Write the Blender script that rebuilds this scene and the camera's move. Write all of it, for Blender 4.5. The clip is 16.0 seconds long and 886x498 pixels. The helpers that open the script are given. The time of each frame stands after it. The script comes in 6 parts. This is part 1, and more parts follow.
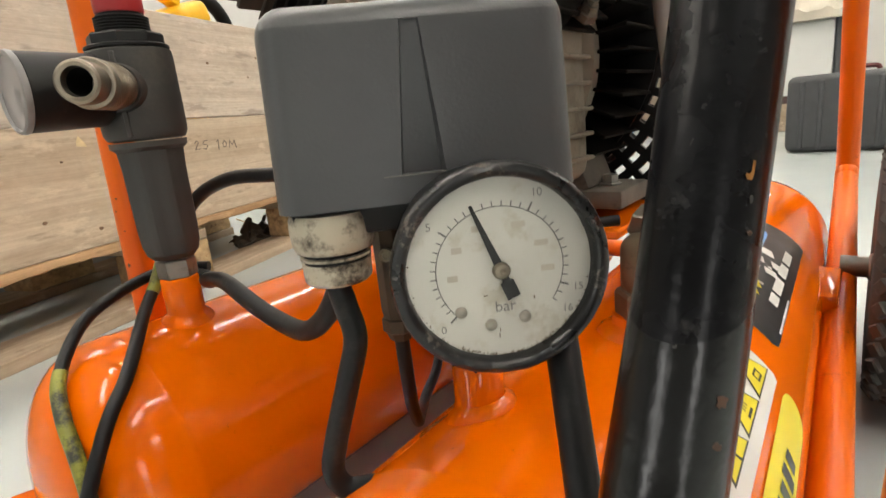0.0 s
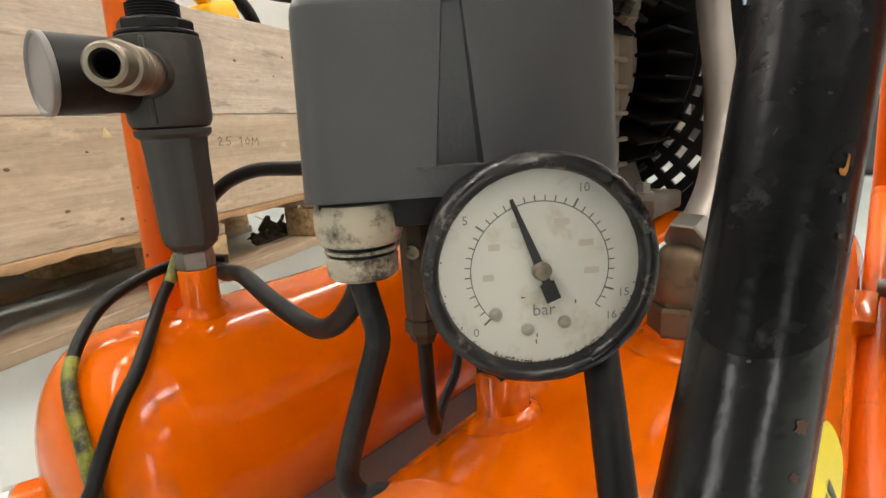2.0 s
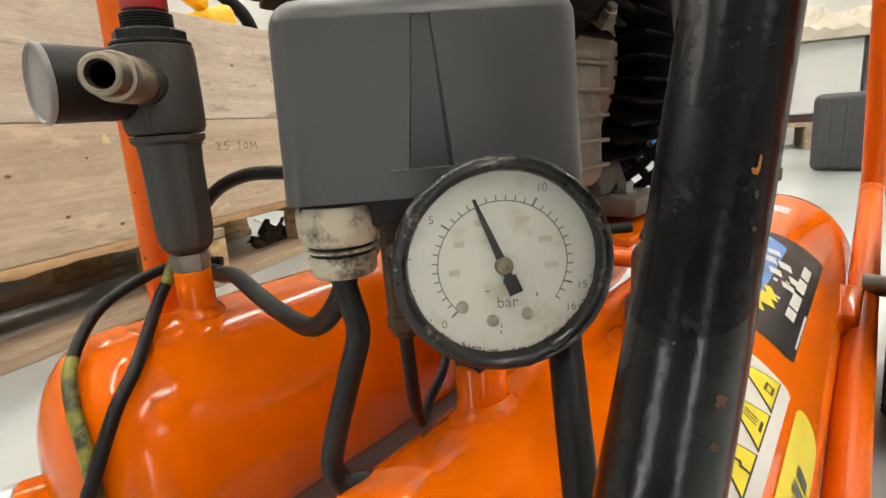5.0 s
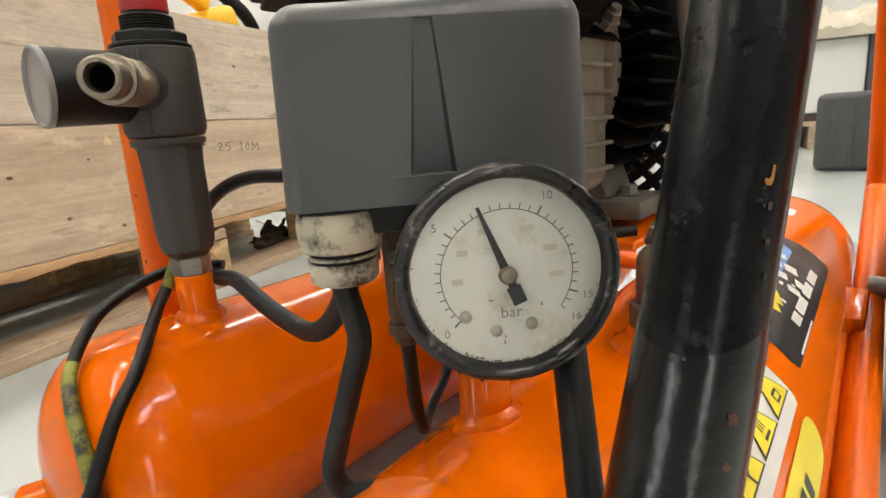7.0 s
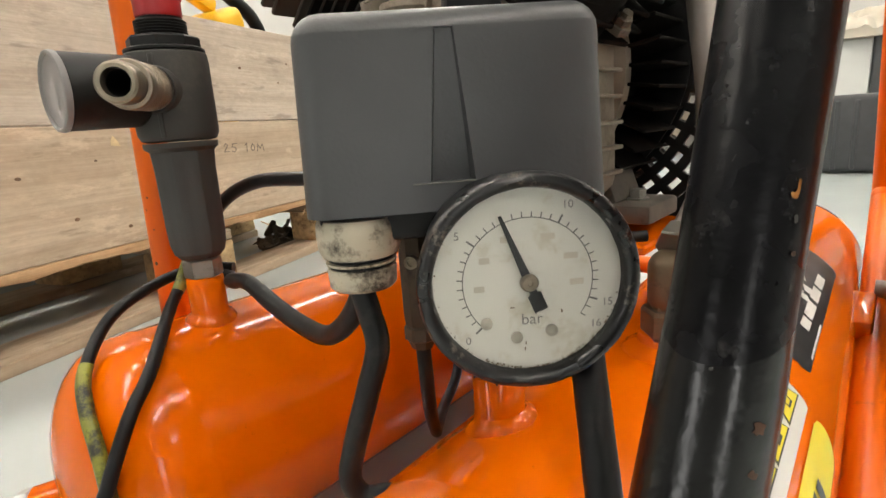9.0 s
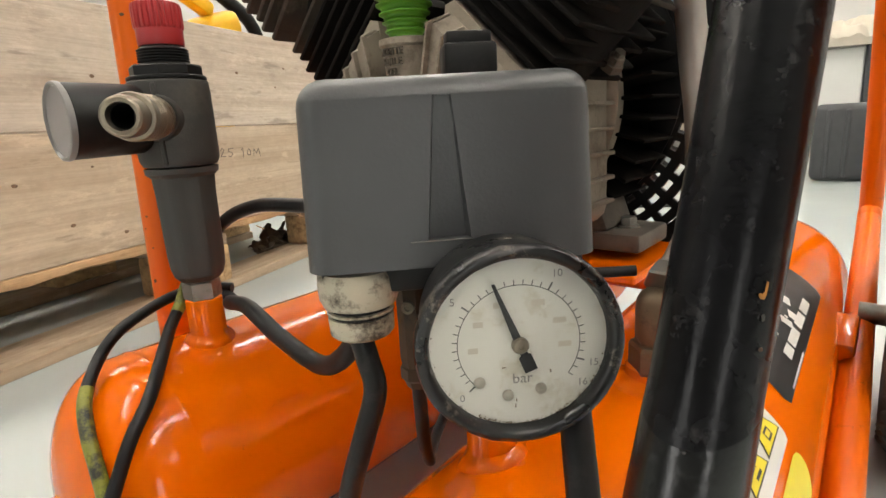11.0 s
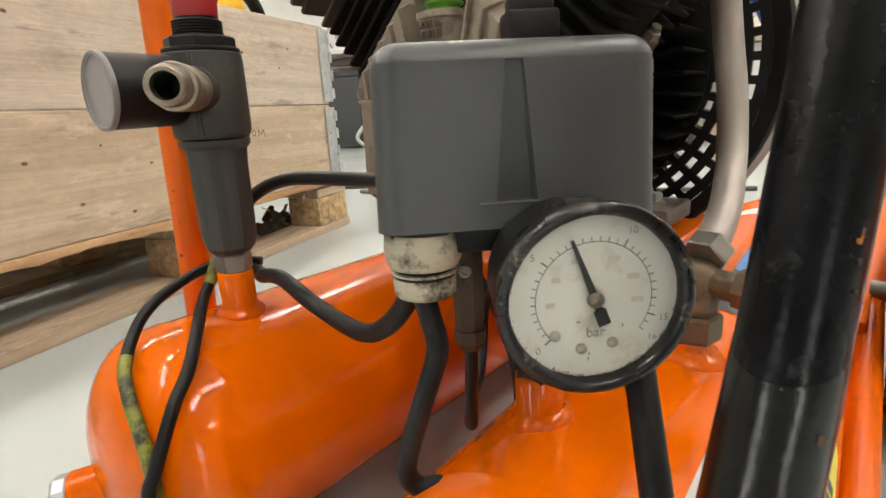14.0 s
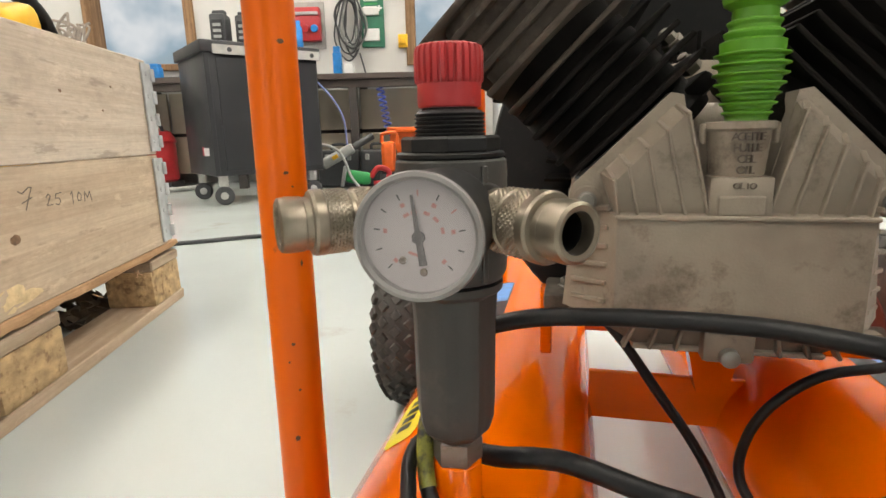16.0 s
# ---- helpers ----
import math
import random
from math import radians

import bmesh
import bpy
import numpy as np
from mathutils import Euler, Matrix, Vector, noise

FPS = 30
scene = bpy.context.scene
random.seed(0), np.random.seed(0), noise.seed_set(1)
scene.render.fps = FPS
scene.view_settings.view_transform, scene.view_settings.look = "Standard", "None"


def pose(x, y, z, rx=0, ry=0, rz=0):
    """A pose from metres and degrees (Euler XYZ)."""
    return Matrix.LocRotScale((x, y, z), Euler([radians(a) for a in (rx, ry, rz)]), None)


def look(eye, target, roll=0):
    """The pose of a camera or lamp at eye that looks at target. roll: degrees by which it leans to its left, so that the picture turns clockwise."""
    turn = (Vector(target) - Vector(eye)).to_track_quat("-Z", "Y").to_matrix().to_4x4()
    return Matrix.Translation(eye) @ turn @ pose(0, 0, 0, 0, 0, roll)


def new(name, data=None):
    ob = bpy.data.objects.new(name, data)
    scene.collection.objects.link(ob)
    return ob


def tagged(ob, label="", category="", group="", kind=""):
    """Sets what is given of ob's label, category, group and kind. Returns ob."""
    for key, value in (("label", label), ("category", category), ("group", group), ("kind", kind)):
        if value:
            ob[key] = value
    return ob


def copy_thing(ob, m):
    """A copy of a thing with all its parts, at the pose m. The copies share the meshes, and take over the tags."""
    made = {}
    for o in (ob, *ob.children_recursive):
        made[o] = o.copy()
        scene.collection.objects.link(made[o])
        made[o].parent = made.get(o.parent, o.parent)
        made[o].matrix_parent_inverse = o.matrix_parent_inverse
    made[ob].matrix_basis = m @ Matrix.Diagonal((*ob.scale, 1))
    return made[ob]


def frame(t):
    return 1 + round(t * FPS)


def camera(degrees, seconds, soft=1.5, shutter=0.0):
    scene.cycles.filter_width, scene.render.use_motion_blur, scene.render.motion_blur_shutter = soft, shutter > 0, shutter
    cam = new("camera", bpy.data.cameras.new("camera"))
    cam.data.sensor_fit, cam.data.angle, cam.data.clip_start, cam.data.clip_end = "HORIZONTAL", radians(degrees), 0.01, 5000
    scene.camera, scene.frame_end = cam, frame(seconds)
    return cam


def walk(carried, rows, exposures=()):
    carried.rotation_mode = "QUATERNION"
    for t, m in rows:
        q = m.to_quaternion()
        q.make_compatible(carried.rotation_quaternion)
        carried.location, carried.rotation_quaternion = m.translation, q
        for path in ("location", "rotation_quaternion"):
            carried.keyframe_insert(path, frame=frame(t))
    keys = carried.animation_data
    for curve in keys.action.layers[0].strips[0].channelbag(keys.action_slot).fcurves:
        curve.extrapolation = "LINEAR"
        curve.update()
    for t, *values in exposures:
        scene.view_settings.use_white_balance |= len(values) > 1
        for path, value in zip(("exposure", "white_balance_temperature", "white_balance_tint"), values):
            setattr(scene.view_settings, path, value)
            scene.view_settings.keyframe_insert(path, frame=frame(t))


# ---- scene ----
cam = camera(79.2, 16.0, 1.5, 0.4)
PATH = [
    (0, (0.0918, 0.0389, 0.3041), (-0.7303, 1.7957, -0.1838), -5.70),
    (0.5, (0.0907, 0.0471, 0.3103), (-0.7666, 1.7948, -0.1485), -5.05),
    (1, (0.0849, 0.0501, 0.3016), (-0.7860, 1.7881, -0.1686), -3.44),
    (1.5, (0.0870, 0.0488, 0.2988), (-0.7773, 1.7918, -0.1646), -3.13),
    (2, (0.0824, 0.0451, 0.2988), (-0.7900, 1.7860, -0.1576), -3.49),
    (2.5, (0.0888, 0.0466, 0.2944), (-0.7907, 1.7836, -0.1631), -3.59),
    (3, (0.0895, 0.0439, 0.2924), (-0.8014, 1.7753, -0.1642), -4.43),
    (3.5, (0.0938, 0.0437, 0.2952), (-0.7930, 1.7778, -0.1595), -4.73),
    (4, (0.0964, 0.0432, 0.2951), (-0.7875, 1.7790, -0.1583), -4.62),
    (4.5, (0.0963, 0.0422, 0.2976), (-0.7838, 1.7798, -0.1561), -4.44),
    (5, (0.0950, 0.0400, 0.2994), (-0.7828, 1.7797, -0.1514), -4.18),
    (7.5, (0.0924, 0.0434, 0.3012), (-0.7931, 1.7786, -0.1513), -4.29),
    (8, (0.0905, 0.0412, 0.3009), (-0.7906, 1.7771, -0.1578), -4.09),
    (8.5, (0.0901, 0.0422, 0.2984), (-0.7951, 1.7760, -0.1602), -3.99),
    (9, (0.0893, 0.0393, 0.3039), (-0.8017, 1.7728, -0.1445), -4.12),
    (9.5, (0.0885, 0.0401, 0.3102), (-0.8041, 1.7752, -0.1288), -4.26),
    (9.7, (0.0896, 0.0396, 0.3134), (-0.8019, 1.7765, -0.1210), -4.25),
    (11.8, (0.0918, 0.0270, 0.3254), (-0.7729, 1.7627, -0.1641), -3.00),
    (12, (0.0887, 0.0243, 0.3208), (-0.7786, 1.7562, -0.1776), -3.12),
    (12.5, (0.0817, 0.0242, 0.3170), (-0.7808, 1.7559, -0.1901), -3.49),
    (13, (0.0789, 0.0191, 0.3142), (-0.7855, 1.7505, -0.1909), -3.37),
    (13.5, (0.0777, 0.0185, 0.3166), (-0.7970, 1.7460, -0.1841), -3.20),
    (14, (0.0713, 0.0183, 0.3187), (-0.7770, 1.7568, -0.1894), -2.92),
    (14.2, (0.0565, 0.0138, 0.3301), (-0.7473, 1.7715, -0.1841), -2.68),
    (14.4, (0.0237, -0.0027, 0.3504), (-0.6734, 1.7898, -0.1981), -3.93),
    (14.5, (0.0026, -0.0106, 0.3581), (-0.6696, 1.7915, -0.1901), -4.36),
    (14.6, (-0.0389, -0.0249, 0.3752), (-0.5566, 1.8092, -0.2314), -2.71),
    (14.8, (-0.1060, -0.0148, 0.3800), (-0.4673, 1.8595, -0.2168), -1.59),
    (15, (-0.1582, 0.0003, 0.3841), (-0.3218, 1.9255, -0.1322), -1.14),
    (15.3, (-0.1990, 0.0292, 0.3815), (-0.2422, 1.9799, -0.0579), -0.96),
    (15.5, (-0.2172, 0.0382, 0.3767), (-0.2237, 1.9920, -0.0507), -1.46),
    (15.8, (-0.2321, 0.0445, 0.3742), (-0.2208, 2.0009, -0.0411), -1.36),
    (16, (-0.2377, 0.0464, 0.3718), (-0.2233, 2.0022, -0.0460), -1.45),
]
walk(cam, [(t, look(eye, target, roll)) for t, eye, target, roll in PATH])
# ---- light ----
scene.view_settings.exposure = 0.0
world = bpy.data.worlds.new("world")
scene.world = world
world.use_nodes = True
world.node_tree.nodes["Background"].inputs[0].default_value = (0.75, 0.85, 1.0, 1)
world.node_tree.nodes["Background"].inputs[1].default_value = 0.6


# ---- mesh helpers ----
ORIGIN = {}
PLACE = [Matrix.Identity(4)]  # where the group being built sits in its thing


def group_at(pivot=(0, 0, 0), shift=(0, 0, 0), scale=1.0):
    """Moves and scales, about a pivot, all parts built after this call."""
    PLACE[0] = Matrix.Translation(Vector(pivot) + Vector(shift)) @ Matrix.Scale(scale, 4) @ Matrix.Translation(-Vector(pivot))


def thing(name, origin=(0, 0, 0), turn=0.0, label="", category="", group="", kind=""):
    """An Empty at the base of a thing. Its parts are written in the thing's own frame: turned, but not shifted."""
    e = new(name)
    e.empty_display_size = 0.1
    e.matrix_world = pose(0, 0, 0, 0, 0, turn) @ Matrix.Translation(origin)
    ORIGIN[e.name] = Vector(origin)
    return tagged(e, label, category, group, kind)


def part(name, bm, material, parent=None, label="", sharp=35):
    me = bpy.data.meshes.new(name)
    bm.normal_update()
    bm.to_mesh(me)
    bm.free()
    me.materials.append(material)
    me.polygons.foreach_set("use_smooth", [True] * len(me.polygons))
    me.set_sharp_from_angle(angle=radians(sharp))
    ob = new(name, me)
    if parent:
        ob.parent = parent
        if parent.name in ORIGIN:
            ob.matrix_local = Matrix.Translation(-ORIGIN[parent.name]) @ PLACE[0]
    return tagged(ob, label)


def add(bm, other, m=None):
    """Joins another bmesh, moved by m, to bm."""
    if m is not None:
        bmesh.ops.transform(other, matrix=m, verts=other.verts)
    me = bpy.data.meshes.new("tmp")
    other.to_mesh(me)
    other.free()
    bm.from_mesh(me)
    bpy.data.meshes.remove(me)
    return bm


def B():
    return bmesh.new()


def rbox(size, m=None, bevel=0.002, segments=2, bm=None):
    b = B()
    bmesh.ops.create_cube(b, size=1.0, matrix=Matrix.Diagonal((*size, 1)))
    if bevel:
        bmesh.ops.bevel(b, geom=b.edges[:], offset=bevel, segments=segments, profile=0.5, affect="EDGES")
    return add(bm or B(), b, m)


def at(x, y, z, rx=0, ry=0, rz=0):
    return pose(x, y, z, rx, ry, rz)


def lathe(profile, m=None, seg=32, bm=None, cap=True):
    """A turned shape about z from (radius, height) pairs."""
    b = B()
    rings = []
    for r, z in profile:
        rings.append([b.verts.new((max(r, 1e-5) * math.cos(a), max(r, 1e-5) * math.sin(a), z)) for a in (2 * math.pi * k / seg for k in range(seg))])
    for lo, hi in zip(rings, rings[1:]):
        for k in range(seg):
            b.faces.new((lo[k], lo[(k + 1) % seg], hi[(k + 1) % seg], hi[k]))
    if cap:
        b.faces.new(rings[0][::-1])
        b.faces.new(rings[-1])
    return add(bm or B(), b, m)


def spline(pts, n=8):
    """Points along a Catmull-Rom curve."""
    p = [Vector(q) for q in pts]
    p = [p[0] * 2 - p[1]] + p + [p[-1] * 2 - p[-2]]
    out = []
    for a, b, c, d in zip(p, p[1:], p[2:], p[3:]):
        for k in range(n):
            t = k / n
            out.append(0.5 * (2 * b + (c - a) * t + (2 * a - 5 * b + 4 * c - d) * t * t + (3 * b - a - 3 * c + d) * t ** 3))
    return out + [p[-2]]


def tube(pts, r, seg=12, n=8, bm=None, smooth=True, radii=None):
    """A round tube along points."""
    b = B()
    path = spline(pts, n) if smooth else [Vector(q) for q in pts]
    t0 = (path[1] - path[0]).normalized()
    u = t0.orthogonal().normalized()
    rings = []
    for i, p in enumerate(path):
        t = (path[min(i + 1, len(path) - 1)] - path[max(i - 1, 0)]).normalized()
        u = (u - t * u.dot(t)).normalized()
        v = t.cross(u)
        rr = radii(i / (len(path) - 1)) * r if radii else r
        rings.append([b.verts.new(p + rr * (u * math.cos(a) + v * math.sin(a))) for a in (2 * math.pi * k / seg for k in range(seg))])
    for lo, hi in zip(rings, rings[1:]):
        for k in range(seg):
            b.faces.new((lo[k], lo[(k + 1) % seg], hi[(k + 1) % seg], hi[k]))
    b.faces.new(rings[0][::-1])
    b.faces.new(rings[-1])
    return add(bm or B(), b)


def prism(outline, y0, y1, m=None, bevel=0.0, bm=None):
    """An outline of (x, z) pairs, given anticlockwise as seen from -y, drawn out from y0 to y1."""
    b = B()
    f = [b.verts.new((x, y0, z)) for x, z in outline]
    k = [b.verts.new((x, y1, z)) for x, z in outline]
    n = len(outline)
    b.faces.new(f)
    b.faces.new(k[::-1])
    for i in range(n):
        b.faces.new((f[(i + 1) % n], f[i], k[i], k[(i + 1) % n]))
    if bevel:
        bmesh.ops.bevel(b, geom=b.edges[:], offset=bevel, segments=2, profile=0.5, affect="EDGES")
    return add(bm or B(), b, m)


def axis_to(p, q):
    """A pose whose z runs from p to q, at p."""
    d = Vector(q) - Vector(p)
    return Matrix.Translation(p) @ d.to_track_quat("Z", "Y").to_matrix().to_4x4()


def rod(p, q, r, seg=20, bevel=0.0, bm=None):
    h = (Vector(q) - Vector(p)).length
    e = min(bevel, r * 0.5, h * 0.4)
    prof = [(r - e, 0), (r, e), (r, h - e), (r - e, h)] if e else [(r, 0), (r, h)]
    return lathe(prof, axis_to(p, q), seg, bm)


def text_mesh(body, size, m, depth=0.0, bm=None, align="CENTER"):
    c = bpy.data.curves.new("t", "FONT")
    c.body, c.size, c.extrude, c.align_x, c.align_y = body, size, depth, align, "CENTER"
    o = bpy.data.objects.new("t", c)
    me = bpy.data.meshes.new_from_object(o)
    b = B()
    b.from_mesh(me)
    bpy.data.objects.remove(o)
    bpy.data.curves.remove(c)
    bpy.data.meshes.remove(me)
    return add(bm or B(), b, m)


# ---- materials ----
def mat(name, colour, rough=0.5, metal=0.0, vary=0.12, scale=30.0, bump=0.0, bump_scale=200.0, coat=0.0, dirt=None, dirt_amount=0.0, dirt_scale=12.0, stretch=(1, 1, 1), spec=0.5, per_object=0.0, rvary=0.12):
    m = bpy.data.materials.new(name)
    m.use_nodes = True
    n, l = m.node_tree.nodes, m.node_tree.links
    p = n["Principled BSDF"]
    tc = n.new("ShaderNodeTexCoord")
    mp = n.new("ShaderNodeMapping")
    mp.inputs["Scale"].default_value = stretch
    l.new(tc.outputs["Object"], mp.inputs["Vector"])
    big = n.new("ShaderNodeTexNoise")
    big.inputs["Scale"].default_value, big.inputs["Detail"].default_value = scale, 6
    l.new(mp.outputs[0], big.inputs["Vector"])
    ramp = n.new("ShaderNodeMapRange")
    ramp.inputs["From Min"].default_value, ramp.inputs["From Max"].default_value = 0.3, 0.7
    ramp.inputs["To Min"].default_value, ramp.inputs["To Max"].default_value = 1 - vary, 1 + vary
    l.new(big.outputs["Fac"], ramp.inputs["Value"])
    mul = n.new("ShaderNodeMix")
    mul.data_type, mul.blend_type = "RGBA", "MULTIPLY"
    mul.inputs[0].default_value = 1.0
    mul.inputs[6].default_value = (*colour, 1)
    l.new(ramp.outputs[0], mul.inputs[7])
    out = mul.outputs[2]
    if per_object:
        oi = n.new("ShaderNodeObjectInfo")
        r2 = n.new("ShaderNodeMapRange")
        r2.inputs["To Min"].default_value, r2.inputs["To Max"].default_value = 1 - per_object, 1 + per_object
        l.new(oi.outputs["Random"], r2.inputs["Value"])
        m3 = n.new("ShaderNodeMix")
        m3.data_type, m3.blend_type = "RGBA", "MULTIPLY"
        m3.inputs[0].default_value = 1.0
        l.new(out, m3.inputs[6])
        l.new(r2.outputs[0], m3.inputs[7])
        out = m3.outputs[2]
    if dirt:
        dn = n.new("ShaderNodeTexNoise")
        dn.inputs["Scale"].default_value, dn.inputs["Detail"].default_value, dn.inputs["Roughness"].default_value = dirt_scale, 10, 0.72
        l.new(tc.outputs["Object"], dn.inputs["Vector"])
        dr = n.new("ShaderNodeMapRange")
        dr.inputs["From Min"].default_value, dr.inputs["From Max"].default_value = 0.62 - 0.3 * dirt_amount, 0.72 - 0.2 * dirt_amount
        l.new(dn.outputs["Fac"], dr.inputs["Value"])
        dm = n.new("ShaderNodeMix")
        dm.data_type = "RGBA"
        dm.inputs[7].default_value = (*dirt, 1)
        l.new(dr.outputs[0], dm.inputs[0])
        l.new(out, dm.inputs[6])
        out = dm.outputs[2]
    l.new(out, p.inputs["Base Color"])
    rr = n.new("ShaderNodeMapRange")
    rr.inputs["To Min"].default_value, rr.inputs["To Max"].default_value = max(0.02, rough - rvary), min(1, rough + rvary)
    l.new(big.outputs["Fac"], rr.inputs["Value"])
    l.new(rr.outputs[0], p.inputs["Roughness"])
    p.inputs["Metallic"].default_value = metal
    p.inputs["Specular IOR Level"].default_value = spec
    p.inputs["Coat Weight"].default_value = coat
    p.inputs["Coat Roughness"].default_value = 0.06
    if bump:
        fn = n.new("ShaderNodeTexNoise")
        fn.inputs["Scale"].default_value, fn.inputs["Detail"].default_value = bump_scale, 4
        l.new(mp.outputs[0], fn.inputs["Vector"])
        bp = n.new("ShaderNodeBump")
        bp.inputs["Strength"].default_value, bp.inputs["Distance"].default_value = bump, 0.001
        l.new(fn.outputs["Fac"], bp.inputs["Height"])
        l.new(bp.outputs[0], p.inputs["Normal"])
    return m


def wood(name, colour, dark, along="y", per_object=0.1, ring=26.0):
    """Sawn softwood with grain along one axis, in object coordinates: soft bands, fine saw lines, pale scuffs and grey stains."""
    m = bpy.data.materials.new(name)
    m.use_nodes = True
    n, l = m.node_tree.nodes, m.node_tree.links
    p = n["Principled BSDF"]
    tc, oi = n.new("ShaderNodeTexCoord"), n.new("ShaderNodeObjectInfo")
    shift, spread = n.new("ShaderNodeVectorMath"), n.new("ShaderNodeMath")
    shift.operation, spread.operation, spread.inputs[1].default_value = "ADD", "MULTIPLY", 7.0
    l.new(oi.outputs["Random"], spread.inputs[0])
    l.new(tc.outputs["Object"], shift.inputs[0])
    l.new(spread.outputs[0], shift.inputs[1])

    def layer(scale, squeeze, detail, rough, lo, hi, out_lo, out_hi, distort=0.0):
        mp, nz, mr = n.new("ShaderNodeMapping"), n.new("ShaderNodeTexNoise"), n.new("ShaderNodeMapRange")
        sc = [1.0, 1.0, 1.0]
        sc["xyz".index(along)] = squeeze
        mp.inputs["Scale"].default_value = sc
        l.new(shift.outputs[0], mp.inputs["Vector"])
        nz.inputs["Scale"].default_value, nz.inputs["Detail"].default_value, nz.inputs["Roughness"].default_value, nz.inputs["Distortion"].default_value = scale, detail, rough, distort
        l.new(mp.outputs[0], nz.inputs["Vector"])
        mr.inputs["From Min"].default_value, mr.inputs["From Max"].default_value = lo, hi
        mr.inputs["To Min"].default_value, mr.inputs["To Max"].default_value = out_lo, out_hi
        l.new(nz.outputs["Fac"], mr.inputs["Value"])
        return mr.outputs[0]

    def blend(fac, a, b, mode="MIX"):
        mx = n.new("ShaderNodeMix")
        mx.data_type, mx.blend_type = "RGBA", mode
        for k, v in ((0, fac), (6, a), (7, b)):
            if isinstance(v, (int, float)):
                mx.inputs[k].default_value = v
            elif isinstance(v, tuple):
                mx.inputs[k].default_value = (*v, 1)
            else:
                l.new(v, mx.inputs[k])
        return mx.outputs[2]

    bands = layer(ring, 0.035, 4, 0.55, 0.38, 0.62, 0.0, 1.0, 0.6)
    fine = layer(ring * 11, 0.03, 3, 0.6, 0.3, 0.7, 0.89, 1.08)
    speck = layer(90.0, 0.5, 6, 0.7, 0.3, 0.7, 0.90, 1.08)
    col = blend(bands, dark, colour)
    col = blend(1.0, col, fine, "MULTIPLY")
    col = blend(1.0, col, speck, "MULTIPLY")
    tone = n.new("ShaderNodeMapRange")
    tone.inputs["To Min"].default_value, tone.inputs["To Max"].default_value = 1 - per_object, 1 + per_object
    l.new(oi.outputs["Random"], tone.inputs["Value"])
    col = blend(1.0, col, tone.outputs[0], "MULTIPLY")
    pale = tuple(min(0.8, c * 1.35) for c in colour)
    col = blend(layer(34.0, 0.25, 8, 0.75, 0.58, 0.70, 0.0, 0.55), col, pale)
    grime = tuple(c * 0.55 for c in dark)
    col = blend(layer(9.0, 0.6, 10, 0.75, 0.56, 0.74, 0.0, 0.62), col, grime)
    col = blend(layer(60.0, 0.18, 5, 0.65, 0.59, 0.68, 0.0, 0.62), col, grime)
    col = blend(layer(24.0, 0.35, 7, 0.7, 0.58, 0.66, 0.0, 0.5), col, pale)
    col = blend(layer(5.0, 0.8, 6, 0.65, 0.45, 0.70, 0.0, 0.35), col, tuple(c * 0.8 for c in dark))
    l.new(col, p.inputs["Base Color"])
    p.inputs["Roughness"].default_value = 0.75
    bp = n.new("ShaderNodeBump")
    bp.inputs["Strength"].default_value, bp.inputs["Distance"].default_value = 0.5, 0.001
    l.new(fine, bp.inputs["Height"])
    l.new(bp.outputs[0], p.inputs["Normal"])
    return m


def glow(name, colour, strength):
    m = bpy.data.materials.new(name)
    m.use_nodes = True
    n, l = m.node_tree.nodes, m.node_tree.links
    e = n.new("ShaderNodeEmission")
    e.inputs[0].default_value, e.inputs[1].default_value = (*colour, 1), strength
    l.new(e.outputs[0], n["Material Output"].inputs[0])
    return m


def glass(name, rough=0.02, tint=(1, 1, 1)):
    """Thin clear cover: mostly see-through with a mirror gloss."""
    m = bpy.data.materials.new(name)
    m.use_nodes = True
    n, l = m.node_tree.nodes, m.node_tree.links
    t, g, f, x = n.new("ShaderNodeBsdfTransparent"), n.new("ShaderNodeBsdfGlossy"), n.new("ShaderNodeFresnel"), n.new("ShaderNodeMixShader")
    t.inputs[0].default_value = (*tint, 1)
    g.inputs["Roughness"].default_value = rough
    f.inputs[0].default_value = 1.4
    l.new(f.outputs[0], x.inputs[0])
    l.new(t.outputs[0], x.inputs[1])
    l.new(g.outputs[0], x.inputs[2])
    l.new(x.outputs[0], n["Material Output"].inputs[0])
    return m


M_ORANGE = mat("orange_enamel", (0.72, 0.125, 0.0), 0.11, vary=0.07, scale=9, spec=0.25, dirt=(0.30, 0.06, 0.012), dirt_amount=-0.10, dirt_scale=55, bump=0.008, bump_scale=22, rvary=0.03)
M_BLACK = mat("black_rubber", (0.005, 0.005, 0.0055), 0.45, vary=0.4, scale=25, dirt=(0.020, 0.018, 0.016), dirt_amount=0.24, dirt_scale=30, bump=0.1, bump_scale=300, spec=0.3)
M_GRIP = mat("black_grip_vinyl", (0.0028, 0.0028, 0.0036), 0.26, vary=0.4, scale=60, dirt=(0.026, 0.025, 0.025), dirt_amount=0.14, dirt_scale=190, bump=0.20, bump_scale=260, spec=0.22, rvary=0.12)
M_SLEEVE = mat("stretched_black_vinyl", (0.0036, 0.0036, 0.0039), 0.24, vary=0.5, scale=45, dirt=(0.024, 0.0225, 0.020), dirt_amount=0.10, dirt_scale=140, bump=0.42, bump_scale=120, spec=0.50, rvary=0.12)
M_SWITCH = mat("charcoal_plastic", (0.054, 0.0555, 0.058), 0.42, vary=0.12, scale=14, dirt=(0.074, 0.073, 0.070), dirt_amount=0.22, dirt_scale=11, bump=0.10, bump_scale=700, spec=0.5, rvary=0.14)
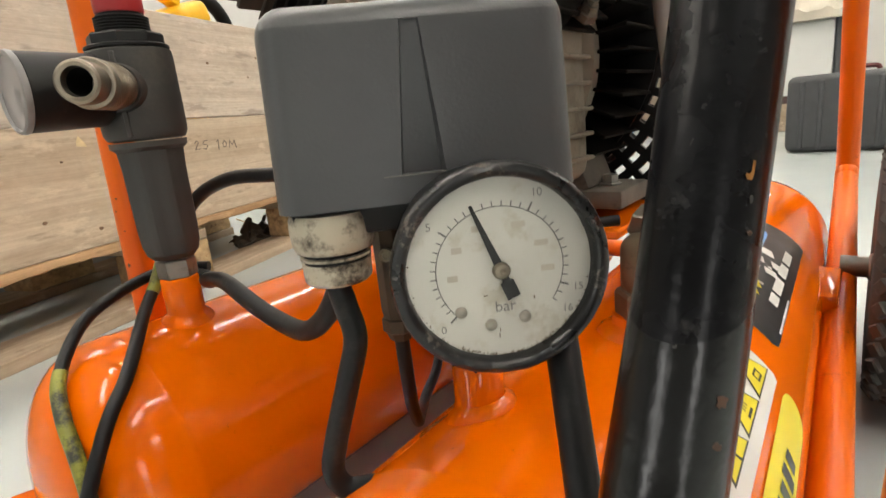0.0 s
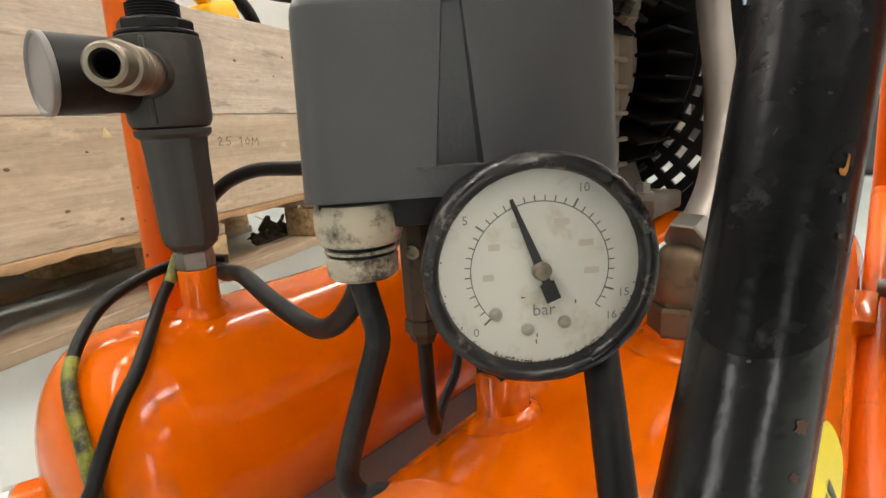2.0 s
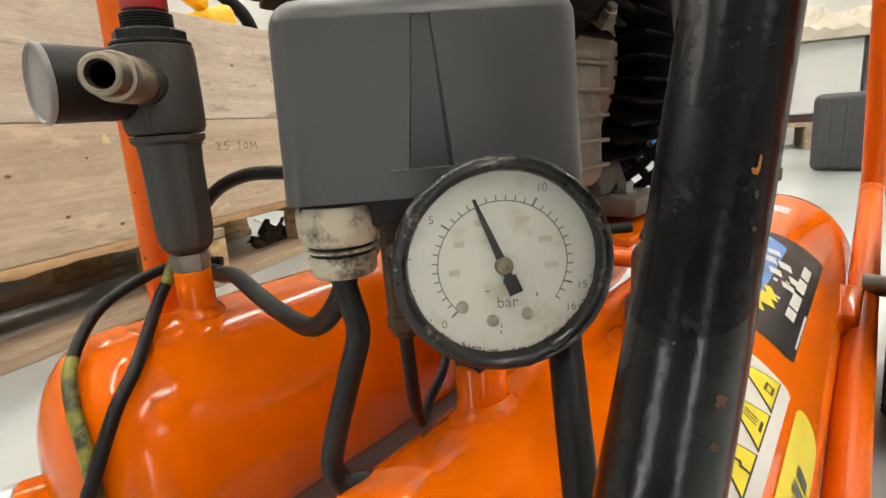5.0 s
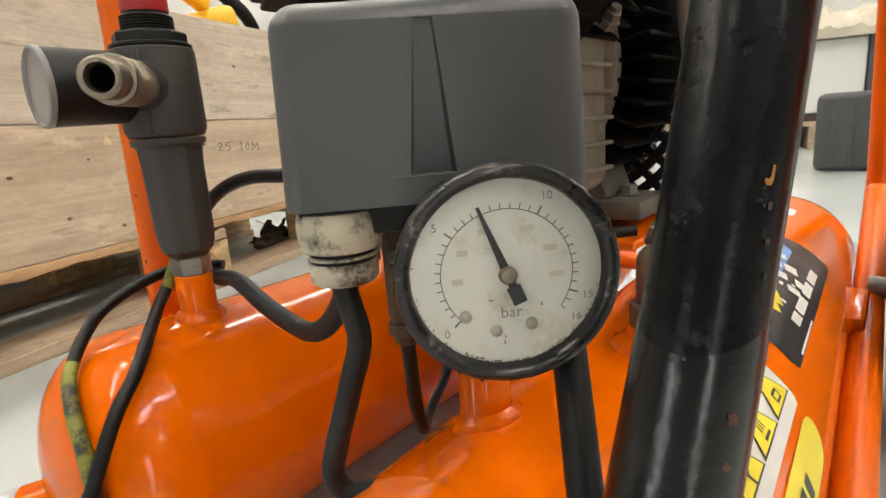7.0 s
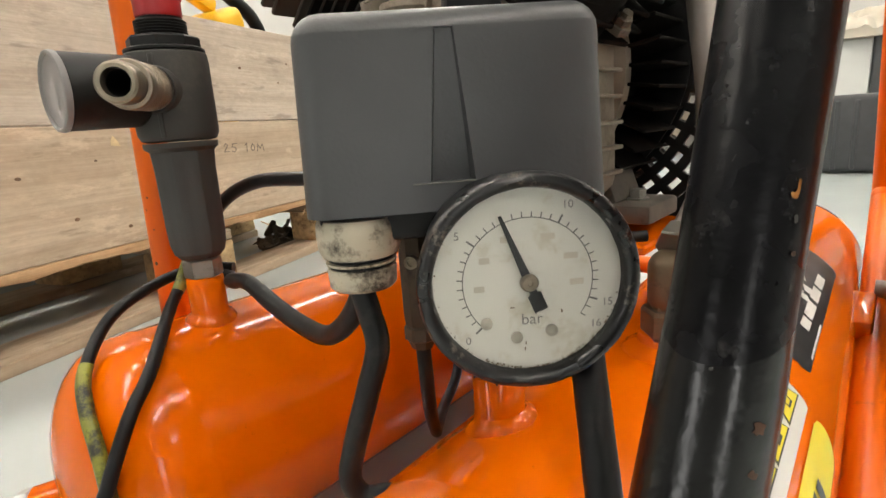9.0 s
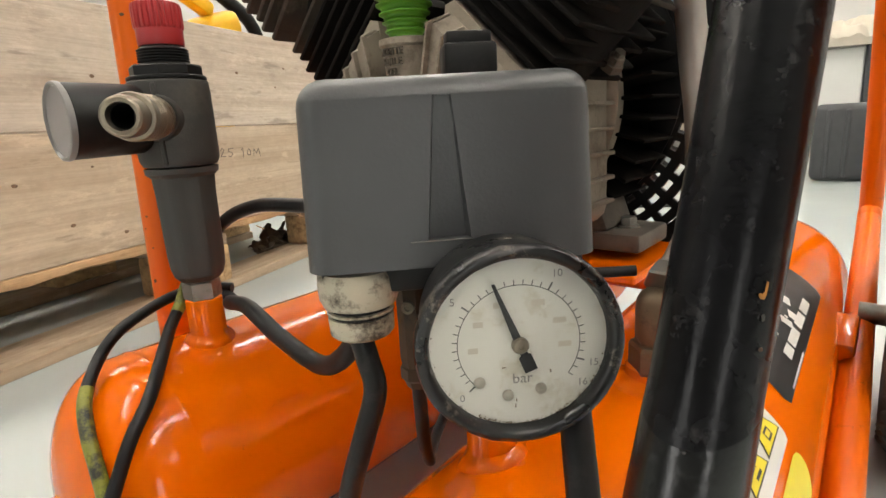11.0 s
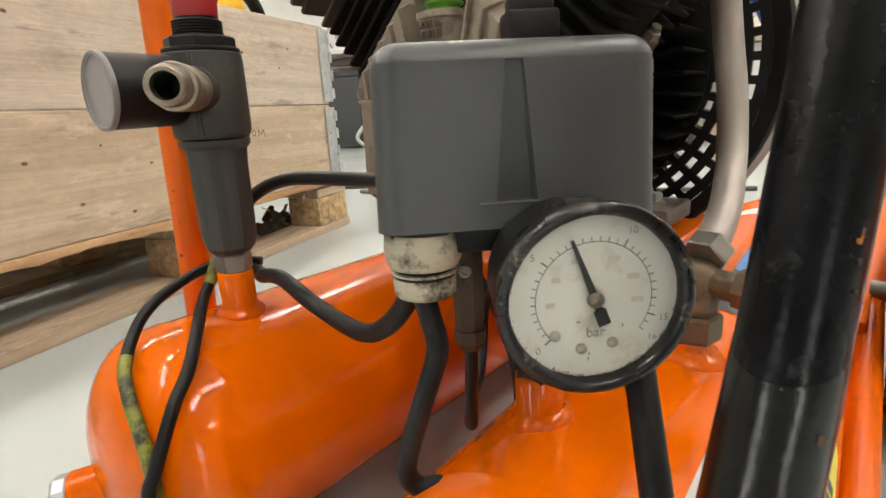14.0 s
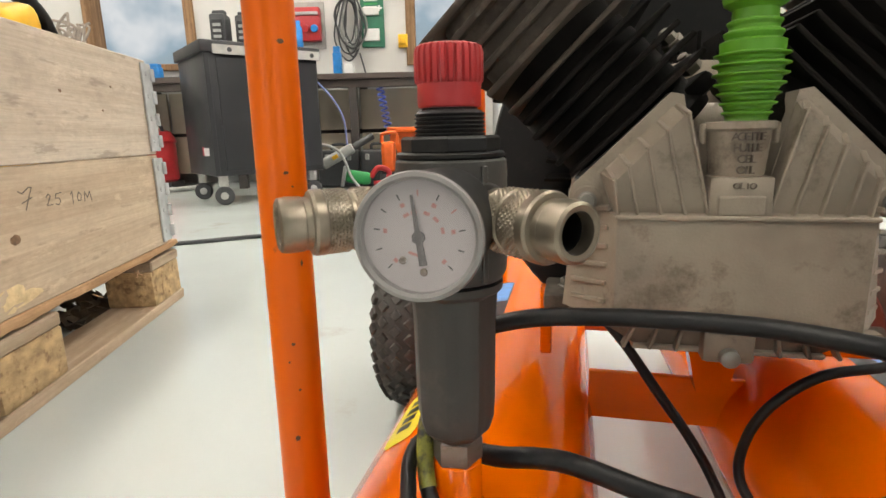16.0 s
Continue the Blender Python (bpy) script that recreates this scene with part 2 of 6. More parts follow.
M_REG = mat("grey_plastic", (0.036, 0.034, 0.031), 0.55, vary=0.12, scale=30, dirt=(0.06, 0.054, 0.045), dirt_amount=0.2, dirt_scale=25, bump=0.12, bump_scale=700)
M_DARK = mat("black_plastic", (0.006, 0.006, 0.006), 0.5, vary=0.3, scale=40, dirt=(0.015, 0.0135, 0.012), dirt_amount=0.2, dirt_scale=30, spec=0.3)
M_CAST = mat("cast_aluminium", (0.275, 0.230, 0.180), 0.6, metal=0.2, vary=0.2, scale=28, dirt=(0.15, 0.118, 0.085), dirt_amount=0.28, dirt_scale=24, bump=0.3, bump_scale=600)
# darker copy of the cast metal: shade below the crankcase put into colour
M_CAST_SHADED = mat("shaded_cast_aluminium", (0.15, 0.118, 0.088), 0.5, metal=0.15, vary=0.3, scale=35, dirt=(0.025, 0.019, 0.014), dirt_amount=0.3, dirt_scale=30, bump=0.3, bump_scale=500)
M_FOOT = mat("grimy_foot", (0.10, 0.085, 0.068), 0.6, vary=0.3, scale=35, dirt=(0.04, 0.033, 0.026), dirt_amount=0.3, dirt_scale=30, bump=0.2)
M_HEAD = mat("dusty_black_casting", (0.056, 0.045, 0.035), 0.65, vary=0.35, scale=30, dirt=(0.105, 0.087, 0.069), dirt_amount=0.24, dirt_scale=25, bump=0.3, bump_scale=400, spec=0.2)
M_ORANGE_TUBE = mat("orange_powder_coat", (0.66, 0.112, 0.0), 0.36, vary=0.08, scale=9, spec=0.26, dirt=(0.22, 0.05, 0.012), dirt_amount=0.04, dirt_scale=45, bump=0.03, bump_scale=60, rvary=0.06)
M_FINS = mat("black_cast_iron", (0.0065, 0.0055, 0.0045), 0.75, vary=0.45, scale=30, dirt=(0.024, 0.019, 0.014), dirt_amount=0.12, dirt_scale=22, bump=0.3, bump_scale=400, spec=0.10)
M_NICKEL = mat("nickel_plate", (0.25, 0.215, 0.165), 0.38, metal=0.85, vary=0.25, scale=50, dirt=(0.11, 0.085, 0.06), dirt_amount=0.25, dirt_scale=40, bump=0.1, bump_scale=500)
M_BRASS = mat("tarnished_brass", (0.17, 0.125, 0.08), 0.5, metal=0.7, vary=0.25, scale=50, dirt=(0.09, 0.065, 0.045), dirt_amount=0.35, dirt_scale=50)
M_BRASS_DARK = mat("blackened_brass", (0.065, 0.045, 0.028), 0.5, metal=0.5, vary=0.3, scale=50, dirt=(0.03, 0.022, 0.016), dirt_amount=0.35, dirt_scale=50)
M_STEEL = mat("bare_steel", (0.27, 0.255, 0.23), 0.45, metal=0.85, vary=0.15, scale=60, dirt=(0.15, 0.12, 0.09), dirt_amount=0.2, dirt_scale=40)
M_NUT = mat("grimy_steel_nut", (0.16, 0.14, 0.11), 0.55, metal=0.5, vary=0.3, scale=60, dirt=(0.05, 0.04, 0.03), dirt_amount=0.25, dirt_scale=60)
M_ALU = mat("dull_aluminium_tube", (0.34, 0.305, 0.275), 0.5, metal=0.5, vary=0.12, scale=40)
M_RED = mat("red_plastic", (0.36, 0.020, 0.022), 0.4, vary=0.1, scale=40, bump=0.05)
M_GREEN = mat("green_plastic", (0.085, 0.25, 0.012), 0.45, vary=0.14, scale=40)
M_WHITE_DIAL = mat("dial_white", (0.76, 0.74, 0.67), 0.6, vary=0.04, scale=30, dirt=(0.60, 0.55, 0.43), dirt_amount=0.2, dirt_scale=45)
M_INK = mat("dial_ink", (0.03, 0.03, 0.03), 0.6)
M_INK_RED = mat("dial_red_ink", (0.50, 0.20, 0.18), 0.6)
M_FADED = mat("faded_ink", (0.64, 0.585, 0.49), 0.6)
M_BEZEL = mat("chipped_black_bezel", (0.007, 0.007, 0.0075), 0.3, vary=0.3, scale=60, dirt=(0.22, 0.19, 0.16), dirt_amount=0.16, dirt_scale=85, bump=0.1)
M_CREAM = mat("cream_plastic", (0.44, 0.395, 0.30), 0.5, vary=0.15, scale=50, dirt=(0.045, 0.034, 0.022), dirt_amount=0.46, dirt_scale=85)
M_EARTH = mat("yellow_green_cable", (0.19, 0.19, 0.022), 0.5, vary=0.35, scale=60, dirt=(0.015, 0.015, 0.011), dirt_amount=0.55, dirt_scale=90)
M_STICKER = mat("white_sticker", (0.62, 0.60, 0.57), 0.45, vary=0.05)
M_YELLOW = mat("yellow_sticker", (0.73, 0.595, 0.018), 0.4, vary=0.06)
M_STK_BLACK = mat("black_sticker", (0.015, 0.015, 0.016), 0.35, vary=0.2)
M_STK_BLUE = mat("blue_sticker", (0.10, 0.25, 0.55), 0.4, vary=0.35, scale=60)
M_CLEAR = glass("dial_glass")
M_HAZE = glass("scuffed_cover", 0.3, (0.95, 0.93, 0.93))
n, l = M_HAZE.node_tree.nodes, M_HAZE.node_tree.links
veil, mixer = n.new("ShaderNodeBsdfDiffuse"), n.new("ShaderNodeMixShader")
veil.inputs[0].default_value, mixer.inputs[0].default_value = (0.52, 0.49, 0.49, 1), 0.26
l.new(n["Material Output"].inputs[0].links[0].from_socket, mixer.inputs[1])
l.new(veil.outputs[0], mixer.inputs[2])
l.new(mixer.outputs[0], n["Material Output"].inputs[0])
M_BOARD = wood("collar_pine", (0.505, 0.400, 0.295), (0.425, 0.325, 0.23), "y", 0.06)
M_BOARD_GREY = wood("weathered_collar_pine", (0.50, 0.425, 0.345), (0.425, 0.345, 0.27), "y", 0.05, 34)
M_PALLET = wood("pallet_pine", (0.45, 0.35, 0.25), (0.33, 0.245, 0.165), "y", 0.15)
M_SPLIT = wood("split_pine", (0.50, 0.32, 0.17), (0.34, 0.19, 0.09), "y", 0.05, 40)
M_BLOCK = mat("pressed_wood", (0.42, 0.29, 0.15), 0.85, vary=0.35, scale=70, dirt=(0.20, 0.12, 0.06), dirt_amount=0.35, dirt_scale=60, bump=0.9, bump_scale=140, stretch=(1, 0.5, 1), per_object=0.12)
M_KNOT = mat("brown_knot", (0.15, 0.085, 0.045), 0.7, vary=0.4, scale=120)
M_PENCIL = mat("dark_pencil", (0.12, 0.098, 0.08), 0.8, vary=0.5, scale=200)
M_BARE = mat("torn_wood", (0.58, 0.45, 0.26), 0.8, vary=0.2, scale=80, bump=0.5)
M_FLOOR = mat("pale_epoxy_floor", (0.46, 0.50, 0.495), 0.2, vary=0.05, scale=1.3, dirt=(0.40, 0.40, 0.37), dirt_amount=0.1, dirt_scale=3.5, bump=0.03, bump_scale=25)
M_WALL = mat("white_wall_panel", (0.62, 0.61, 0.585), 0.6, vary=0.04, scale=3)
M_CEIL = mat("white_ceiling", (0.75, 0.75, 0.73), 0.8, vary=0.04, scale=2)
M_ZINC = mat("galvanised_steel", (0.50, 0.52, 0.53), 0.45, metal=0.6, vary=0.15, scale=60)
M_TROLLEY = mat("dark_grey_steel", (0.019, 0.019, 0.022), 0.35, vary=0.1, scale=4)

# ---- the hall ----
# for the unseen rear and side walls, toned grey to cut bounced light
M_WALL_GREY = mat("grey_wall_panel", (0.28, 0.28, 0.275), 0.6, vary=0.04, scale=3)
def slab(name, size, centre, material, label, category=""):
    ob = part(name, rbox(size, at(*centre), 0), material, None, label)
    return tagged(ob, category=category or name, kind="structure")


slab("floor", (16, 16, 0.1), (0, 1.0, -0.05), M_FLOOR, "pale grey glossy epoxy workshop floor", "floor")
slab("ceiling", (16, 16, 0.1), (0, 1.0, 4.05), M_CEIL, "plain white workshop ceiling", "ceiling")
WIN = ((-3.55, -2.51), (-0.50, 0.56))  # two windows in the far wall, each from x to x
W_LO, W_HI = 1.08, 2.50
wall_bits = B()
for x0, x1 in ((-9.0, WIN[0][0]), (WIN[0][1], WIN[1][0]), (WIN[1][1], 9.2)):
    rbox((x1 - x0, 0.15, 4.45), at((x0 + x1) / 2, 5.6, 2.225), 0, 1, wall_bits)
for x0, x1 in WIN:
    rbox((x1 - x0, 0.15, W_LO), at((x0 + x1) / 2, 5.6, W_LO / 2), 0, 1, wall_bits)
    rbox((x1 - x0, 0.15, 4.45 - W_HI), at((x0 + x1) / 2, 5.6, (W_HI + 4.45) / 2), 0, 1, wall_bits)
tagged(part("wall_north", wall_bits, M_WALL, None, "white workshop wall with two timber-framed windows"), category="wall", kind="structure")
WIN_S = ((-4.9, -3.5), (3.5, 4.9))  # two glazed doors behind the camera
back_bits = B()
for x0, x1 in ((-8.0, -4.9), (-3.5, 3.5), (4.9, 8.0)):
    rbox((x1 - x0, 0.15, 4.0), at((x0 + x1) / 2, -7.0, 2.0), 0, 1, back_bits)
for x0, x1 in WIN_S:
    rbox((x1 - x0, 0.15, 0.3), at((x0 + x1) / 2, -7.0, 0.15), 0, 1, back_bits)
    rbox((x1 - x0, 0.15, 1.3), at((x0 + x1) / 2, -7.0, 3.35), 0, 1, back_bits)
tagged(part("wall_south", back_bits, M_WALL_GREY, None, "grey panelled workshop wall with two tall daylight openings"), category="wall", kind="structure")
b = B()
b.faces.new([b.verts.new(v) for v in ((7, -8.6, -0.05), (-7, -8.6, -0.05), (-7, -8.6, 5.0), (7, -8.6, 5.0))])
tagged(part("backdrop", b, glow("bright_overcast_sky", (1.0, 0.98, 0.94), 7.0), None, "bright overcast daylight outside the rear openings"), category="backdrop", kind="structure")
slab("wall_east", (0.15, 16, 4.0), (8.0, 1.0, 2.0), M_WALL_GREY, "grey panelled workshop wall", "wall")
slab("wall_west", (0.15, 16, 4.0), (-8.0, 1.0, 2.0), M_WALL_GREY, "grey panelled workshop wall", "wall")

M_TUBE = glow("fluorescent_diffuser", (1.0, 0.925, 0.82), 45.0)
M_LAMP_BODY = mat("white_lamp_body", (0.7, 0.7, 0.7), 0.5)


def ceiling_light(x, y):
    t = thing("ceiling_light", (x, y, 3.9), 0, "long white fluorescent ceiling light fitting", "ceiling light", "rows of ceiling lights")
    part("lamp_body", rbox((0.22, 2.4, 0.06), at(x, y, 3.96), 0.004), M_LAMP_BODY, t)
    part("diffuser", rbox((0.18, 2.3, 0.05), at(x, y, 3.905), 0.01), M_TUBE, t)
    return t


first = ceiling_light(-5.0, -1.6)
for i in range(4):
    for j in range(3):
        if i or j:
            copy_thing(first, Matrix.Translation((-5.0 + 3.3 * i, -1.6 + 2.9 * j, 3.9)))

# ---- pallet with two collars ----
FX, FY = -0.86, 1.265  # the pallet's near long side and its far end


def rough(bm, amount, scale, only=None):
    """Roughens a sawn piece: every point is shifted a little by noise."""
    for v in bm.verts:
        if only is None or only(v.co):
            v.co += amount * noise.noise_vector(v.co * scale)
    return bm


def plank(size, m, cuts, bevel=0.002):
    """A board with cross cuts along y, so that its edges can be roughened."""
    b = rbox(size, m, bevel, 1)
    for k in range(1, cuts):
        y = m.translation.y - size[1] / 2 + size[1] * k / cuts
        bmesh.ops.bisect_plane(b, geom=b.verts[:] + b.edges[:] + b.faces[:], plane_co=(0, y, 0), plane_no=(0, 1, 0))
    return b


def pallet():
    t = thing("wooden_pallet", (FX - 0.4, FY - 0.55, 0), 0, "worn softwood pallet standing on the floor", "pallet")
    for x in (FX - 0.05, FX - 0.4, FX - 0.75):
        part("bottom_board", rough(plank((0.10, 1.2, 0.022), at(x, FY - 0.55, 0.011), 30), 0.0025, 14, lambda c: c.z > 0.005), M_PALLET, t)
        for y in (FY - 0.02, FY - 0.49, FY - 1.08):
            b = rbox((0.10, 0.145, 0.078), at(x, y - 0.01, 0.061), 0.006, 2)
            part("block", rough(b, 0.004, 30, lambda c: c.z > 0.03), M_BLOCK, t, "pressed wood block with crumbling edges")
    for y in (FY - 0.02, FY - 0.49, FY - 1.08):
        part("stringer", rbox((0.8, 0.145, 0.022), at(FX - 0.4, y - 0.01, 0.111), 0.003, 1), M_PALLET, t)
    for k in range(5):
        b = plank((0.14, 1.2, 0.022), at(FX - 0.07 - 0.165 * k, FY - 0.55, 0.133), 60)
        if k == 0:  # the outer board is split along its lower edge
            for v in b.verts:
                if v.co.x > FX - 0.02 and v.co.z < 0.133:
                    n1 = noise.noise(Vector((0, v.co.y * 5, 3.0))) + 0.5 * noise.noise(Vector((0, v.co.y * 24, 7.0)))
                    v.co.z += 0.006 + 0.010 * n1
                    v.co.x += 0.004 * n1
        part("deck_board", b, M_SPLIT if k == 0 else M_PALLET, t, "split and splintered deck board" if k == 0 else "")
    for y, s in ((1.085, 1), (1.10, -1), (0.93, 1)):
        part("splinter", rod((FX + 0.001, y, 0.120), (FX + 0.006, y + 0.02 * s, 0.108), 0.0012, 5), M_SPLIT, t)
    return t


PALLET = pallet()


def stroke(b, pts, w=0.0016):
    """A line of ink on the collar's face: points along and up."""
    pts = [(y - 0.044, z + 0.001) for y, z in pts]
    for (y0, z0), (y1, z1) in zip(pts, pts[1:]):
        p, q = Vector((FX + 0.0004, y0, z0)), Vector((FX + 0.0004, y1, z1))
        m = Matrix.Translation((p + q) / 2) @ (q - p).to_track_quat("Z", "X").to_matrix().to_4x4()
        rbox((w, w * 0.3, (q - p).length + w * 0.6), m, 0, 1, b)
    return b


def knot(y, z, r, parent):
    """A dead knot in a board, with a darker ring."""
    b = lathe([(r * 0.2, 0.0012), (r * 0.75, 0.0009), (r, 0.0)], at(FX - 0.0004, y, z, 0, 90, 0) @ Matrix.Diagonal((0.8, 1.25, 1, 1)), 14)
    return part("knot", rough(b, 0.0006, 300), M_KNOT, parent, "brown knot")


def collar(z):
    t = thing("pallet_collar", (FX - 0.4, FY - 0.6, z), 0, "grey-weathered pine pallet collar with steel corner hinges", "pallet collar", "stacked pallet collars")
    mt = M_BOARD if z < 0.3 else M_BOARD_GREY
    front = part("side_board", rbox((0.02, 1.2, 0.1985), at(FX - 0.01, FY - 0.6, z + 0.1), 0.002, 1), mt, t)
    part("side_board", rbox((0.02, 1.2, 0.1985), at(FX - 0.79, FY - 0.6, z + 0.1), 0.002, 1), mt, t)
    for y in (FY - 0.01, FY - 1.19):
        part("end_board", rbox((0.76, 0.02, 0.1985), at(FX - 0.4, y, z + 0.1), 0.002, 1), mt, t)
    for x, y in ((FX + 0.003, FY), (FX - 0.8, FY), (FX + 0.003, FY - 1.2)):
        h = part("hinge", rbox((0.004, 0.045, 0.185), at(x, y - 0.008, z + 0.1), 0.0008, 1), M_ZINC, t, "galvanised steel corner hinge")
        for k in range(4):
            part("rivet", lathe([(0.006, 0), (0.005, 0.002), (0.002, 0.0028)], at(x + 0.002, y - 0.014, z + 0.03 + 0.047 * k, 0, 90, 0), 12), M_ZINC, h)
            part("knuckle", rod((x + 0.003, y + 0.012, z + 0.015 + 0.047 * k), (x + 0.003, y + 0.012, z + 0.042 + 0.047 * k), 0.006, 12, 0.001), M_ZINC, h)
    return front


LOW, HIGH = collar(0.144), collar(0.344)
for y, z, r in ((0.773, 0.2445, 0.010), (0.608, 0.1735, 0.004), (0.66, 0.251, 0.0035), (0.52, 0.201, 0.004), (0.45, 0.272, 0.004), (0.57, 0.288, 0.003)):
    knot(y, z, r, LOW)
for y, z, r in ((0.935, 0.455, 0.004), (1.06, 0.43, 0.003), (1.10, 0.475, 0.003), (0.60, 0.43, 0.004), (0.47, 0.475, 0.004)):
    knot(y, z, r, HIGH)
b = B()
stroke(b, [(0.838, 0.308), (0.846, 0.304), (0.862, 0.312), (0.868, 0.311), (0.858, 0.296), (0.849, 0.281)])
stroke(b, [(0.843, 0.291), (0.866, 0.297)])
part("handwriting", b, M_PENCIL, LOW, "handwritten 7 in dark pencil")
b = B()
stroke(b, [(0.897, 0.293), (0.903, 0.298), (0.908, 0.294), (0.897, 0.281), (0.912, 0.281)])
stroke(b, [(0.936, 0.297), (0.922, 0.296), (0.920, 0.290), (0.929, 0.289), (0.932, 0.284), (0.926, 0.279), (0.919, 0.281)])
part("handwriting", b, M_PENCIL, LOW, "handwritten 25 in dark pencil")
b = B()
stroke(b, [(0.960, 0.291), (0.966, 0.296), (0.964, 0.275)])
stroke(b, [(0.984, 0.293), (0.978, 0.286), (0.980, 0.279), (0.987, 0.279), (0.990, 0.287), (0.984, 0.293)])
stroke(b, [(0.998, 0.276), (1.001, 0.292), (1.008, 0.281), (1.016, 0.291), (1.020, 0.274)])
part("handwriting", b, M_PENCIL, LOW, "handwritten 10M in dark pencil")
b = lathe([(1.0, 0.0), (0.6, 0.0014), (0.1, 0.0018)], at(FX - 0.0005, 0.757, 0.168, 0, 90, 0) @ Matrix.Diagonal((0.018, 0.055, 1, 1)), 18)
part("bare_patch", rough(b, 0.006, 45), M_BARE, LOW, "pale freshly torn patch of wood")
b = prism([(0, -0.004), (0.016, -0.006), (0.014, 0.001), (0.006, 0.012), (0.001, 0.003)], 0, 0.002, at(FX + 0.0005, 0.601, 0.314, 0, 0, 84), 0)
part("chip", b, M_BARE, LOW, "pale splinter standing out of the board")
# the pallet and what stands in it are turned a little against the hall
TURN = Matrix.Translation((FX, 1.255, 0)) @ Matrix.Rotation(radians(5.0), 4, "Z") @ Matrix.Translation((-FX, -1.255, 0))
for t in (PALLET, LOW.parent, HIGH.parent):
    t.matrix_world = TURN @ t.matrix_world
# ---- the compressor ----
COMP = thing("air_compressor", (-0.153, 0.45, 0), -14.0, "orange twin-tank air compressor with black V pump on two wheels", "air compressor")
GROW = Vector((1.026, 1.024, 1.008))
COMP.matrix_world = pose(0, 0, 0, 0, 0, -14.0) @ Matrix.Translation((-0.153 * GROW.x + 0.0048, 0.45 * GROW.y + 0.0085, 0)) @ Matrix.Diagonal((*GROW, 1))
TR, TZ, TY0, TY1 = 0.085, 0.095, 0.107, 0.87
XL, XR = -0.300, -0.0204
ZR = 0.003  # the near tank sits a little higher


def tank(x):
    r, y0, y1 = TR, TY0, TY1
    group_at()
    if x == XR:
        PLACE[0] = Matrix.Translation((XR, 0.21, ZR)) @ Matrix.Rotation(radians(1.87), 4, "Z") @ Matrix.Translation((-XR, -0.21, 0))
    prof = []
    for k in range(13):
        a = math.pi / 2 * k / 12
        prof.append((r * math.sin(a), y0 + 0.05 * (1 - math.cos(a))))
    prof += [(r, y0 + 0.056), (r + 0.0005, y0 + 0.0585), (r + 0.0007, y0 + 0.060), (r + 0.0005, y0 + 0.0615), (r, y0 + 0.064)]
    prof += [(r, y1 - 0.064), (r + 0.0007, y1 - 0.060), (r, y1 - 0.056)]
    for k in range(12, -1, -1):
        a = math.pi / 2 * k / 12
        prof.append((r * math.sin(a), y1 - 0.05 * (1 - math.cos(a))))
    return part("tank", lathe(prof, at(x, 0, TZ) @ pose(0, 0, 0, -90, 0, 0), 80), M_ORANGE, COMP, "glossy orange enamelled steel air tank", 50)


TANK_L, TANK_R = tank(XL), tank(XR)
group_at()


def stub(x, y, r, top, parent, foot=0.005):
    """A pipe socket welded on a tank, with a lumpy weld bead that follows the tank's curve."""
    cx = XL if parent is TANK_L else XR
    base = TZ + math.sqrt(max(TR ** 2 - (x - cx) ** 2, 0))
    b = lathe([(r + foot, base - 0.010), (r + foot, base - 0.001), (r + foot * 0.85, base + 0.0016), (r + foot * 0.45, base + 0.0036), (r + 0.0004, base + 0.0048), (r, base + 0.006), (r, top - 0.001), (r - 0.001, top)], at(x, y, 0), 60)
    for v in b.verts:
        d = Vector((v.co.x - x, v.co.y - y, 0))
        if v.co.z < base + 0.0055 and d.length > r:
            a = math.atan2(d.y, d.x)
            v.co += d * (0.05 * noise.noise(Vector((3 * math.cos(a), 3 * math.sin(a), x * 50))) + 0.015 * math.sin(17 * a))
            v.co.z += TZ + math.sqrt(max(TR ** 2 - (v.co.x - cx) ** 2, 0)) - base
    return part("welded_socket", b, M_ORANGE, parent, "orange pipe socket with a weld bead", 50)


RX, RY = -0.292, 0.212
stub(RX, RY, 0.0122, 0.2106, TANK_L)
stub(-0.0474, 0.2145, 0.0105, 0.1985, TANK_R, 0.005)
stub(-0.010, 0.308, 0.0125, 0.190, TANK_R, 0.008)
# drain boss on the dome of one tank
b = rod((-0.315, 0.135, 0.080), (-0.338, 0.099, 0.075), 0.0135, 28, 0.001)
part("drain_boss", b, M_ORANGE, TANK_L, "orange drain boss")
b = lathe([(0.0125, 0), (0.0135, 0.001), (0.0135, 0.008), (0.011, 0.0105), (0.007, 0.011)], axis_to((-0.338, 0.099, 0.075), (-0.364, 0.057, 0.069)), 9)
part("drain_plug", b, M_ZINC, TANK_L, "worn steel hexagon drain plug", 20)


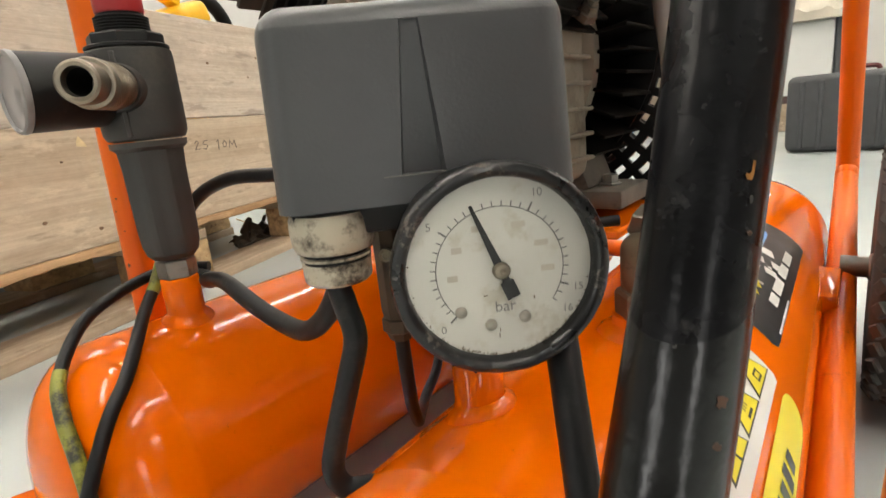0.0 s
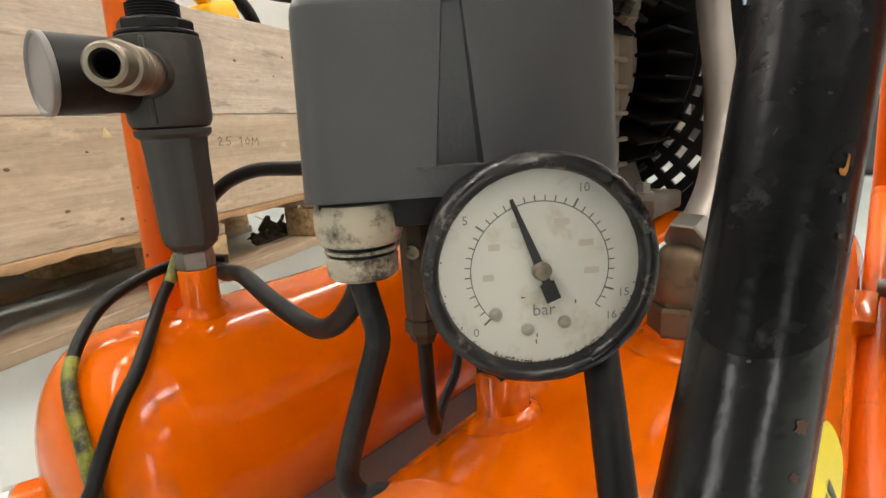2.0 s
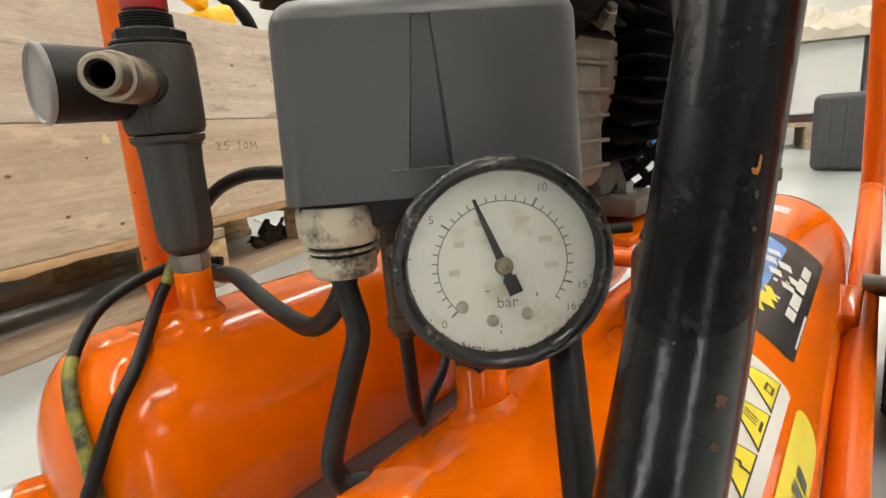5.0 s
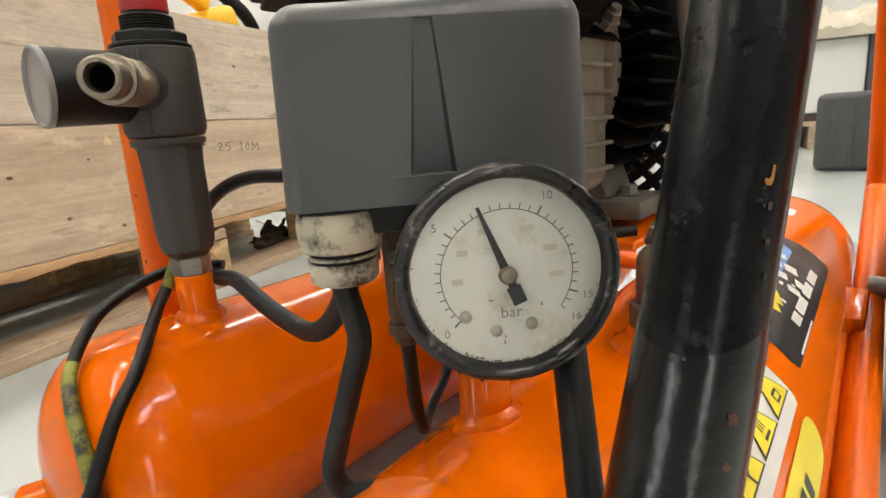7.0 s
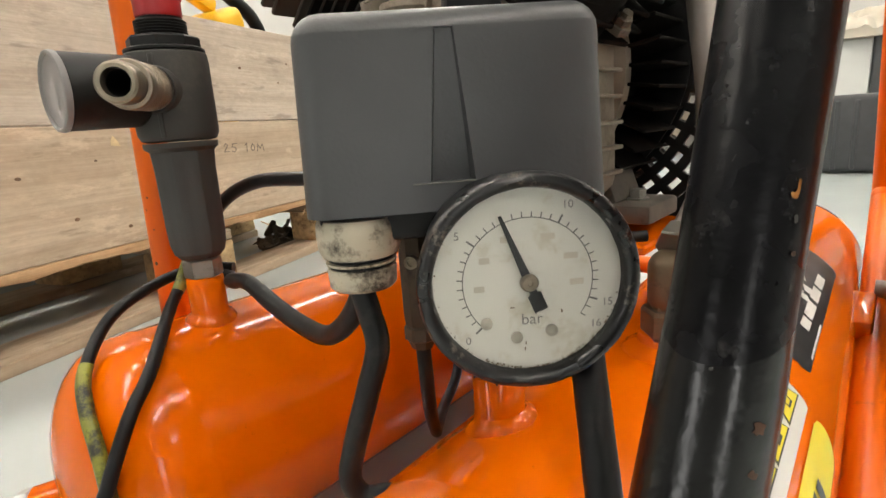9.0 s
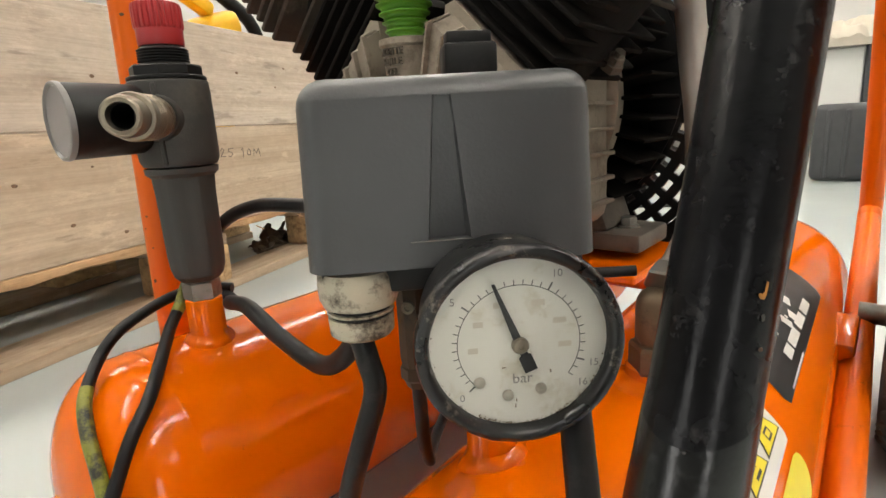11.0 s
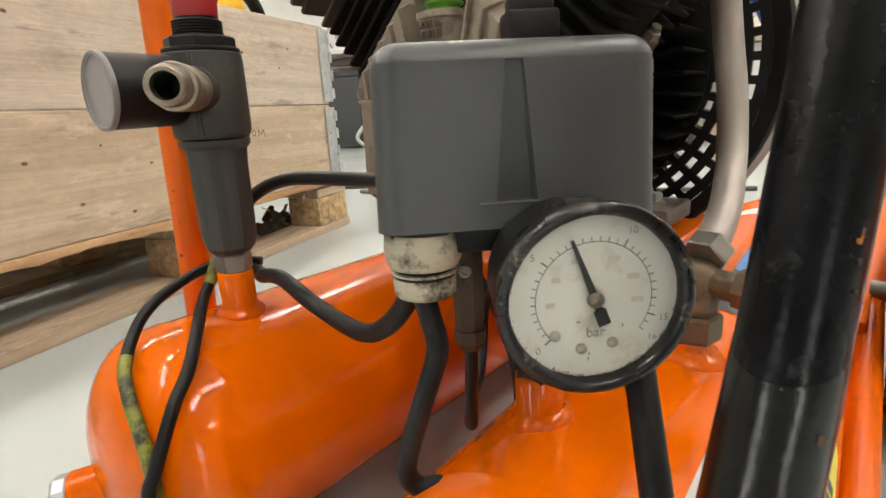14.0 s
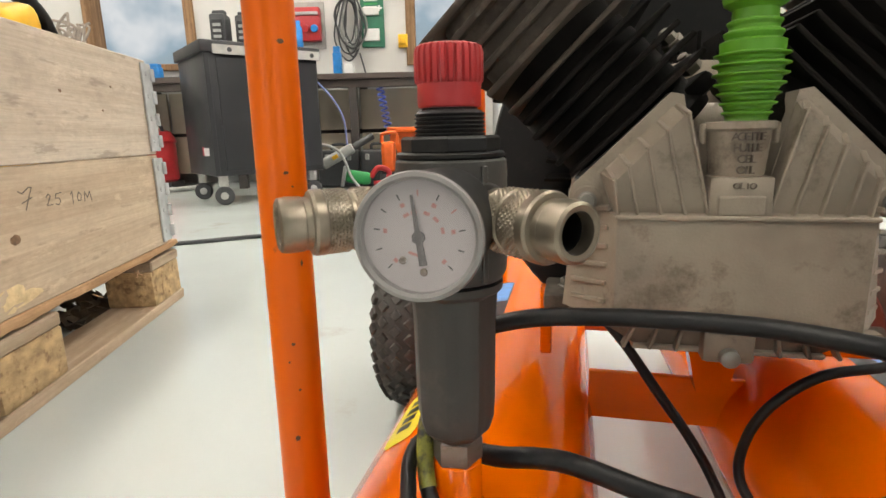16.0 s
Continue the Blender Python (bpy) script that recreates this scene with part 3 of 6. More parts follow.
def wrap(x, a0, a1, y0, y1, lift, corner=0.0, shear=0.0, n=14):
    """A patch that lies on a tank: angles from the top towards +x in degrees, and a stretch along it."""
    b = B()
    rr = TR + lift
    rows = []
    for i in range(n + 1):
        u = i / n
        a = radians(a0 + (a1 - a0) * u)
        row = []
        for j in range(9):
            v = j / 8
            yy = y0 + (y1 - y0) * v + shear * u
            if corner:
                du = max(0.0, abs(u - 0.5) * abs(radians(a1 - a0)) * rr - (abs(radians(a1 - a0)) * rr / 2 - corner))
                cut = corner - math.sqrt(max(corner ** 2 - du ** 2, 0))
                half = (y1 - y0) / 2
                yy = y0 + half + shear * u + (v * 2 - 1) * (half - cut)
            row.append(b.verts.new((x + rr * math.sin(a), yy, TZ + rr * math.cos(a))))
        rows.append(row)
    for p, q in zip(rows, rows[1:]):
        for j in range(8):
            b.faces.new((p[j], q[j], q[j + 1], p[j + 1]))
    bmesh.ops.recalc_face_normals(b, faces=b.faces[:])
    return b


def wrap_shape(x, pts, a, y, scale, lift, turn=0.0):
    """A flat outline of (u, v) laid on a tank round (angle a, place y), cut small so that it follows the curve."""
    b = B()
    rr = TR + lift
    c, s = math.cos(turn), math.sin(turn)
    f = b.faces.new([b.verts.new(((u * c - v * s) * scale, (u * s + v * c) * scale, 0)) for u, v in pts])
    bmesh.ops.triangulate(b, faces=[f])
    if max(v.co.x for v in b.verts) - min(v.co.x for v in b.verts) > 0.008:
        bmesh.ops.subdivide_edges(b, edges=b.edges[:], cuts=4, use_grid_fill=True)
    for v in b.verts:
        t = radians(a) + v.co.x / rr
        v.co = (x + rr * math.sin(t), y + v.co.y, TZ + rr * math.cos(t))
    bmesh.ops.recalc_face_normals(b, faces=b.faces[:])
    return b


def bars(x, a, y, items, lift, turn, name, material, parent):
    for u, v, w, h in items:
        part(name, wrap_shape(x, [(u - w / 2, v - h / 2), (u + w / 2, v - h / 2), (u + w / 2, v + h / 2), (u - w / 2, v + h / 2)], a, y, 1.0, lift, turn), material, parent)


# stickers of the near tank: a dark maker's plate, a warning sheet, a yellow hire label, a pale data strip
S1 = part("maker_sticker", wrap(XR, 4, 52, 0.380, 0.605, 0.0005, 0.004), M_STK_BLACK, TANK_R, "black maker's sticker with a blue band and white marks")
part("blue_band", wrap(XR, 4.5, 30, 0.47, 0.602, 0.0008, 0.003, -0.03), M_STK_BLUE, S1)
bars(XR, 31, 0.51, [(-0.012, 0.03, 0.010, 0.012), (0.0, 0.034, 0.010, 0.012), (-0.006, 0.012, 0.010, 0.014), (0.006, 0.010, 0.010, 0.014), (0.012, -0.012, 0.010, 0.012), (-0.004, -0.012, 0.009, 0.012), (0.004, -0.030, 0.010, 0.010)], 0.0010, 0.25, "white_mark", M_STICKER, S1)
bars(XR, 44, 0.48, [(0.0, 0.06, 0.007, 0.03), (0.0, 0.025, 0.007, 0.028), (0.0, -0.012, 0.007, 0.03), (0.0, -0.040, 0.007, 0.018), (0.010, -0.05, 0.0015, 0.06), (-0.012, -0.03, 0.004, 0.004), (-0.018, 0.0, 0.003, 0.006), (-0.010, 0.01, 0.003, 0.003)], 0.0010, 0.0, "letter_bar", M_STICKER, S1)
bars(XR, 31, 0.435, [(0.0, 0.0, 0.012, 0.02), (-0.008, -0.014, 0.007, 0.016), (0.008, 0.012, 0.006, 0.02), (-0.014, 0.006, 0.005, 0.01)], 0.0010, 0.4, "orange_mark", M_YELLOW, S1)
S2 = part("warning_sticker", wrap(XR, 26, 54.5, 0.195, 0.350, 0.0005, 0.003), M_STICKER, TANK_R, "white warning sticker with yellow triangles and a blue disc")
TRI = [(0.0105, -0.0170), (0.0105, 0.0170), (-0.0150, 0.0)]
for y in (0.3305, 0.2950, 0.2595):
    o = part("warning_triangle", wrap_shape(XR, TRI, 42.6, y, 1.0, 0.0008), M_INK, S2)
    part("triangle_field", wrap_shape(XR, TRI, 42.7, y, 0.88, 0.0011), M_YELLOW, S2)
bars(XR, 46.0, 0.3305, [(-0.002, 0, 0.0012, 0.008), (0.002, 0, 0.0012, 0.008), (0, 0.0035, 0.005, 0.0012), (0, -0.0035, 0.005, 0.0012)], 0.0013, 0.0, "fan_symbol", M_INK, S2)
bars(XR, 45.5, 0.295, [(-0.003, 0, 0.007, 0.001), (-0.003, 0.0025, 0.007, 0.001), (-0.003, -0.0025, 0.007, 0.001), (0.003, 0, 0.0015, 0.009)], 0.0013, 0.0, "heat_symbol", M_INK, S2)
bars(XR, 45.5, 0.2595, [(-0.003, 0.001, 0.005, 0.0016), (0.0, 0, 0.0016, 0.004), (0.003, -0.001, 0.005, 0.0016)], 0.0013, 0.35, "bolt_symbol", M_INK, S2)
disc = [(math.cos(k * math.pi / 12), math.sin(k * math.pi / 12)) for k in range(24)]
part("blue_disc", wrap_shape(XR, disc, 44.0, 0.222, 0.0140, 0.0008), mat("sign_blue", (0.02, 0.12, 0.50), 0.4), S2)
bars(XR, 44.0, 0.222, [(-0.003, 0.003, 0.010, 0.0016), (0.001, -0.002, 0.011, 0.0016), (0.004, 0.001, 0.0016, 0.010)], 0.0011, 0.5, "book_symbol", M_STICKER, S2)
S3 = part("hire_sticker", wrap(XR, 58.5, 75, 0.200, 0.354, 0.0005, 0.012), M_YELLOW, TANK_R, "yellow hire label with dark letter bars")
bars(XR, 68, 0.27, [(0, 0.034 - 0.0125 * k, 0.012 if k % 2 else 0.010, 0.0085) for k in range(7)], 0.0009, 0.0, "letter_bar", M_STK_BLACK, S3)
S4 = part("data_strip", wrap(XR, -20, 20, 0.702, 0.738, 0.0005, 0.003), M_STICKER, TANK_R, "pale data strip")
bars(XR, 8, 0.72, [(k * 0.004 - 0.008, 0.0, 0.0016, 0.02 if k % 2 else 0.014) for k in range(6)], 0.0009, 0.0, "print_bar", M_FADED, S4)
S5 = part("maker_sticker", wrap(XL, -46, -4, 0.50, 0.64, 0.0005, 0.004), M_STK_BLACK, TANK_L, "black maker's sticker with blue and orange marks")
part("blue_band", wrap(XL, -24, -5, 0.56, 0.635, 0.0008, 0.003), M_STK_BLUE, S5)
bars(XL, -28, 0.58, [(0.0, 0.02, 0.012, 0.012), (-0.01, 0.0, 0.010, 0.014), (0.008, -0.02, 0.012, 0.012), (-0.016, 0.02, 0.008, 0.01)], 0.0010, 0.3, "white_mark", M_STICKER, S5)
bars(XL, -17, 0.55, [(0, 0, 0.012, 0.02), (0.008, 0.02, 0.006, 0.016)], 0.0012, 0.3, "orange_mark", M_YELLOW, S5)
S6 = part("hire_sticker", wrap(XL, -46, -27, 0.285, 0.362, 0.0005, 0.010), M_YELLOW, TANK_L, "yellow hire label with dark letter bars")
bars(XL, -36, 0.323, [(0, 0.020 - 0.0125 * k, 0.012, 0.0085) for k in range(4)], 0.0009, 0.0, "letter_bar", M_STK_BLACK, S6)

# frame tubes
UPRIGHT = part("frame_tube", tube([(-0.3826, 0.2235, 0.09), (-0.3859, 0.2322, 0.4), (-0.3886, 0.2396, 0.66)], 0.0125, 24), M_ORANGE_TUBE, COMP, "upright orange steel tube with chipped paint")
part("frame_tube", tube([(0.0915, 0.2315, 0.014), (0.0975, 0.2115, 0.28), (0.104, 0.178, 0.66)], 0.0125, 24), M_ORANGE_TUBE, COMP)
def rail(x0, lean, low, s):
    """A side tube: it rises along the tank to a knee behind it and goes on as the far upright."""
    at_y = lambda y: x0 + lean * (0.925 - y)
    line = low + [(0.45, 0.060), (0.62, 0.100), (0.87, 0.158), (0.918, 0.174), (0.926, 0.200), (0.866, 0.414), (0.79, 0.66)]
    part("frame_tube", tube([(at_y(y) if z < 0.2 else x0 - 0.02 * (z - 0.2) * s, y, z) for y, z in line], 0.0125, 24), M_ORANGE_TUBE, COMP, "bent orange steel frame tube")
    part("weld_tab", rbox((0.026, 0.055, 0.034), at(at_y(0.615) - 0.013 * s, 0.615, 0.106, 13, 0, 0), 0.004, 2), M_ORANGE, COMP)


rail(0.053, 0.0326, [(0.10, 0.0135), (0.24, 0.0145)], 1)
rail(-0.395, 0.0, [(0.36, 0.040)], -1)
# chips in the paint of the upright
M_CHIP = mat("bare_chip", (0.10, 0.045, 0.02), 0.7, vary=0.4, scale=300)
rnd = random.Random(21)
for z, a, w, h in ((0.352, 20, 0.0022, 0.0014), (0.345, 32, 0.0010, 0.0010), (0.262, 5, 0.0020, 0.0016), (0.252, -8, 0.0009, 0.0014), (0.208, -2, 0.0024, 0.0028), (0.415, 30, 0.0030, 0.0020), (0.305, 40, 0.0012, 0.0030), (0.236, 12, 0.0012, 0.0010)):
    k = (z - 0.09) / 0.57
    c = Vector((-0.3826 - 0.006 * k, 0.2235 + 0.0161 * k, z))
    d = Vector((math.sin(radians(a + 20)), -math.cos(radians(a + 20)), 0))
    m = Matrix.Translation(c + d * 0.0121) @ d.to_track_quat("Z", "Y").to_matrix().to_4x4()
    b = lathe([(0.5, 0.0001), (0.45, 0.0005)], m @ Matrix.Diagonal((w * 1.25, h * 1.25, 1, 1)), 9)
    for v in b.verts:
        v.co += 0.0004 * noise.noise_vector(v.co * 900)
    part("paint_chip", b, M_CHIP, UPRIGHT, "dark chip in the paint")
part("cross_bar", rbox((0.135, 0.006, 0.046), at(-0.153, 0.45, 0.131), 0.001, 1), M_ORANGE, COMP, "flat orange steel cross bar between the tanks")
part("pump_plate", rbox((0.165, 0.13, 0.006), at(-0.124, 0.425, 0.219), 0.0015, 1), M_ORANGE, COMP, "orange steel mounting plate")
part("bracket", prism([(-0.135, 0.150), (-0.112, 0.150), (-0.098, 0.217), (-0.150, 0.217)], 0.428, 0.448), M_ORANGE, COMP, "orange bracket under the mounting plate")
part("lug", rbox((0.010, 0.012, 0.062), at(-0.2585, 0.431, 0.2075), 0.002, 2), M_ORANGE, COMP, "small upright orange lug welded on the tank")
group_at((0.0605, 0.1513, 0.2778), (-0.0135, 0.0195, 0.004), 1.06)
GRIP_LINE = [(0.047, 0.0427, 0.0198), (0.0508, 0.072, 0.0794), (0.0542, 0.0988, 0.1389), (0.0572, 0.123, 0.1984), (0.059, 0.1377, 0.2381), (0.0598, 0.1446, 0.2579), (0.0605, 0.1513, 0.2778), (0.0619, 0.1637, 0.3175), (0.0631, 0.175, 0.3571), (0.0645, 0.1899, 0.4167), (0.0655, 0.2021, 0.4762)]
b = tube(GRIP_LINE, 0.01085, 56, 14)
bmesh.ops.bisect_plane(b, geom=b.verts[:] + b.edges[:] + b.faces[:], plane_co=(0, 0.144, 0.2565), plane_no=(0, -0.33, 0.94))
for v in b.verts:  # the sleeve is stretched smooth below a soft crease, and slightly lumpy
    k = 1 / (1 + math.exp((v.co.z - 0.2555) / 0.0012))
    near = min(GRIP_LINE, key=lambda q: abs(q[2] - v.co.z))
    c = Vector((near[0], near[1] + (v.co.z - near[2]) * 0.345, v.co.z))
    a = math.atan2(v.co.y - c.y, v.co.x - c.x)
    v.co += (v.co - c) * (0.022 * k + 0.09 * min(max((0.255 - v.co.z) / 0.09, 0.0), 1.0) + 0.0045 * noise.noise(Vector((2.2 * math.cos(a), 2.2 * math.sin(a), v.co.z * 34))) + 0.004 * k * math.sin(9 * a))
low = b.copy()
bmesh.ops.delete(b, geom=[f for f in b.faces if f.calc_center_median().z < 0.2565 + 0.351 * f.calc_center_median().y - 0.0505], context="FACES")
bmesh.ops.delete(low, geom=[f for f in low.faces if f.calc_center_median().z >= 0.2565 + 0.351 * f.calc_center_median().y - 0.0505], context="FACES")
GRIP = part("grip", b, M_GRIP, COMP, "scuffed black vinyl hand grip", 50)
part("grip_sleeve", low, M_SLEEVE, GRIP, "glossy stretched black vinyl", 50)
M_RUST = mat("orange_paint_fleck", (0.22, 0.085, 0.010), 0.6, vary=0.4, scale=300)
M_RUST_DARK = mat("brown_rust_spot", (0.050, 0.020, 0.008), 0.6, vary=0.4, scale=300)
M_SCUFF = mat("grey_scuff", (0.032, 0.030, 0.027), 0.7, vary=0.4, scale=300)


def fleck(z, d, outline, lift, material):
    """A spot of paint or wear on the grip: height on it, outward direction and an outline across and along it."""
    near = min(GRIP_LINE, key=lambda q: abs(q[2] - z))
    c = Vector((near[0] + (z - near[2]) * 0.035, near[1] + (z - near[2]) * 0.345, z))
    ax = Vector((0.033, 0.325, 0.945))
    b = B()
    vs = []
    for u, w in outline:
        q = Matrix.Rotation(u / 0.011, 4, ax) @ Vector(d).normalized()
        q = (q - ax * q.dot(ax)).normalized()
        vs.append(b.verts.new(c + ax * w + q * (0.01098 + lift + (0.00024 if z + w < 0.2555 else 0))))
    f = b.faces.new(vs)
    ex = bmesh.ops.extrude_face_region(b, geom=[f])
    for v in [g for g in ex["geom"] if isinstance(g, bmesh.types.BMVert)]:
        v.co += Vector(d).normalized() * 0.00006
    bmesh.ops.recalc_face_normals(b, faces=b.faces[:])
    return part("paint_fleck", b, material, GRIP)


def blob(w, h, seed, n=11):
    r = random.Random(seed)
    return [(w * math.cos(a) * k, h * math.sin(a) * k) for a, k in ((2 * math.pi * i / n, r.uniform(0.55, 1.05)) for i in range(n))]


HOOK = [(u * 0.68, w * 0.72) for u, w in [(-0.0006, -0.0026), (0.0007, -0.0026), (0.0012, -0.0012), (0.0013, 0.0022), (0.0005, 0.0024), (0.0004, -0.0004), (-0.0002, -0.0012), (-0.0009, -0.0010), (-0.0013, -0.0016)]]
fleck(0.2796, (0.76, -0.62, 0.18), HOOK, 0.0001, M_RUST)
fleck(0.2399, (0.80, -0.58, 0.16), blob(0.0015, 0.0015, 1, 17), 0.0001, M_RUST_DARK)
fleck(0.2323, (0.81, -0.56, 0.18), blob(0.0011, 0.0009, 2, 17), 0.0001, M_RUST_DARK)
fleck(0.2633, (0.88, -0.46, 0.11), blob(0.0006, 0.0009, 3), 0.0001, M_SCUFF)
fleck(0.2690, (0.86, -0.50, 0.14), blob(0.0007, 0.0006, 4), 0.0001, M_RUST_DARK)
fleck(0.2746, (0.80, -0.55, 0.14), blob(0.0005, 0.0008, 5), 0.0001, M_SCUFF)
fleck(0.2856, (-0.02, -0.96, 0.29), [(-0.0011, -0.0028), (-0.0009, -0.0028), (0.0011, 0.0026), (0.0009, 0.0027)], 0.0, M_SCUFF)
fleck(0.2480, (0.10, -0.96, 0.28), blob(0.0004, 0.0004, 6), 0.0001, M_SCUFF)

# pressure switch
group_at((-0.041, 0.1679, 0.2784), (-0.0045, 0.0027, 0.0054), 0.965)
SW = at(-0.066, 0.142, 0, 0, 0, 46.0)
b = B()
bmesh.ops.create_cube(b, size=1.0, matrix=at(0.0515, 0.0380, 0.3018) @ Matrix.Diagonal((0.103, 0.0760, 0.0655, 1)))
for v in b.verts:  # draft: slightly wider at the foot, top sloping back
    if v.co.z > 0.302:
        v.co.x = 0.0515 + (v.co.x - 0.0515) * 0.972
        v.co.y += 0.003 if v.co.y < 0.031 else -0.003
vert = [e for e in b.edges if abs(e.verts[0].co.z - e.verts[1].co.z) > 0.03 or min(e.verts[0].co.z, e.verts[1].co.z) > 0.303]
bmesh.ops.bevel(b, geom=vert, offset=0.0095, segments=6, profile=0.5, affect="EDGES")
# tapered groove in the front, deepening to a ledge
for co, no in (((0.0420, 0, 0.2785), (1, 0, -0.0924)), ((0.0570, 0, 0.2785), (1, 0, 0.0924)), ((0, 0, 0.2785), (0, 0, 1)), ((0, 0, 0.3272), (0, 0, 1))):
    bmesh.ops.bisect_plane(b, geom=b.verts[:] + b.edges[:] + b.faces[:], plane_co=co, plane_no=no)
groove = [f for f in b.faces if f.normal.y < -0.9 and f.calc_center_median().y < 0.006 and 0.0455 < f.calc_center_median().x < 0.0535 and 0.280 < f.calc_center_median().z < 0.327]
ex = bmesh.ops.extrude_face_region(b, geom=groove)
for v in [g for g in ex["geom"] if isinstance(g, bmesh.types.BMVert)]:
    v.co.y += 0.0010 + 0.0042 * (0.3272 - v.co.z) / 0.0487
    v.co.x = 0.0495 + (v.co.x - 0.0495) * 0.86
bmesh.ops.delete(b, geom=groove, context="FACES")
bmesh.ops.transform(b, matrix=SW, verts=b.verts)
SWITCH = part("pressure_switch", b, M_SWITCH, COMP, "charcoal plastic pressure switch with a grooved cover", 40)
part("switch_base", rbox((0.095, 0.0680, 0.012), SW @ at(0.0515, 0.0400, 0.265), 0.002, 2), M_DARK, SWITCH, "black switch base")
part("dust_ledge", rbox((0.0215, 0.0012, 0.0005), SW @ at(0.0468, 0.0004, 0.2784), 0.0002, 1), mat("grey_dust", (0.13, 0.125, 0.115), 0.9), SWITCH, "dusty ledge under the groove")
b = rbox((0.020, 0.016, 0.012), SW @ at(0.064, 0.036, 0.341), 0.0015, 2)
rbox((0.017, 0.010, 0.005), SW @ at(0.064, 0.036, 0.349), 0.001, 2, b)
part("switch_lever", b, M_DARK, SWITCH, "black on and off lever")


def gland(x, y, top, r, material, label):
    """A screwed cable gland: barrel, a pair of dark thread grooves and a narrower clamping ring."""
    b = lathe([(r * 0.95, top), (r * 1.0, top - 0.002), (r * 1.02, top - 0.006), (r * 1.0, top - 0.0105), (r * 0.92, top - 0.0135), (r * 0.80, top - 0.0142), (r * 0.6, top - 0.0143)], at(x, y, 0, 0, 0, 12), 28)
    g = tagged(part("cable_gland", b, material, SWITCH, "", 35), label)
    b = lathe([(r * 0.78, top - 0.0140), (r * 0.78, top - 0.0180)], at(x, y, 0), 28)
    part("thread_groove", b, M_DARK, g, "dark thread groove")
    b = lathe([(r * 0.78, top - 0.0153), (r * 0.86, top - 0.0156), (r * 0.86, top - 0.0164), (r * 0.78, top - 0.0167)], at(x, y, 0), 28)
    part("thread_ring", b, material, g)
    b = lathe([(r * 0.70, top - 0.0176), (r * 0.83, top - 0.0178), (r * 0.84, top - 0.0185), (r * 0.82, top - 0.0245), (r * 0.74, top - 0.0258), (r * 0.4, top - 0.0260)], at(x, y, 0, 0, 0, 20), 28)
    part("clamping_ring", b, material, g, "", 35)


gland(-0.0655, 0.164, 0.2675, 0.0146, M_CREAM, "grubby cream plastic cable gland")
M_GLAND = mat("grey_gland", (0.20, 0.19, 0.17), 0.5, dirt=(0.1, 0.09, 0.07), dirt_amount=0.2, dirt_scale=60)
gland(-0.098, 0.198, 0.262, 0.0120, M_GLAND, "grey plastic cable gland")
# fittings between switch and tank
group_at((-0.0345, 0.2095, 0.195), (-0.0130, 0.005, 0.0042))
b = lathe([(0.0105, 0.195), (0.0115, 0.196), (0.0115, 0.208), (0.0105, 0.210)], at(-0.0345, 0.2095, 0), 6)
lathe([(0.0105, 0.206), (0.0105, 0.218)], at(-0.037, 0.213, 0), 20, b)
part("nipple", b, M_DARK, COMP, "black steel nipple", 20)
b = rbox((0.026, 0.026, 0.048), at(-0.041, 0.220, 0.239, 0, 0, 46), 0.004, 3)
rod((-0.041, 0.220, 0.243), (-0.010, 0.174, 0.250), 0.0085, 24, 0.001, b)
part("manifold", b, M_BRASS, COMP, "tarnished brass manifold")
group_at(shift=(-0.020, 0.019, 0.002))
b = lathe([(0.0062, 0.262), (0.0066, 0.260), (0.0066, 0.226), (0.0060, 0.222), (0.0070, 0.2215), (0.0070, 0.2165), (0.0058, 0.2155), (0.0045, 0.2120)], at(-0.0505, 0.176, 0, 0, 0, 10), 8)
part("unloader_valve", b, M_BRASS_DARK, COMP, "small blackened brass unloader valve", 25)
b = lathe([(0.0026, 0), (0.0026, 0.002), (0.0014, 0.002), (0.0014, 0.0005)], axis_to((-0.0475, 0.1705, 0.2495), (-0.044, 0.164, 0.2495)), 16)
part("valve_port", b, M_NICKEL, COMP)

def sheet_disc(r, m):
    b = B()
    b.faces.new([b.verts.new(m @ Vector((r * math.cos(k * math.pi / 24), r * math.sin(k * math.pi / 24), 0))) for k in range(48)])
    return b


# main gauge
group_at((0.0092, 0.1598, 0.2515), (-0.0119, 0.0081, 0.0067), 0.963)
M_RIVET = mat("dull_rivet", (0.44, 0.41, 0.34), 0.45, metal=0.4, vary=0.2, scale=200)
GA = at(0.0085, 0.1605, 0.2515, 0, 0, 45.0) @ pose(0, 0, 0, 90, 0, 0)
b = lathe([(0.006, -0.046), (0.008, -0.040), (0.024, -0.037), (0.0275, -0.033), (0.0285, -0.028), (0.0285, -0.006), (0.0305, -0.0045), (0.0315, -0.002), (0.0315, 0.001), (0.0308, 0.0028), (0.0292, 0.0034), (0.0276, 0.0026), (0.0270, 0.0006), (0.0268, -0.002)], GA, 72, cap=False)
rnd = random.Random(5)
for v in b.verts:
    v.co += Vector((rnd.uniform(-1, 1), rnd.uniform(-1, 1), rnd.uniform(-1, 1))) * 0.00012
GAUGE = part("pressure_gauge", b, M_BEZEL, COMP, "round pressure gauge with white dial and chipped black bezel", 50)
part("dial", lathe([(0.0272, -0.0022), (0.0272, -0.0012)], GA, 64), M_WHITE_DIAL, GAUGE, "yellowed white dial")
DZ = -0.0010


def on_dial(G, deg, r):
    a = radians(deg)
    return G @ at(r * math.sin(a), r * math.cos(a), 0, 0, 0, -deg)


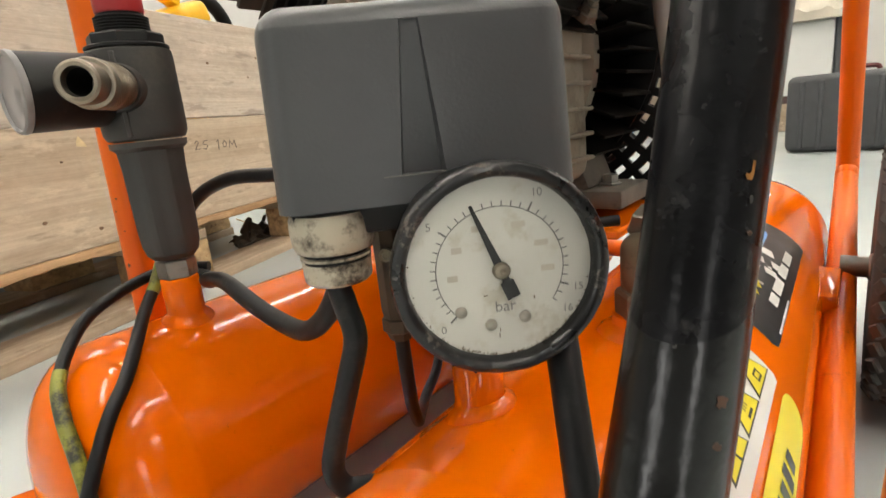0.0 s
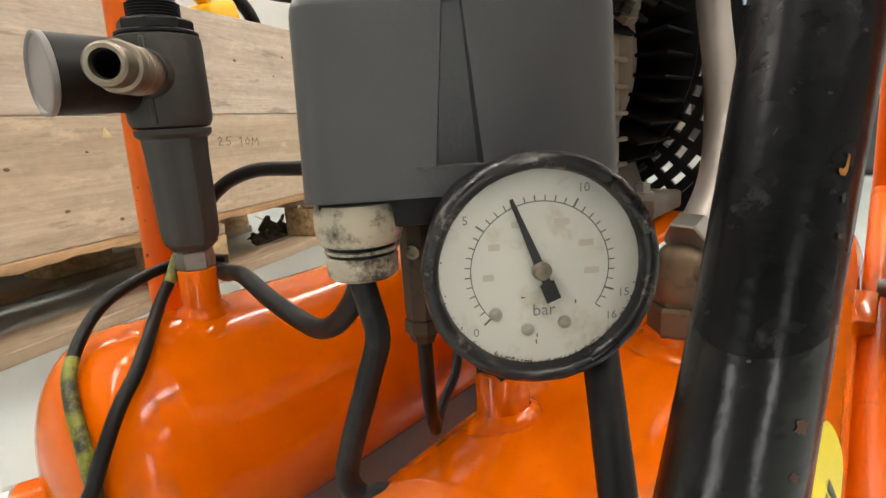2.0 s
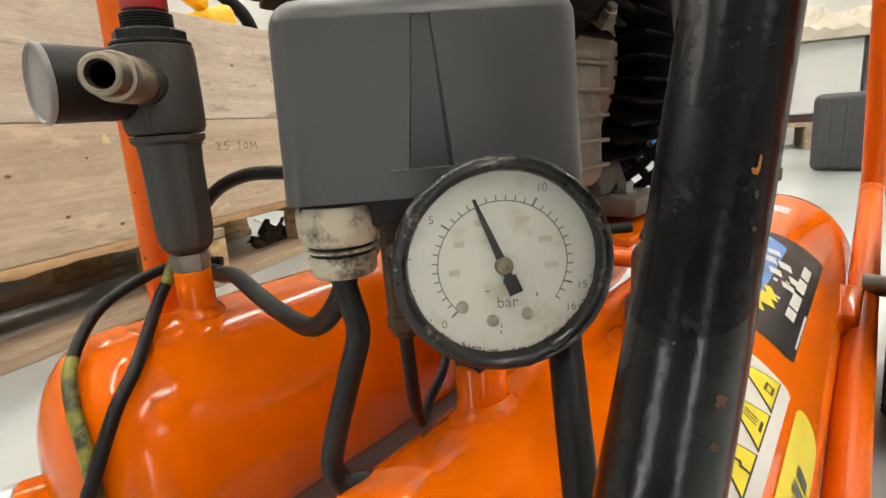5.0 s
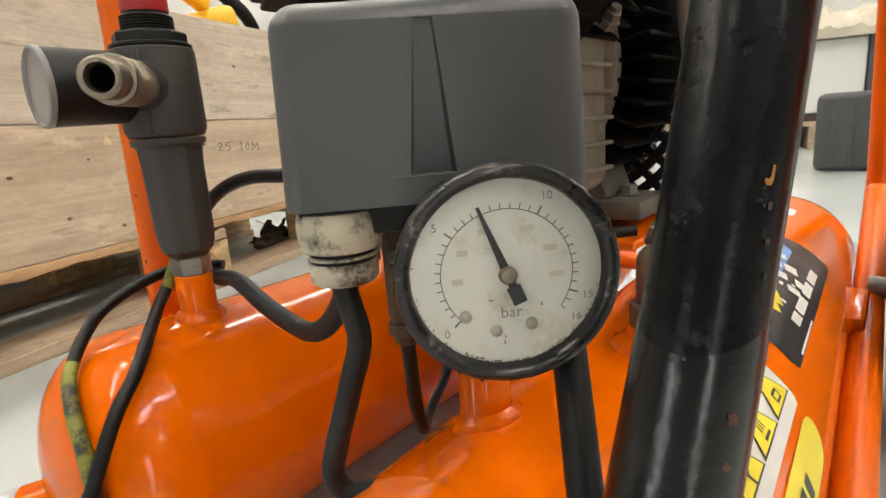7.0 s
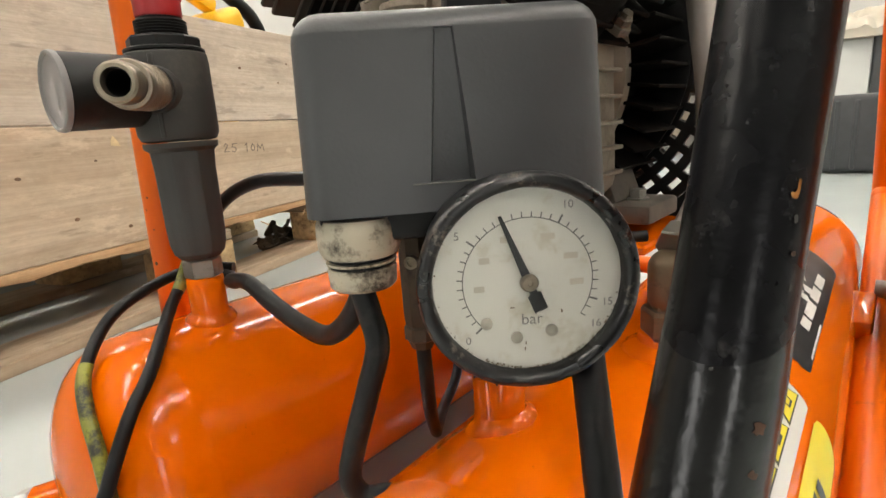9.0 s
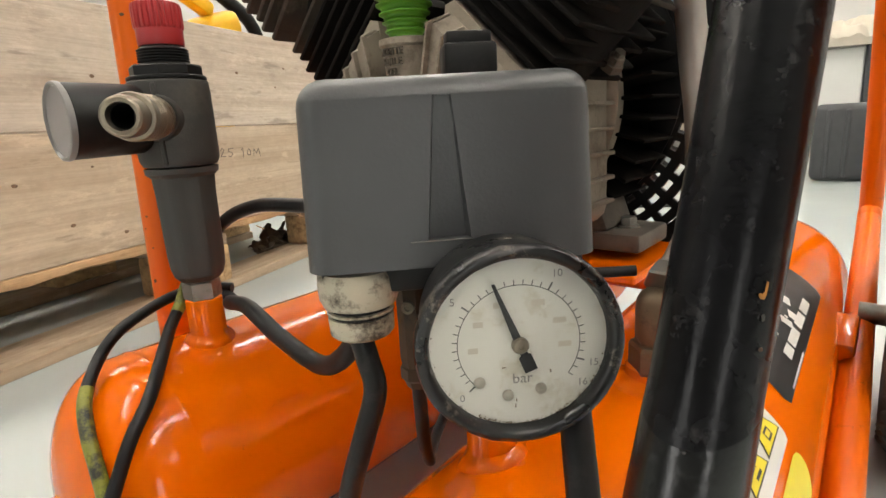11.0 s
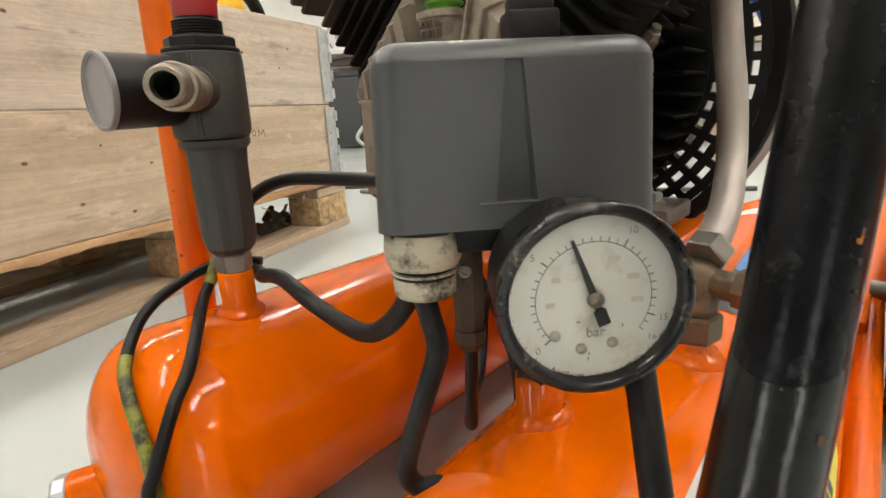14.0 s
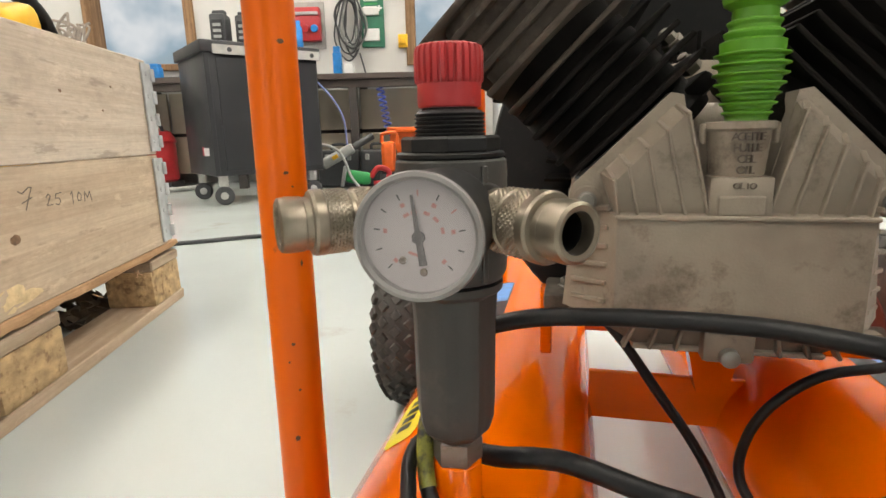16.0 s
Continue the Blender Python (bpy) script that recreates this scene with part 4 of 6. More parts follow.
def dial_scale(G, r0, total, start, step, big, w, parent, material):
    b = B()
    for k in range(total + 1):
        long = k % big == 0
        rbox((w * (1.6 if long else 1), 0.0026 if long else 0.0016, 0.0001), on_dial(G, start + step * k, r0 + (0.0013 if long else 0.0008)) @ at(0, 0, DZ), 0, 1, b)
    part("scale_ticks", b, material, parent)


M_WORN_INK = mat("worn_scale_ink", (0.17, 0.165, 0.15), 0.6, vary=0.3, scale=400)
dial_scale(GA, 0.0186, 32, -133, 8.1, 10, 0.00032, GAUGE, M_WORN_INK)
b = B()
for k in range(64):
    a0, a1 = (-133 + 259.2 * k / 64, -133 + 259.2 * (k + 1) / 64)
    q = []
    vs = [b.verts.new(GA @ Vector((r * math.sin(radians(a)), r * math.cos(radians(a)), DZ))) for r, a in ((0.0184, a0), (0.0184, a1), (0.0187, a1), (0.0187, a0))]
    b.faces.new(vs)
part("scale_arc", b, M_WORN_INK, GAUGE)
b = B()
for txt, deg in (("0", -133), ("5", -53), ("10", 29), ("15", 110), ("16", 127)):
    a = radians(deg)
    text_mesh(txt, 0.0033, GA @ at(0.0243 * math.sin(a), 0.0243 * math.cos(a), DZ), 0, b)
text_mesh("bar", 0.0048, GA @ at(0.0008, -0.0115, DZ), 0, b)
part("dial_figures", b, mat("worn_dial_ink", (0.27, 0.26, 0.235), 0.6, vary=0.3, scale=400), GAUGE, "printed figures and the word bar")
b = B()
for deg, w in ((-95, 0.003), (-60, 0.003), (-25, 0.003), (25, 0.004), (62, 0.004), (95, 0.004)):
    rbox((w, 0.0018, 0.0001), GA @ at(0.0140 * math.sin(radians(deg)), 0.0140 * math.cos(radians(deg)), DZ), 0, 1, b)
part("faded_figures", b, M_FADED, GAUGE, "faded inner scale marks")
b = B()
pts = [(-0.00045, 0.021), (0.00045, 0.021), (0.0013, 0.0), (0.0011, -0.0035), (0.0020, -0.004), (0.0020, -0.0092), (-0.0020, -0.0092), (-0.0020, -0.004), (-0.0011, -0.0035), (-0.0013, 0.0)]
lo, hi = ([b.verts.new((x, y, z)) for x, y in pts] for z in (0.0, 0.0005))
b.faces.new(hi)
for i in range(len(pts)):
    b.faces.new((lo[i], lo[(i + 1) % len(pts)], hi[(i + 1) % len(pts)], hi[i]))
bmesh.ops.transform(b, matrix=GA @ at(0, 0, 0.0, 0, 0, 21), verts=b.verts)
part("needle", b, M_INK, GAUGE, "black needle")
part("needle_hub", lathe([(0.0026, -0.0002), (0.0026, 0.001), (0.0020, 0.0018), (0.0008, 0.0019), (0.0006, 0.0016)], GA, 24), M_NICKEL, GAUGE)
for x, y in ((-0.0123, -0.0117), (-0.0038, -0.0167), (0.0064, -0.0154)):
    part("dial_rivet", lathe([(0.0018, -0.0012), (0.0017, -0.0004), (0.0008, 0.0002), (0.0003, 0.0003)], GA @ at(x, y, 0), 16), M_RIVET, GAUGE)
rust = B()
rnd = random.Random(11)
for k in range(150):
    a = radians(rnd.gauss(180, 36))
    rr = 0.0267 - abs(rnd.gauss(0, 0.00035))
    lathe([(0.00008 + 0.00022 * rnd.random(), 0), (0.0001, 0.00015)], GA @ at(rr * math.sin(a), rr * math.cos(a), DZ - 0.0001), 6, rust)
for x, y, w, h in ((-0.0015, -0.0205, 0.0003, 0.0012), (-0.0012, -0.0187, 0.0003, 0.0010), (0.0095, -0.0098, 0.0004, 0.0010), (-0.0048, -0.0075, 0.0012, 0.0003)):
    rbox((w, h, 0.0001), GA @ at(x, y, DZ), 0, 1, rust)
part("dial_dirt", rust, mat("dial_grime", (0.16, 0.11, 0.06), 0.8), GAUGE, "dark grime specks round the dial's lower edge")
g = part("glass_cover", sheet_disc(0.0268, GA @ at(0, 0, 0.0012)), M_CLEAR, GAUGE)
g.visible_shadow = False

# filter regulator
group_at()
b = lathe([(0.019, 0.3035), (0.0225, 0.3045), (0.0243, 0.308), (0.0246, 0.312), (0.0246, 0.352), (0.0242, 0.3575), (0.0232, 0.3585)], at(RX, RY, 0), 48)
lathe([(0.0150, 0.0), (0.0150, 0.032), (0.0142, 0.034)], axis_to((RX, RY, 0.335), (RX, RY - 0.06, 0.335)), 32, b)
for a in (46, 128):
    d = Vector((math.cos(radians(-a)), math.sin(radians(-a)), 0))
    lathe([(0.0145, 0.0), (0.0145, 0.0245), (0.0135, 0.0265)], axis_to((RX, RY, 0.335), Vector((RX, RY, 0.335)) + d), 28, b)
rbox((0.003, 0.002, 0.05), at(RX + 0.0175, RY - 0.0172, 0.331, 0, 0, 45), 0.0005, 1, b)
REG = part("regulator", b, M_REG, COMP, "grey plastic filter regulator with red knob and small gauge", 40)
b = lathe([(0.0095, 0.2235), (0.0125, 0.2245), (0.0160, 0.2285), (0.0178, 0.235), (0.0184, 0.245), (0.0188, 0.285), (0.0196, 0.297), (0.0225, 0.2995), (0.0228, 0.303)], at(RX, RY, 0, 0, 0, 8), 48)
for v in b.verts:  # softly eight-sided
    if v.co.z < 0.298:
        a = math.atan2(v.co.y - RY, v.co.x - RX)
        k = 1 + 0.035 * math.cos(8 * a)
        v.co.x, v.co.y = RX + (v.co.x - RX) * k, RY + (v.co.y - RY) * k
part("filter_bowl", b, M_REG, REG, "faceted grey plastic filter bowl", 20)
b = lathe([(0.0225, 0.3585), (0.0237, 0.3593), (0.0237, 0.3607), (0.0225, 0.3615)], at(RX, RY, 0), 40)
part("seal_ring", b, M_DARK, REG)
b = lathe([(0.0208, 0.3612), (0.0216, 0.362), (0.0216, 0.367), (0.0206, 0.3682)], at(RX, RY, 0, 0, 0, 10), 8)
part("panel_nut", b, M_DARK, REG, "", 20)
prof = []
for k in range(6):
    z = 0.3682 + 0.0017 * k
    prof += [(0.0144, z), (0.0153, z + 0.0006), (0.0153, z + 0.0009), (0.0144, z + 0.0014)]
part("threaded_neck", lathe(prof + [(0.0135, 0.3790), (0.0120, 0.3792), (0.0120, 0.3810)], at(RX, RY, 0), 40), M_DARK, REG)
b = lathe([(0.0110, 0.3800), (0.0131, 0.3802), (0.0136, 0.3812), (0.0137, 0.390), (0.0140, 0.3908), (0.0142, 0.392), (0.0142, 0.4030), (0.0136, 0.4052), (0.0124, 0.4060), (0.004, 0.4060)], at(RX, RY, 0), 168)
for v in b.verts:
    if v.co.z > 0.3905:
        k = 0.0005 * min(1.0, math.hypot(v.co.x - RX, v.co.y - RY) / 0.0141) ** 6
        a = math.atan2(v.co.y - RY, v.co.x - RX)
        d = Vector((math.cos(a), math.sin(a), 0))
        v.co += d * k * (1 if math.sin(28 * a) > -0.3 else -1)
part("knob", b, M_RED, REG, "red ribbed plastic knob")
b = lathe([(0.0118, 0.2105), (0.0126, 0.2115), (0.0126, 0.2225), (0.0112, 0.2238)], at(RX, RY, 0, 0, 0, 5), 6)
lathe([(0.0098, 0.2085), (0.0098, 0.2110)], at(RX, RY, 0), 24, b)
part("socket_nut", b, M_STEEL, REG, "dull steel hexagon nut", 20)


def coupling(angle, name="quick_coupling"):
    d = Vector((math.cos(radians(-angle)), math.sin(radians(-angle)), 0))
    m = axis_to((RX, RY, 0.335), Vector((RX, RY, 0.335)) + d) @ Matrix.Diagonal((1.10, 1.10, 0.95, 1))
    b = lathe([(0.0095, 0.024), (0.0100, 0.025), (0.0100, 0.0315), (0.0095, 0.0325)], m, 6)
    lathe([(0.0098, 0.031), (0.0110, 0.0325), (0.0114, 0.034), (0.0114, 0.0375), (0.0106, 0.038), (0.0106, 0.039), (0.0118, 0.0395)], m, 40, b, False)
    # knurled sleeve, flat-faced
    k = B()
    rings = []
    for i in range(31):
        ring = []
        for j in range(80):
            a = 2 * math.pi * j / 80
            r = 0.0119 + (0.00042 if i % 2 and (j + i // 2) % 2 else 0.0)
            if 13 <= i <= 15:
                r = 0.0112
            ring.append(k.verts.new((r * math.cos(a), r * math.sin(a), 0.0395 + 0.0007 * i)))
        rings.append(ring)
    for lo, hi in zip(rings, rings[1:]):
        for j in range(80):
            k.faces.new((lo[j], lo[(j + 1) % 80], hi[(j + 1) % 80], hi[j]))
    bmesh.ops.triangulate(k, faces=k.faces[:])
    bmesh.ops.transform(k, matrix=m, verts=k.verts)
    part("knurled_sleeve", k, M_NICKEL, REG, "", 3)
    # black liner puts the shade inside the bore into colour
    part("bore", lathe([(0.0066, 0.0450), (0.0066, 0.0735), (0.0064, 0.0735), (0.0064, 0.0450)], m, 32, None, True), M_DARK, REG, "black liner that stands in for shade in the coupling bore")
    lathe([(0.0119, 0.0604), (0.0124, 0.0610), (0.0124, 0.0650), (0.0118, 0.0662), (0.0100, 0.0666), (0.0098, 0.0690), (0.0102, 0.0696), (0.0104, 0.0760), (0.0099, 0.0788), (0.0088, 0.0796), (0.0070, 0.0790), (0.0066, 0.0765), (0.0068, 0.0740), (0.0068, 0.0440), (0.0001, 0.0438)], m, 40, b, False)
    return part(name, b, M_NICKEL, REG, "knurled nickel-plated quick coupling", 25)


coupling(43.5)
coupling(144 - 2)
RG = at(RX + 0.0025, RY - 0.0655, 0.335) @ pose(0, 0, 0, 90, 0, 0)
part("small_gauge_case", lathe([(0.010, -0.046), (0.0195, -0.044), (0.0212, -0.041), (0.0220, -0.0032), (0.0214, -0.0029), (0.0205, -0.0050)], RG, 48), M_DARK, REG, "black case of the small gauge")
M_FROST = mat("grey_clear_plastic", (0.19, 0.182, 0.178), 0.35, vary=0.1, scale=80)
part("small_gauge_rim", lathe([(0.0213, -0.0028), (0.0224, -0.0026), (0.0227, -0.0012), (0.0222, 0.0005), (0.0208, 0.0010), (0.0198, 0.0), (0.0196, -0.003)], RG, 48, cap=False), M_FROST, REG, "scuffed grey clear plastic rim")
M_SMALL_DIAL = mat("small_dial_white", (0.50, 0.47, 0.47), 0.6, vary=0.05)
part("small_dial", lathe([(0.0199, -0.004), (0.0199, -0.003)], RG, 40), M_SMALL_DIAL, REG, "small pale dial with faded red marks")
b, b2 = B(), B()
for k in range(11):
    deg = -135 + 27 * k
    rbox((0.0005, 0.0022, 0.0001), on_dial(RG, deg, 0.0150) @ at(0, 0, -0.0028), 0, 1, b2 if 4 <= k <= 8 and k % 2 else b)
    if k % 2 == 0:
        rbox((0.0016, 0.0014, 0.0001), on_dial(RG, deg, 0.0120) @ at(0, 0, -0.0028), 0, 1, b2)
part("small_scale", b, M_INK, REG)
for deg in (-30, -10, 20, 45, 75):
    rbox((0.0022, 0.0012, 0.0001), on_dial(RG, deg, 0.0085) @ at(0, 0, -0.0028), 0, 1, b2)
rbox((0.006, 0.0010, 0.0001), RG @ at(-0.001, -0.0065, -0.0028, 0, 0, -20), 0, 1, b2)
part("red_scale", b2, M_INK_RED, REG)
b = B()
pts = [(-0.0004, 0.0145), (0.0004, 0.0145), (0.0009, 0.002), (0.0022, 0.0008), (0.0022, -0.0012), (0.0011, -0.0022), (0.0014, -0.0100), (-0.0014, -0.0100), (-0.0011, -0.0022), (-0.0022, -0.0012), (-0.0022, 0.0008), (-0.0009, 0.002)]
b.faces.new([b.verts.new((x, y, -0.0022)) for x, y in pts])
ext = bmesh.ops.extrude_face_region(b, geom=b.faces[:])
for v in [g for g in ext["geom"] if isinstance(g, bmesh.types.BMVert)]:
    v.co.z += 0.0006
bmesh.ops.transform(b, matrix=RG @ at(0, 0, 0, 0, 0, 8), verts=b.verts)
bmesh.ops.recalc_face_normals(b, faces=b.faces[:])
part("small_needle", b, M_INK, REG)
for x, y in ((-0.006, -0.0085), (0.0012, -0.0125)):
    part("dial_rivet", lathe([(0.0014, -0.003), (0.0013, -0.0024), (0.0003, -0.002)], RG @ at(x, y, 0), 14), M_BRASS, REG)
g = part("small_gauge_glass", sheet_disc(0.0200, RG @ at(0, 0, -0.0004)), M_HAZE, REG)
g.visible_shadow = False

# pump: crankcase with ribbed cover
group_at((-0.149, 0.2635, 0.260), (-0.0067, 0.0085, 0.001), 0.94)
CX = -0.149


def loft(a, ya, c, yc, bm=None, ends=True):
    b = B()
    f = [b.verts.new((x, ya, z)) for x, z in a]
    k = [b.verts.new((x, yc, z)) for x, z in c]
    n = len(a)
    if ends:
        b.faces.new(f)
        b.faces.new(k[::-1])
    for i in range(n):
        b.faces.new((f[(i + 1) % n], f[i], k[i], k[(i + 1) % n]))
    bmesh.ops.recalc_face_normals(b, faces=b.faces[:])
    return add(bm or B(), b)


def mirror(pts):
    """Half an outline (left side, foot to top) and its mirror image."""
    return pts + [(2 * CX - x, z) for x, z in reversed(pts)]


low_front = [(-0.213, 0.2600), (-0.0850, 0.2600), (-0.0850, 0.3250), (-0.213, 0.3250)]
low_back = [(-0.243, 0.2560), (-0.0550, 0.2560), (-0.0620, 0.3360), (-0.236, 0.3360)]
CRANK = part("crankcase", loft(low_front, 0.268, low_back, 0.318), M_CAST, COMP, "grey cast aluminium crankcase with a ribbed gable cover", 30)
# upper gable: a deeper back plate, with side wings left and right of the filler recess
back = mirror([(-0.238, 0.326), (-0.2405, 0.334), (-0.2380, 0.3425), (-0.2090, 0.3715), (-0.200, 0.3735)])
part("gable", loft(back, 0.3125, back, 0.330), M_CAST, CRANK, "", 30)
def half_turned(pts, s):
    """Offsets from the middle line and heights, on one side of it."""
    q = [(CX + s * dx, z) for dx, z in pts]
    return q if s < 0 else q[::-1]


flange = [(0.0900, 0.3260), (0.0150, 0.3260), (0.0290, 0.3940), (0.0360, 0.3955), (0.0890, 0.3425), (0.0915, 0.3340)]
wing_back = [(0.0655, 0.3250), (0.0150, 0.3250), (0.0285, 0.3885), (0.0350, 0.3880), (0.0735, 0.3495)]
wing_front = [(0.0645, 0.3250), (0.0150, 0.3250), (0.0275, 0.3815), (0.0305, 0.3815), (0.0655, 0.3450)]
for s in (-1, 1):
    part("cover_wing", loft(half_turned(wing_front, s), 0.2775, half_turned(wing_back, s), 0.2915), M_CAST, CRANK, "", 20)
    part("cover_flange", loft(half_turned(flange, s), 0.2908, half_turned(flange, s), 0.3135), M_CAST, CRANK, "", 30)
# sill below the filler, flange lip along the slanted edges
b = rbox((0.032, 0.018, 0.0235), at(CX, 0.281, 0.3362), 0.0015, 2)
rbox((0.024, 0.004, 0.011), at(CX, 0.2713, 0.3320), 0.0008, 1, b)
part("filler_sill", b, M_CAST, CRANK)
part("ledge", rbox((0.130, 0.004, 0.0026), at(CX, 0.2682, 0.3255), 0.0006, 1), M_CAST, CRANK)
for x0, x1, h in ((0.0150, 0.0285, 0.0580), (0.0270, 0.0385, 0.0490), (0.0400, 0.0485, 0.0395), (0.0525, 0.0585, 0.0300), (0.0630, 0.0660, 0.0215)):
    for s in (1, -1):  # each rib is a thin blade that hooks back to the slanted edge at its top
        p, q = Vector((CX + s * x0, 0.2762, 0.3255)), Vector((CX + s * x1, 0.2762, 0.3250 + h))
        m = Matrix.Translation((p + q) / 2) @ (q - p).to_track_quat("Z", "Y").to_matrix().to_4x4()
        b = rbox((0.0058, 0.0017, (q - p).length), m, 0.0005, 1)
        t = Vector((CX + s * (x1 + 0.0035), 0.2895, 0.3250 + h + 0.0050))
        m = Matrix.Translation((q + t) / 2) @ (t - q).to_track_quat("Z", "Y").to_matrix().to_4x4()
        rbox((0.0034, 0.0017, (t - q).length + 0.001), m, 0.0005, 1, b)
        part("rib", b, M_CAST, CRANK)
for k in range(6):
    for s in (1, -1):
        z = 0.268 + 0.0115 * k
        p, q = Vector((CX + s * 0.068, 0.277, z + 0.004)), Vector((CX + s * 0.088, 0.309, z - 0.002))
        m = Matrix.Translation((p + q) / 2) @ (q - p).to_track_quat("Z", "Y").to_matrix().to_4x4()
        part("side_rib", rbox((0.0030, 0.0030, (q - p).length), m, 0.0005, 1), M_CAST, CRANK)
# filler neck with its raised words
b = lathe([(0.0128, 0.3470), (0.0142, 0.3490), (0.0160, 0.3725), (0.0180, 0.3740), (0.0180, 0.3775), (0.0165, 0.3780)], at(CX, 0.2870, 0), 36)
for s in (-1, 1):
    rbox((0.003, 0.005, 0.012), at(CX + s * 0.0185, 0.287, 0.3715), 0.001, 1, b)
part("filler_neck", b, M_CAST, CRANK)
b = B()
for i, w in enumerate(("ACEITE", "HUILE", "OEL", "OIL", "OLIO")):
    n = len(w)
    zz = 0.3695 - 0.0060 * i
    for j, ch in enumerate(w):
        off = (j - (n - 1) / 2) * 0.0027 + 0.0012
        if i < 4:
            rr = 0.0142 + (zz - 0.349) / 0.0235 * 0.0018 + 0.0006
            a = off / rr
            text_mesh(ch, 0.0062, Matrix.Translation((CX + rr * math.sin(a), 0.2870 - rr * math.cos(a), zz)) @ pose(0, 0, 0, 90, 0, math.degrees(a)), 0.0010, b)
        else:
            text_mesh(ch, 0.0048, at(CX + off, 0.2718, 0.3428, 90, 0, 0), 0.0007, b)
part("raised_lettering", b, mat("cast_letters", (0.12, 0.096, 0.072), 0.6, metal=0.2, vary=0.15), CRANK, "raised cast words for oil in several languages")
# foot rail, plug and bolts
def sump_at(k):
    """Outline of the tapering sump from its top (0) to its foot (1): half width and front."""
    return 0.071 - 0.022 * k, 0.2735 + 0.006 * k, 0.2600 - 0.0155 * k


b = B()
rings = []
for k in (0.0, 0.35, 1.0):
    w, y, z = sump_at(k)
    rings.append([b.verts.new(v) for v in ((CX - w, y, z), (CX + w, y, z), (CX + w, 0.318, z), (CX - w, 0.318, z))])
for lo, hi in zip(rings, rings[1:]):
    for j in range(4):
        b.faces.new((lo[j], lo[(j + 1) % 4], hi[(j + 1) % 4], hi[j]))
b.faces.new(rings[-1])
bmesh.ops.recalc_face_normals(b, faces=b.faces[:])
part("sump", b, M_CAST_SHADED, CRANK, "tapering sump, its shade put into a darker cast colour", 20)
for dx in (-0.054, -0.040, -0.026, 0.026, 0.040, 0.054):
    w, y, z = sump_at(0.5)
    part("sump_rib", rbox((0.0022, 0.008, 0.017), at(CX + dx, y - 0.001, z, 0, -24 * dx / 0.054, 0), 0.0005, 1), M_CAST_SHADED, CRANK)
part("sump_flange", rbox((0.104, 0.044, 0.0035), at(CX, 0.2985, 0.2440), 0.001, 1), M_CAST, CRANK)
part("sump_flange", rbox((0.150, 0.010, 0.0030), at(CX, 0.2735, 0.2605), 0.001, 1), M_CAST, CRANK)
part("plug_boss", rbox((0.028, 0.014, 0.020), at(CX, 0.276, 0.2490), 0.003, 2), M_CAST_SHADED, CRANK)
part("oil_plug", lathe([(0.0050, 0), (0.0055, 0.001), (0.0052, 0.006), (0.004, 0.0068)], axis_to((CX + 0.0, 0.270, 0.2440), (CX, 0.250, 0.2440)), 24), M_STEEL, CRANK, "bright steel oil drain plug")
for s in (-1, 1):
    p = (CX + s * 0.0805, 0.292, 0.3325)
    part("boss", lathe([(0.0095, 0), (0.0095, 0.006), (0.0085, 0.007)], axis_to((p[0], 0.2985, p[2]), (p[0], 0.2, p[2])) @ at(0, 0, 0.002), 28), M_CAST, CRANK)
    part("cover_bolt", lathe([(0.0058, 0), (0.0060, 0.0012), (0.0050, 0.0015), (0.0052, 0.0048), (0.0044, 0.0056), (0.0040, 0.005)], axis_to((p[0], 0.2895, p[2]), (p[0], 0.2, p[2])), 24), M_STEEL, CRANK, "steel cover bolt")
# crankcase side with cooling ribs, and its bell flange
b = rbox((0.166, 0.090, 0.145), at(CX, 0.365, 0.318), 0.012, 3)
lathe([(0.060, 0.395), (0.082, 0.398), (0.090, 0.402), (0.090, 0.412), (0.078, 0.414)], at(CX, 0, 0.335) @ pose(0, 0, 0, -90, 0, 0), 48, b)
part("crankcase_rear", b, M_CAST, CRANK)
for k in range(6):
    part("cooling_rib", rbox((0.176, 0.078, 0.003), at(CX, 0.365, 0.262 + 0.0175 * k), 0.0008, 1), M_CAST, CRANK)
# bellows
prof = [(0.0125, 0.372), (0.0125, 0.3750), (0.0150, 0.3754), (0.0150, 0.3768), (0.0118, 0.3772)]
z = 0.3792
for r in (0.0136, 0.0152, 0.0170, 0.0188, 0.0200, 0.0204, 0.0198):
    prof += [(r * 0.82, z), (r * 0.85, z + 0.0016), (r, z + 0.0027), (r, z + 0.0035), (r * 0.84, z + 0.0043)]
    z += 0.0051
prof += [(0.0168, z), (0.0172, z + 0.0045), (0.0140, z + 0.006), (0.0156, z + 0.0085), (0.0156, z + 0.0094), (0.0130, z + 0.0108), (0.0130, z + 0.0125), (0.0142, z + 0.0140), (0.0142, z + 0.0150), (0.0120, z + 0.016), (0.0118, z + 0.021), (0.0165, z + 0.024), (0.0175, z + 0.027), (0.0175, z + 0.046), (0.013, z + 0.050)]
b = lathe([(r * 0.93, z) for r, z in prof], at(CX + 0.002, 0.2840, 0), 40)
part("oil_breather", b, M_GREEN, COMP, "bright green ribbed plastic oil breather", 30)
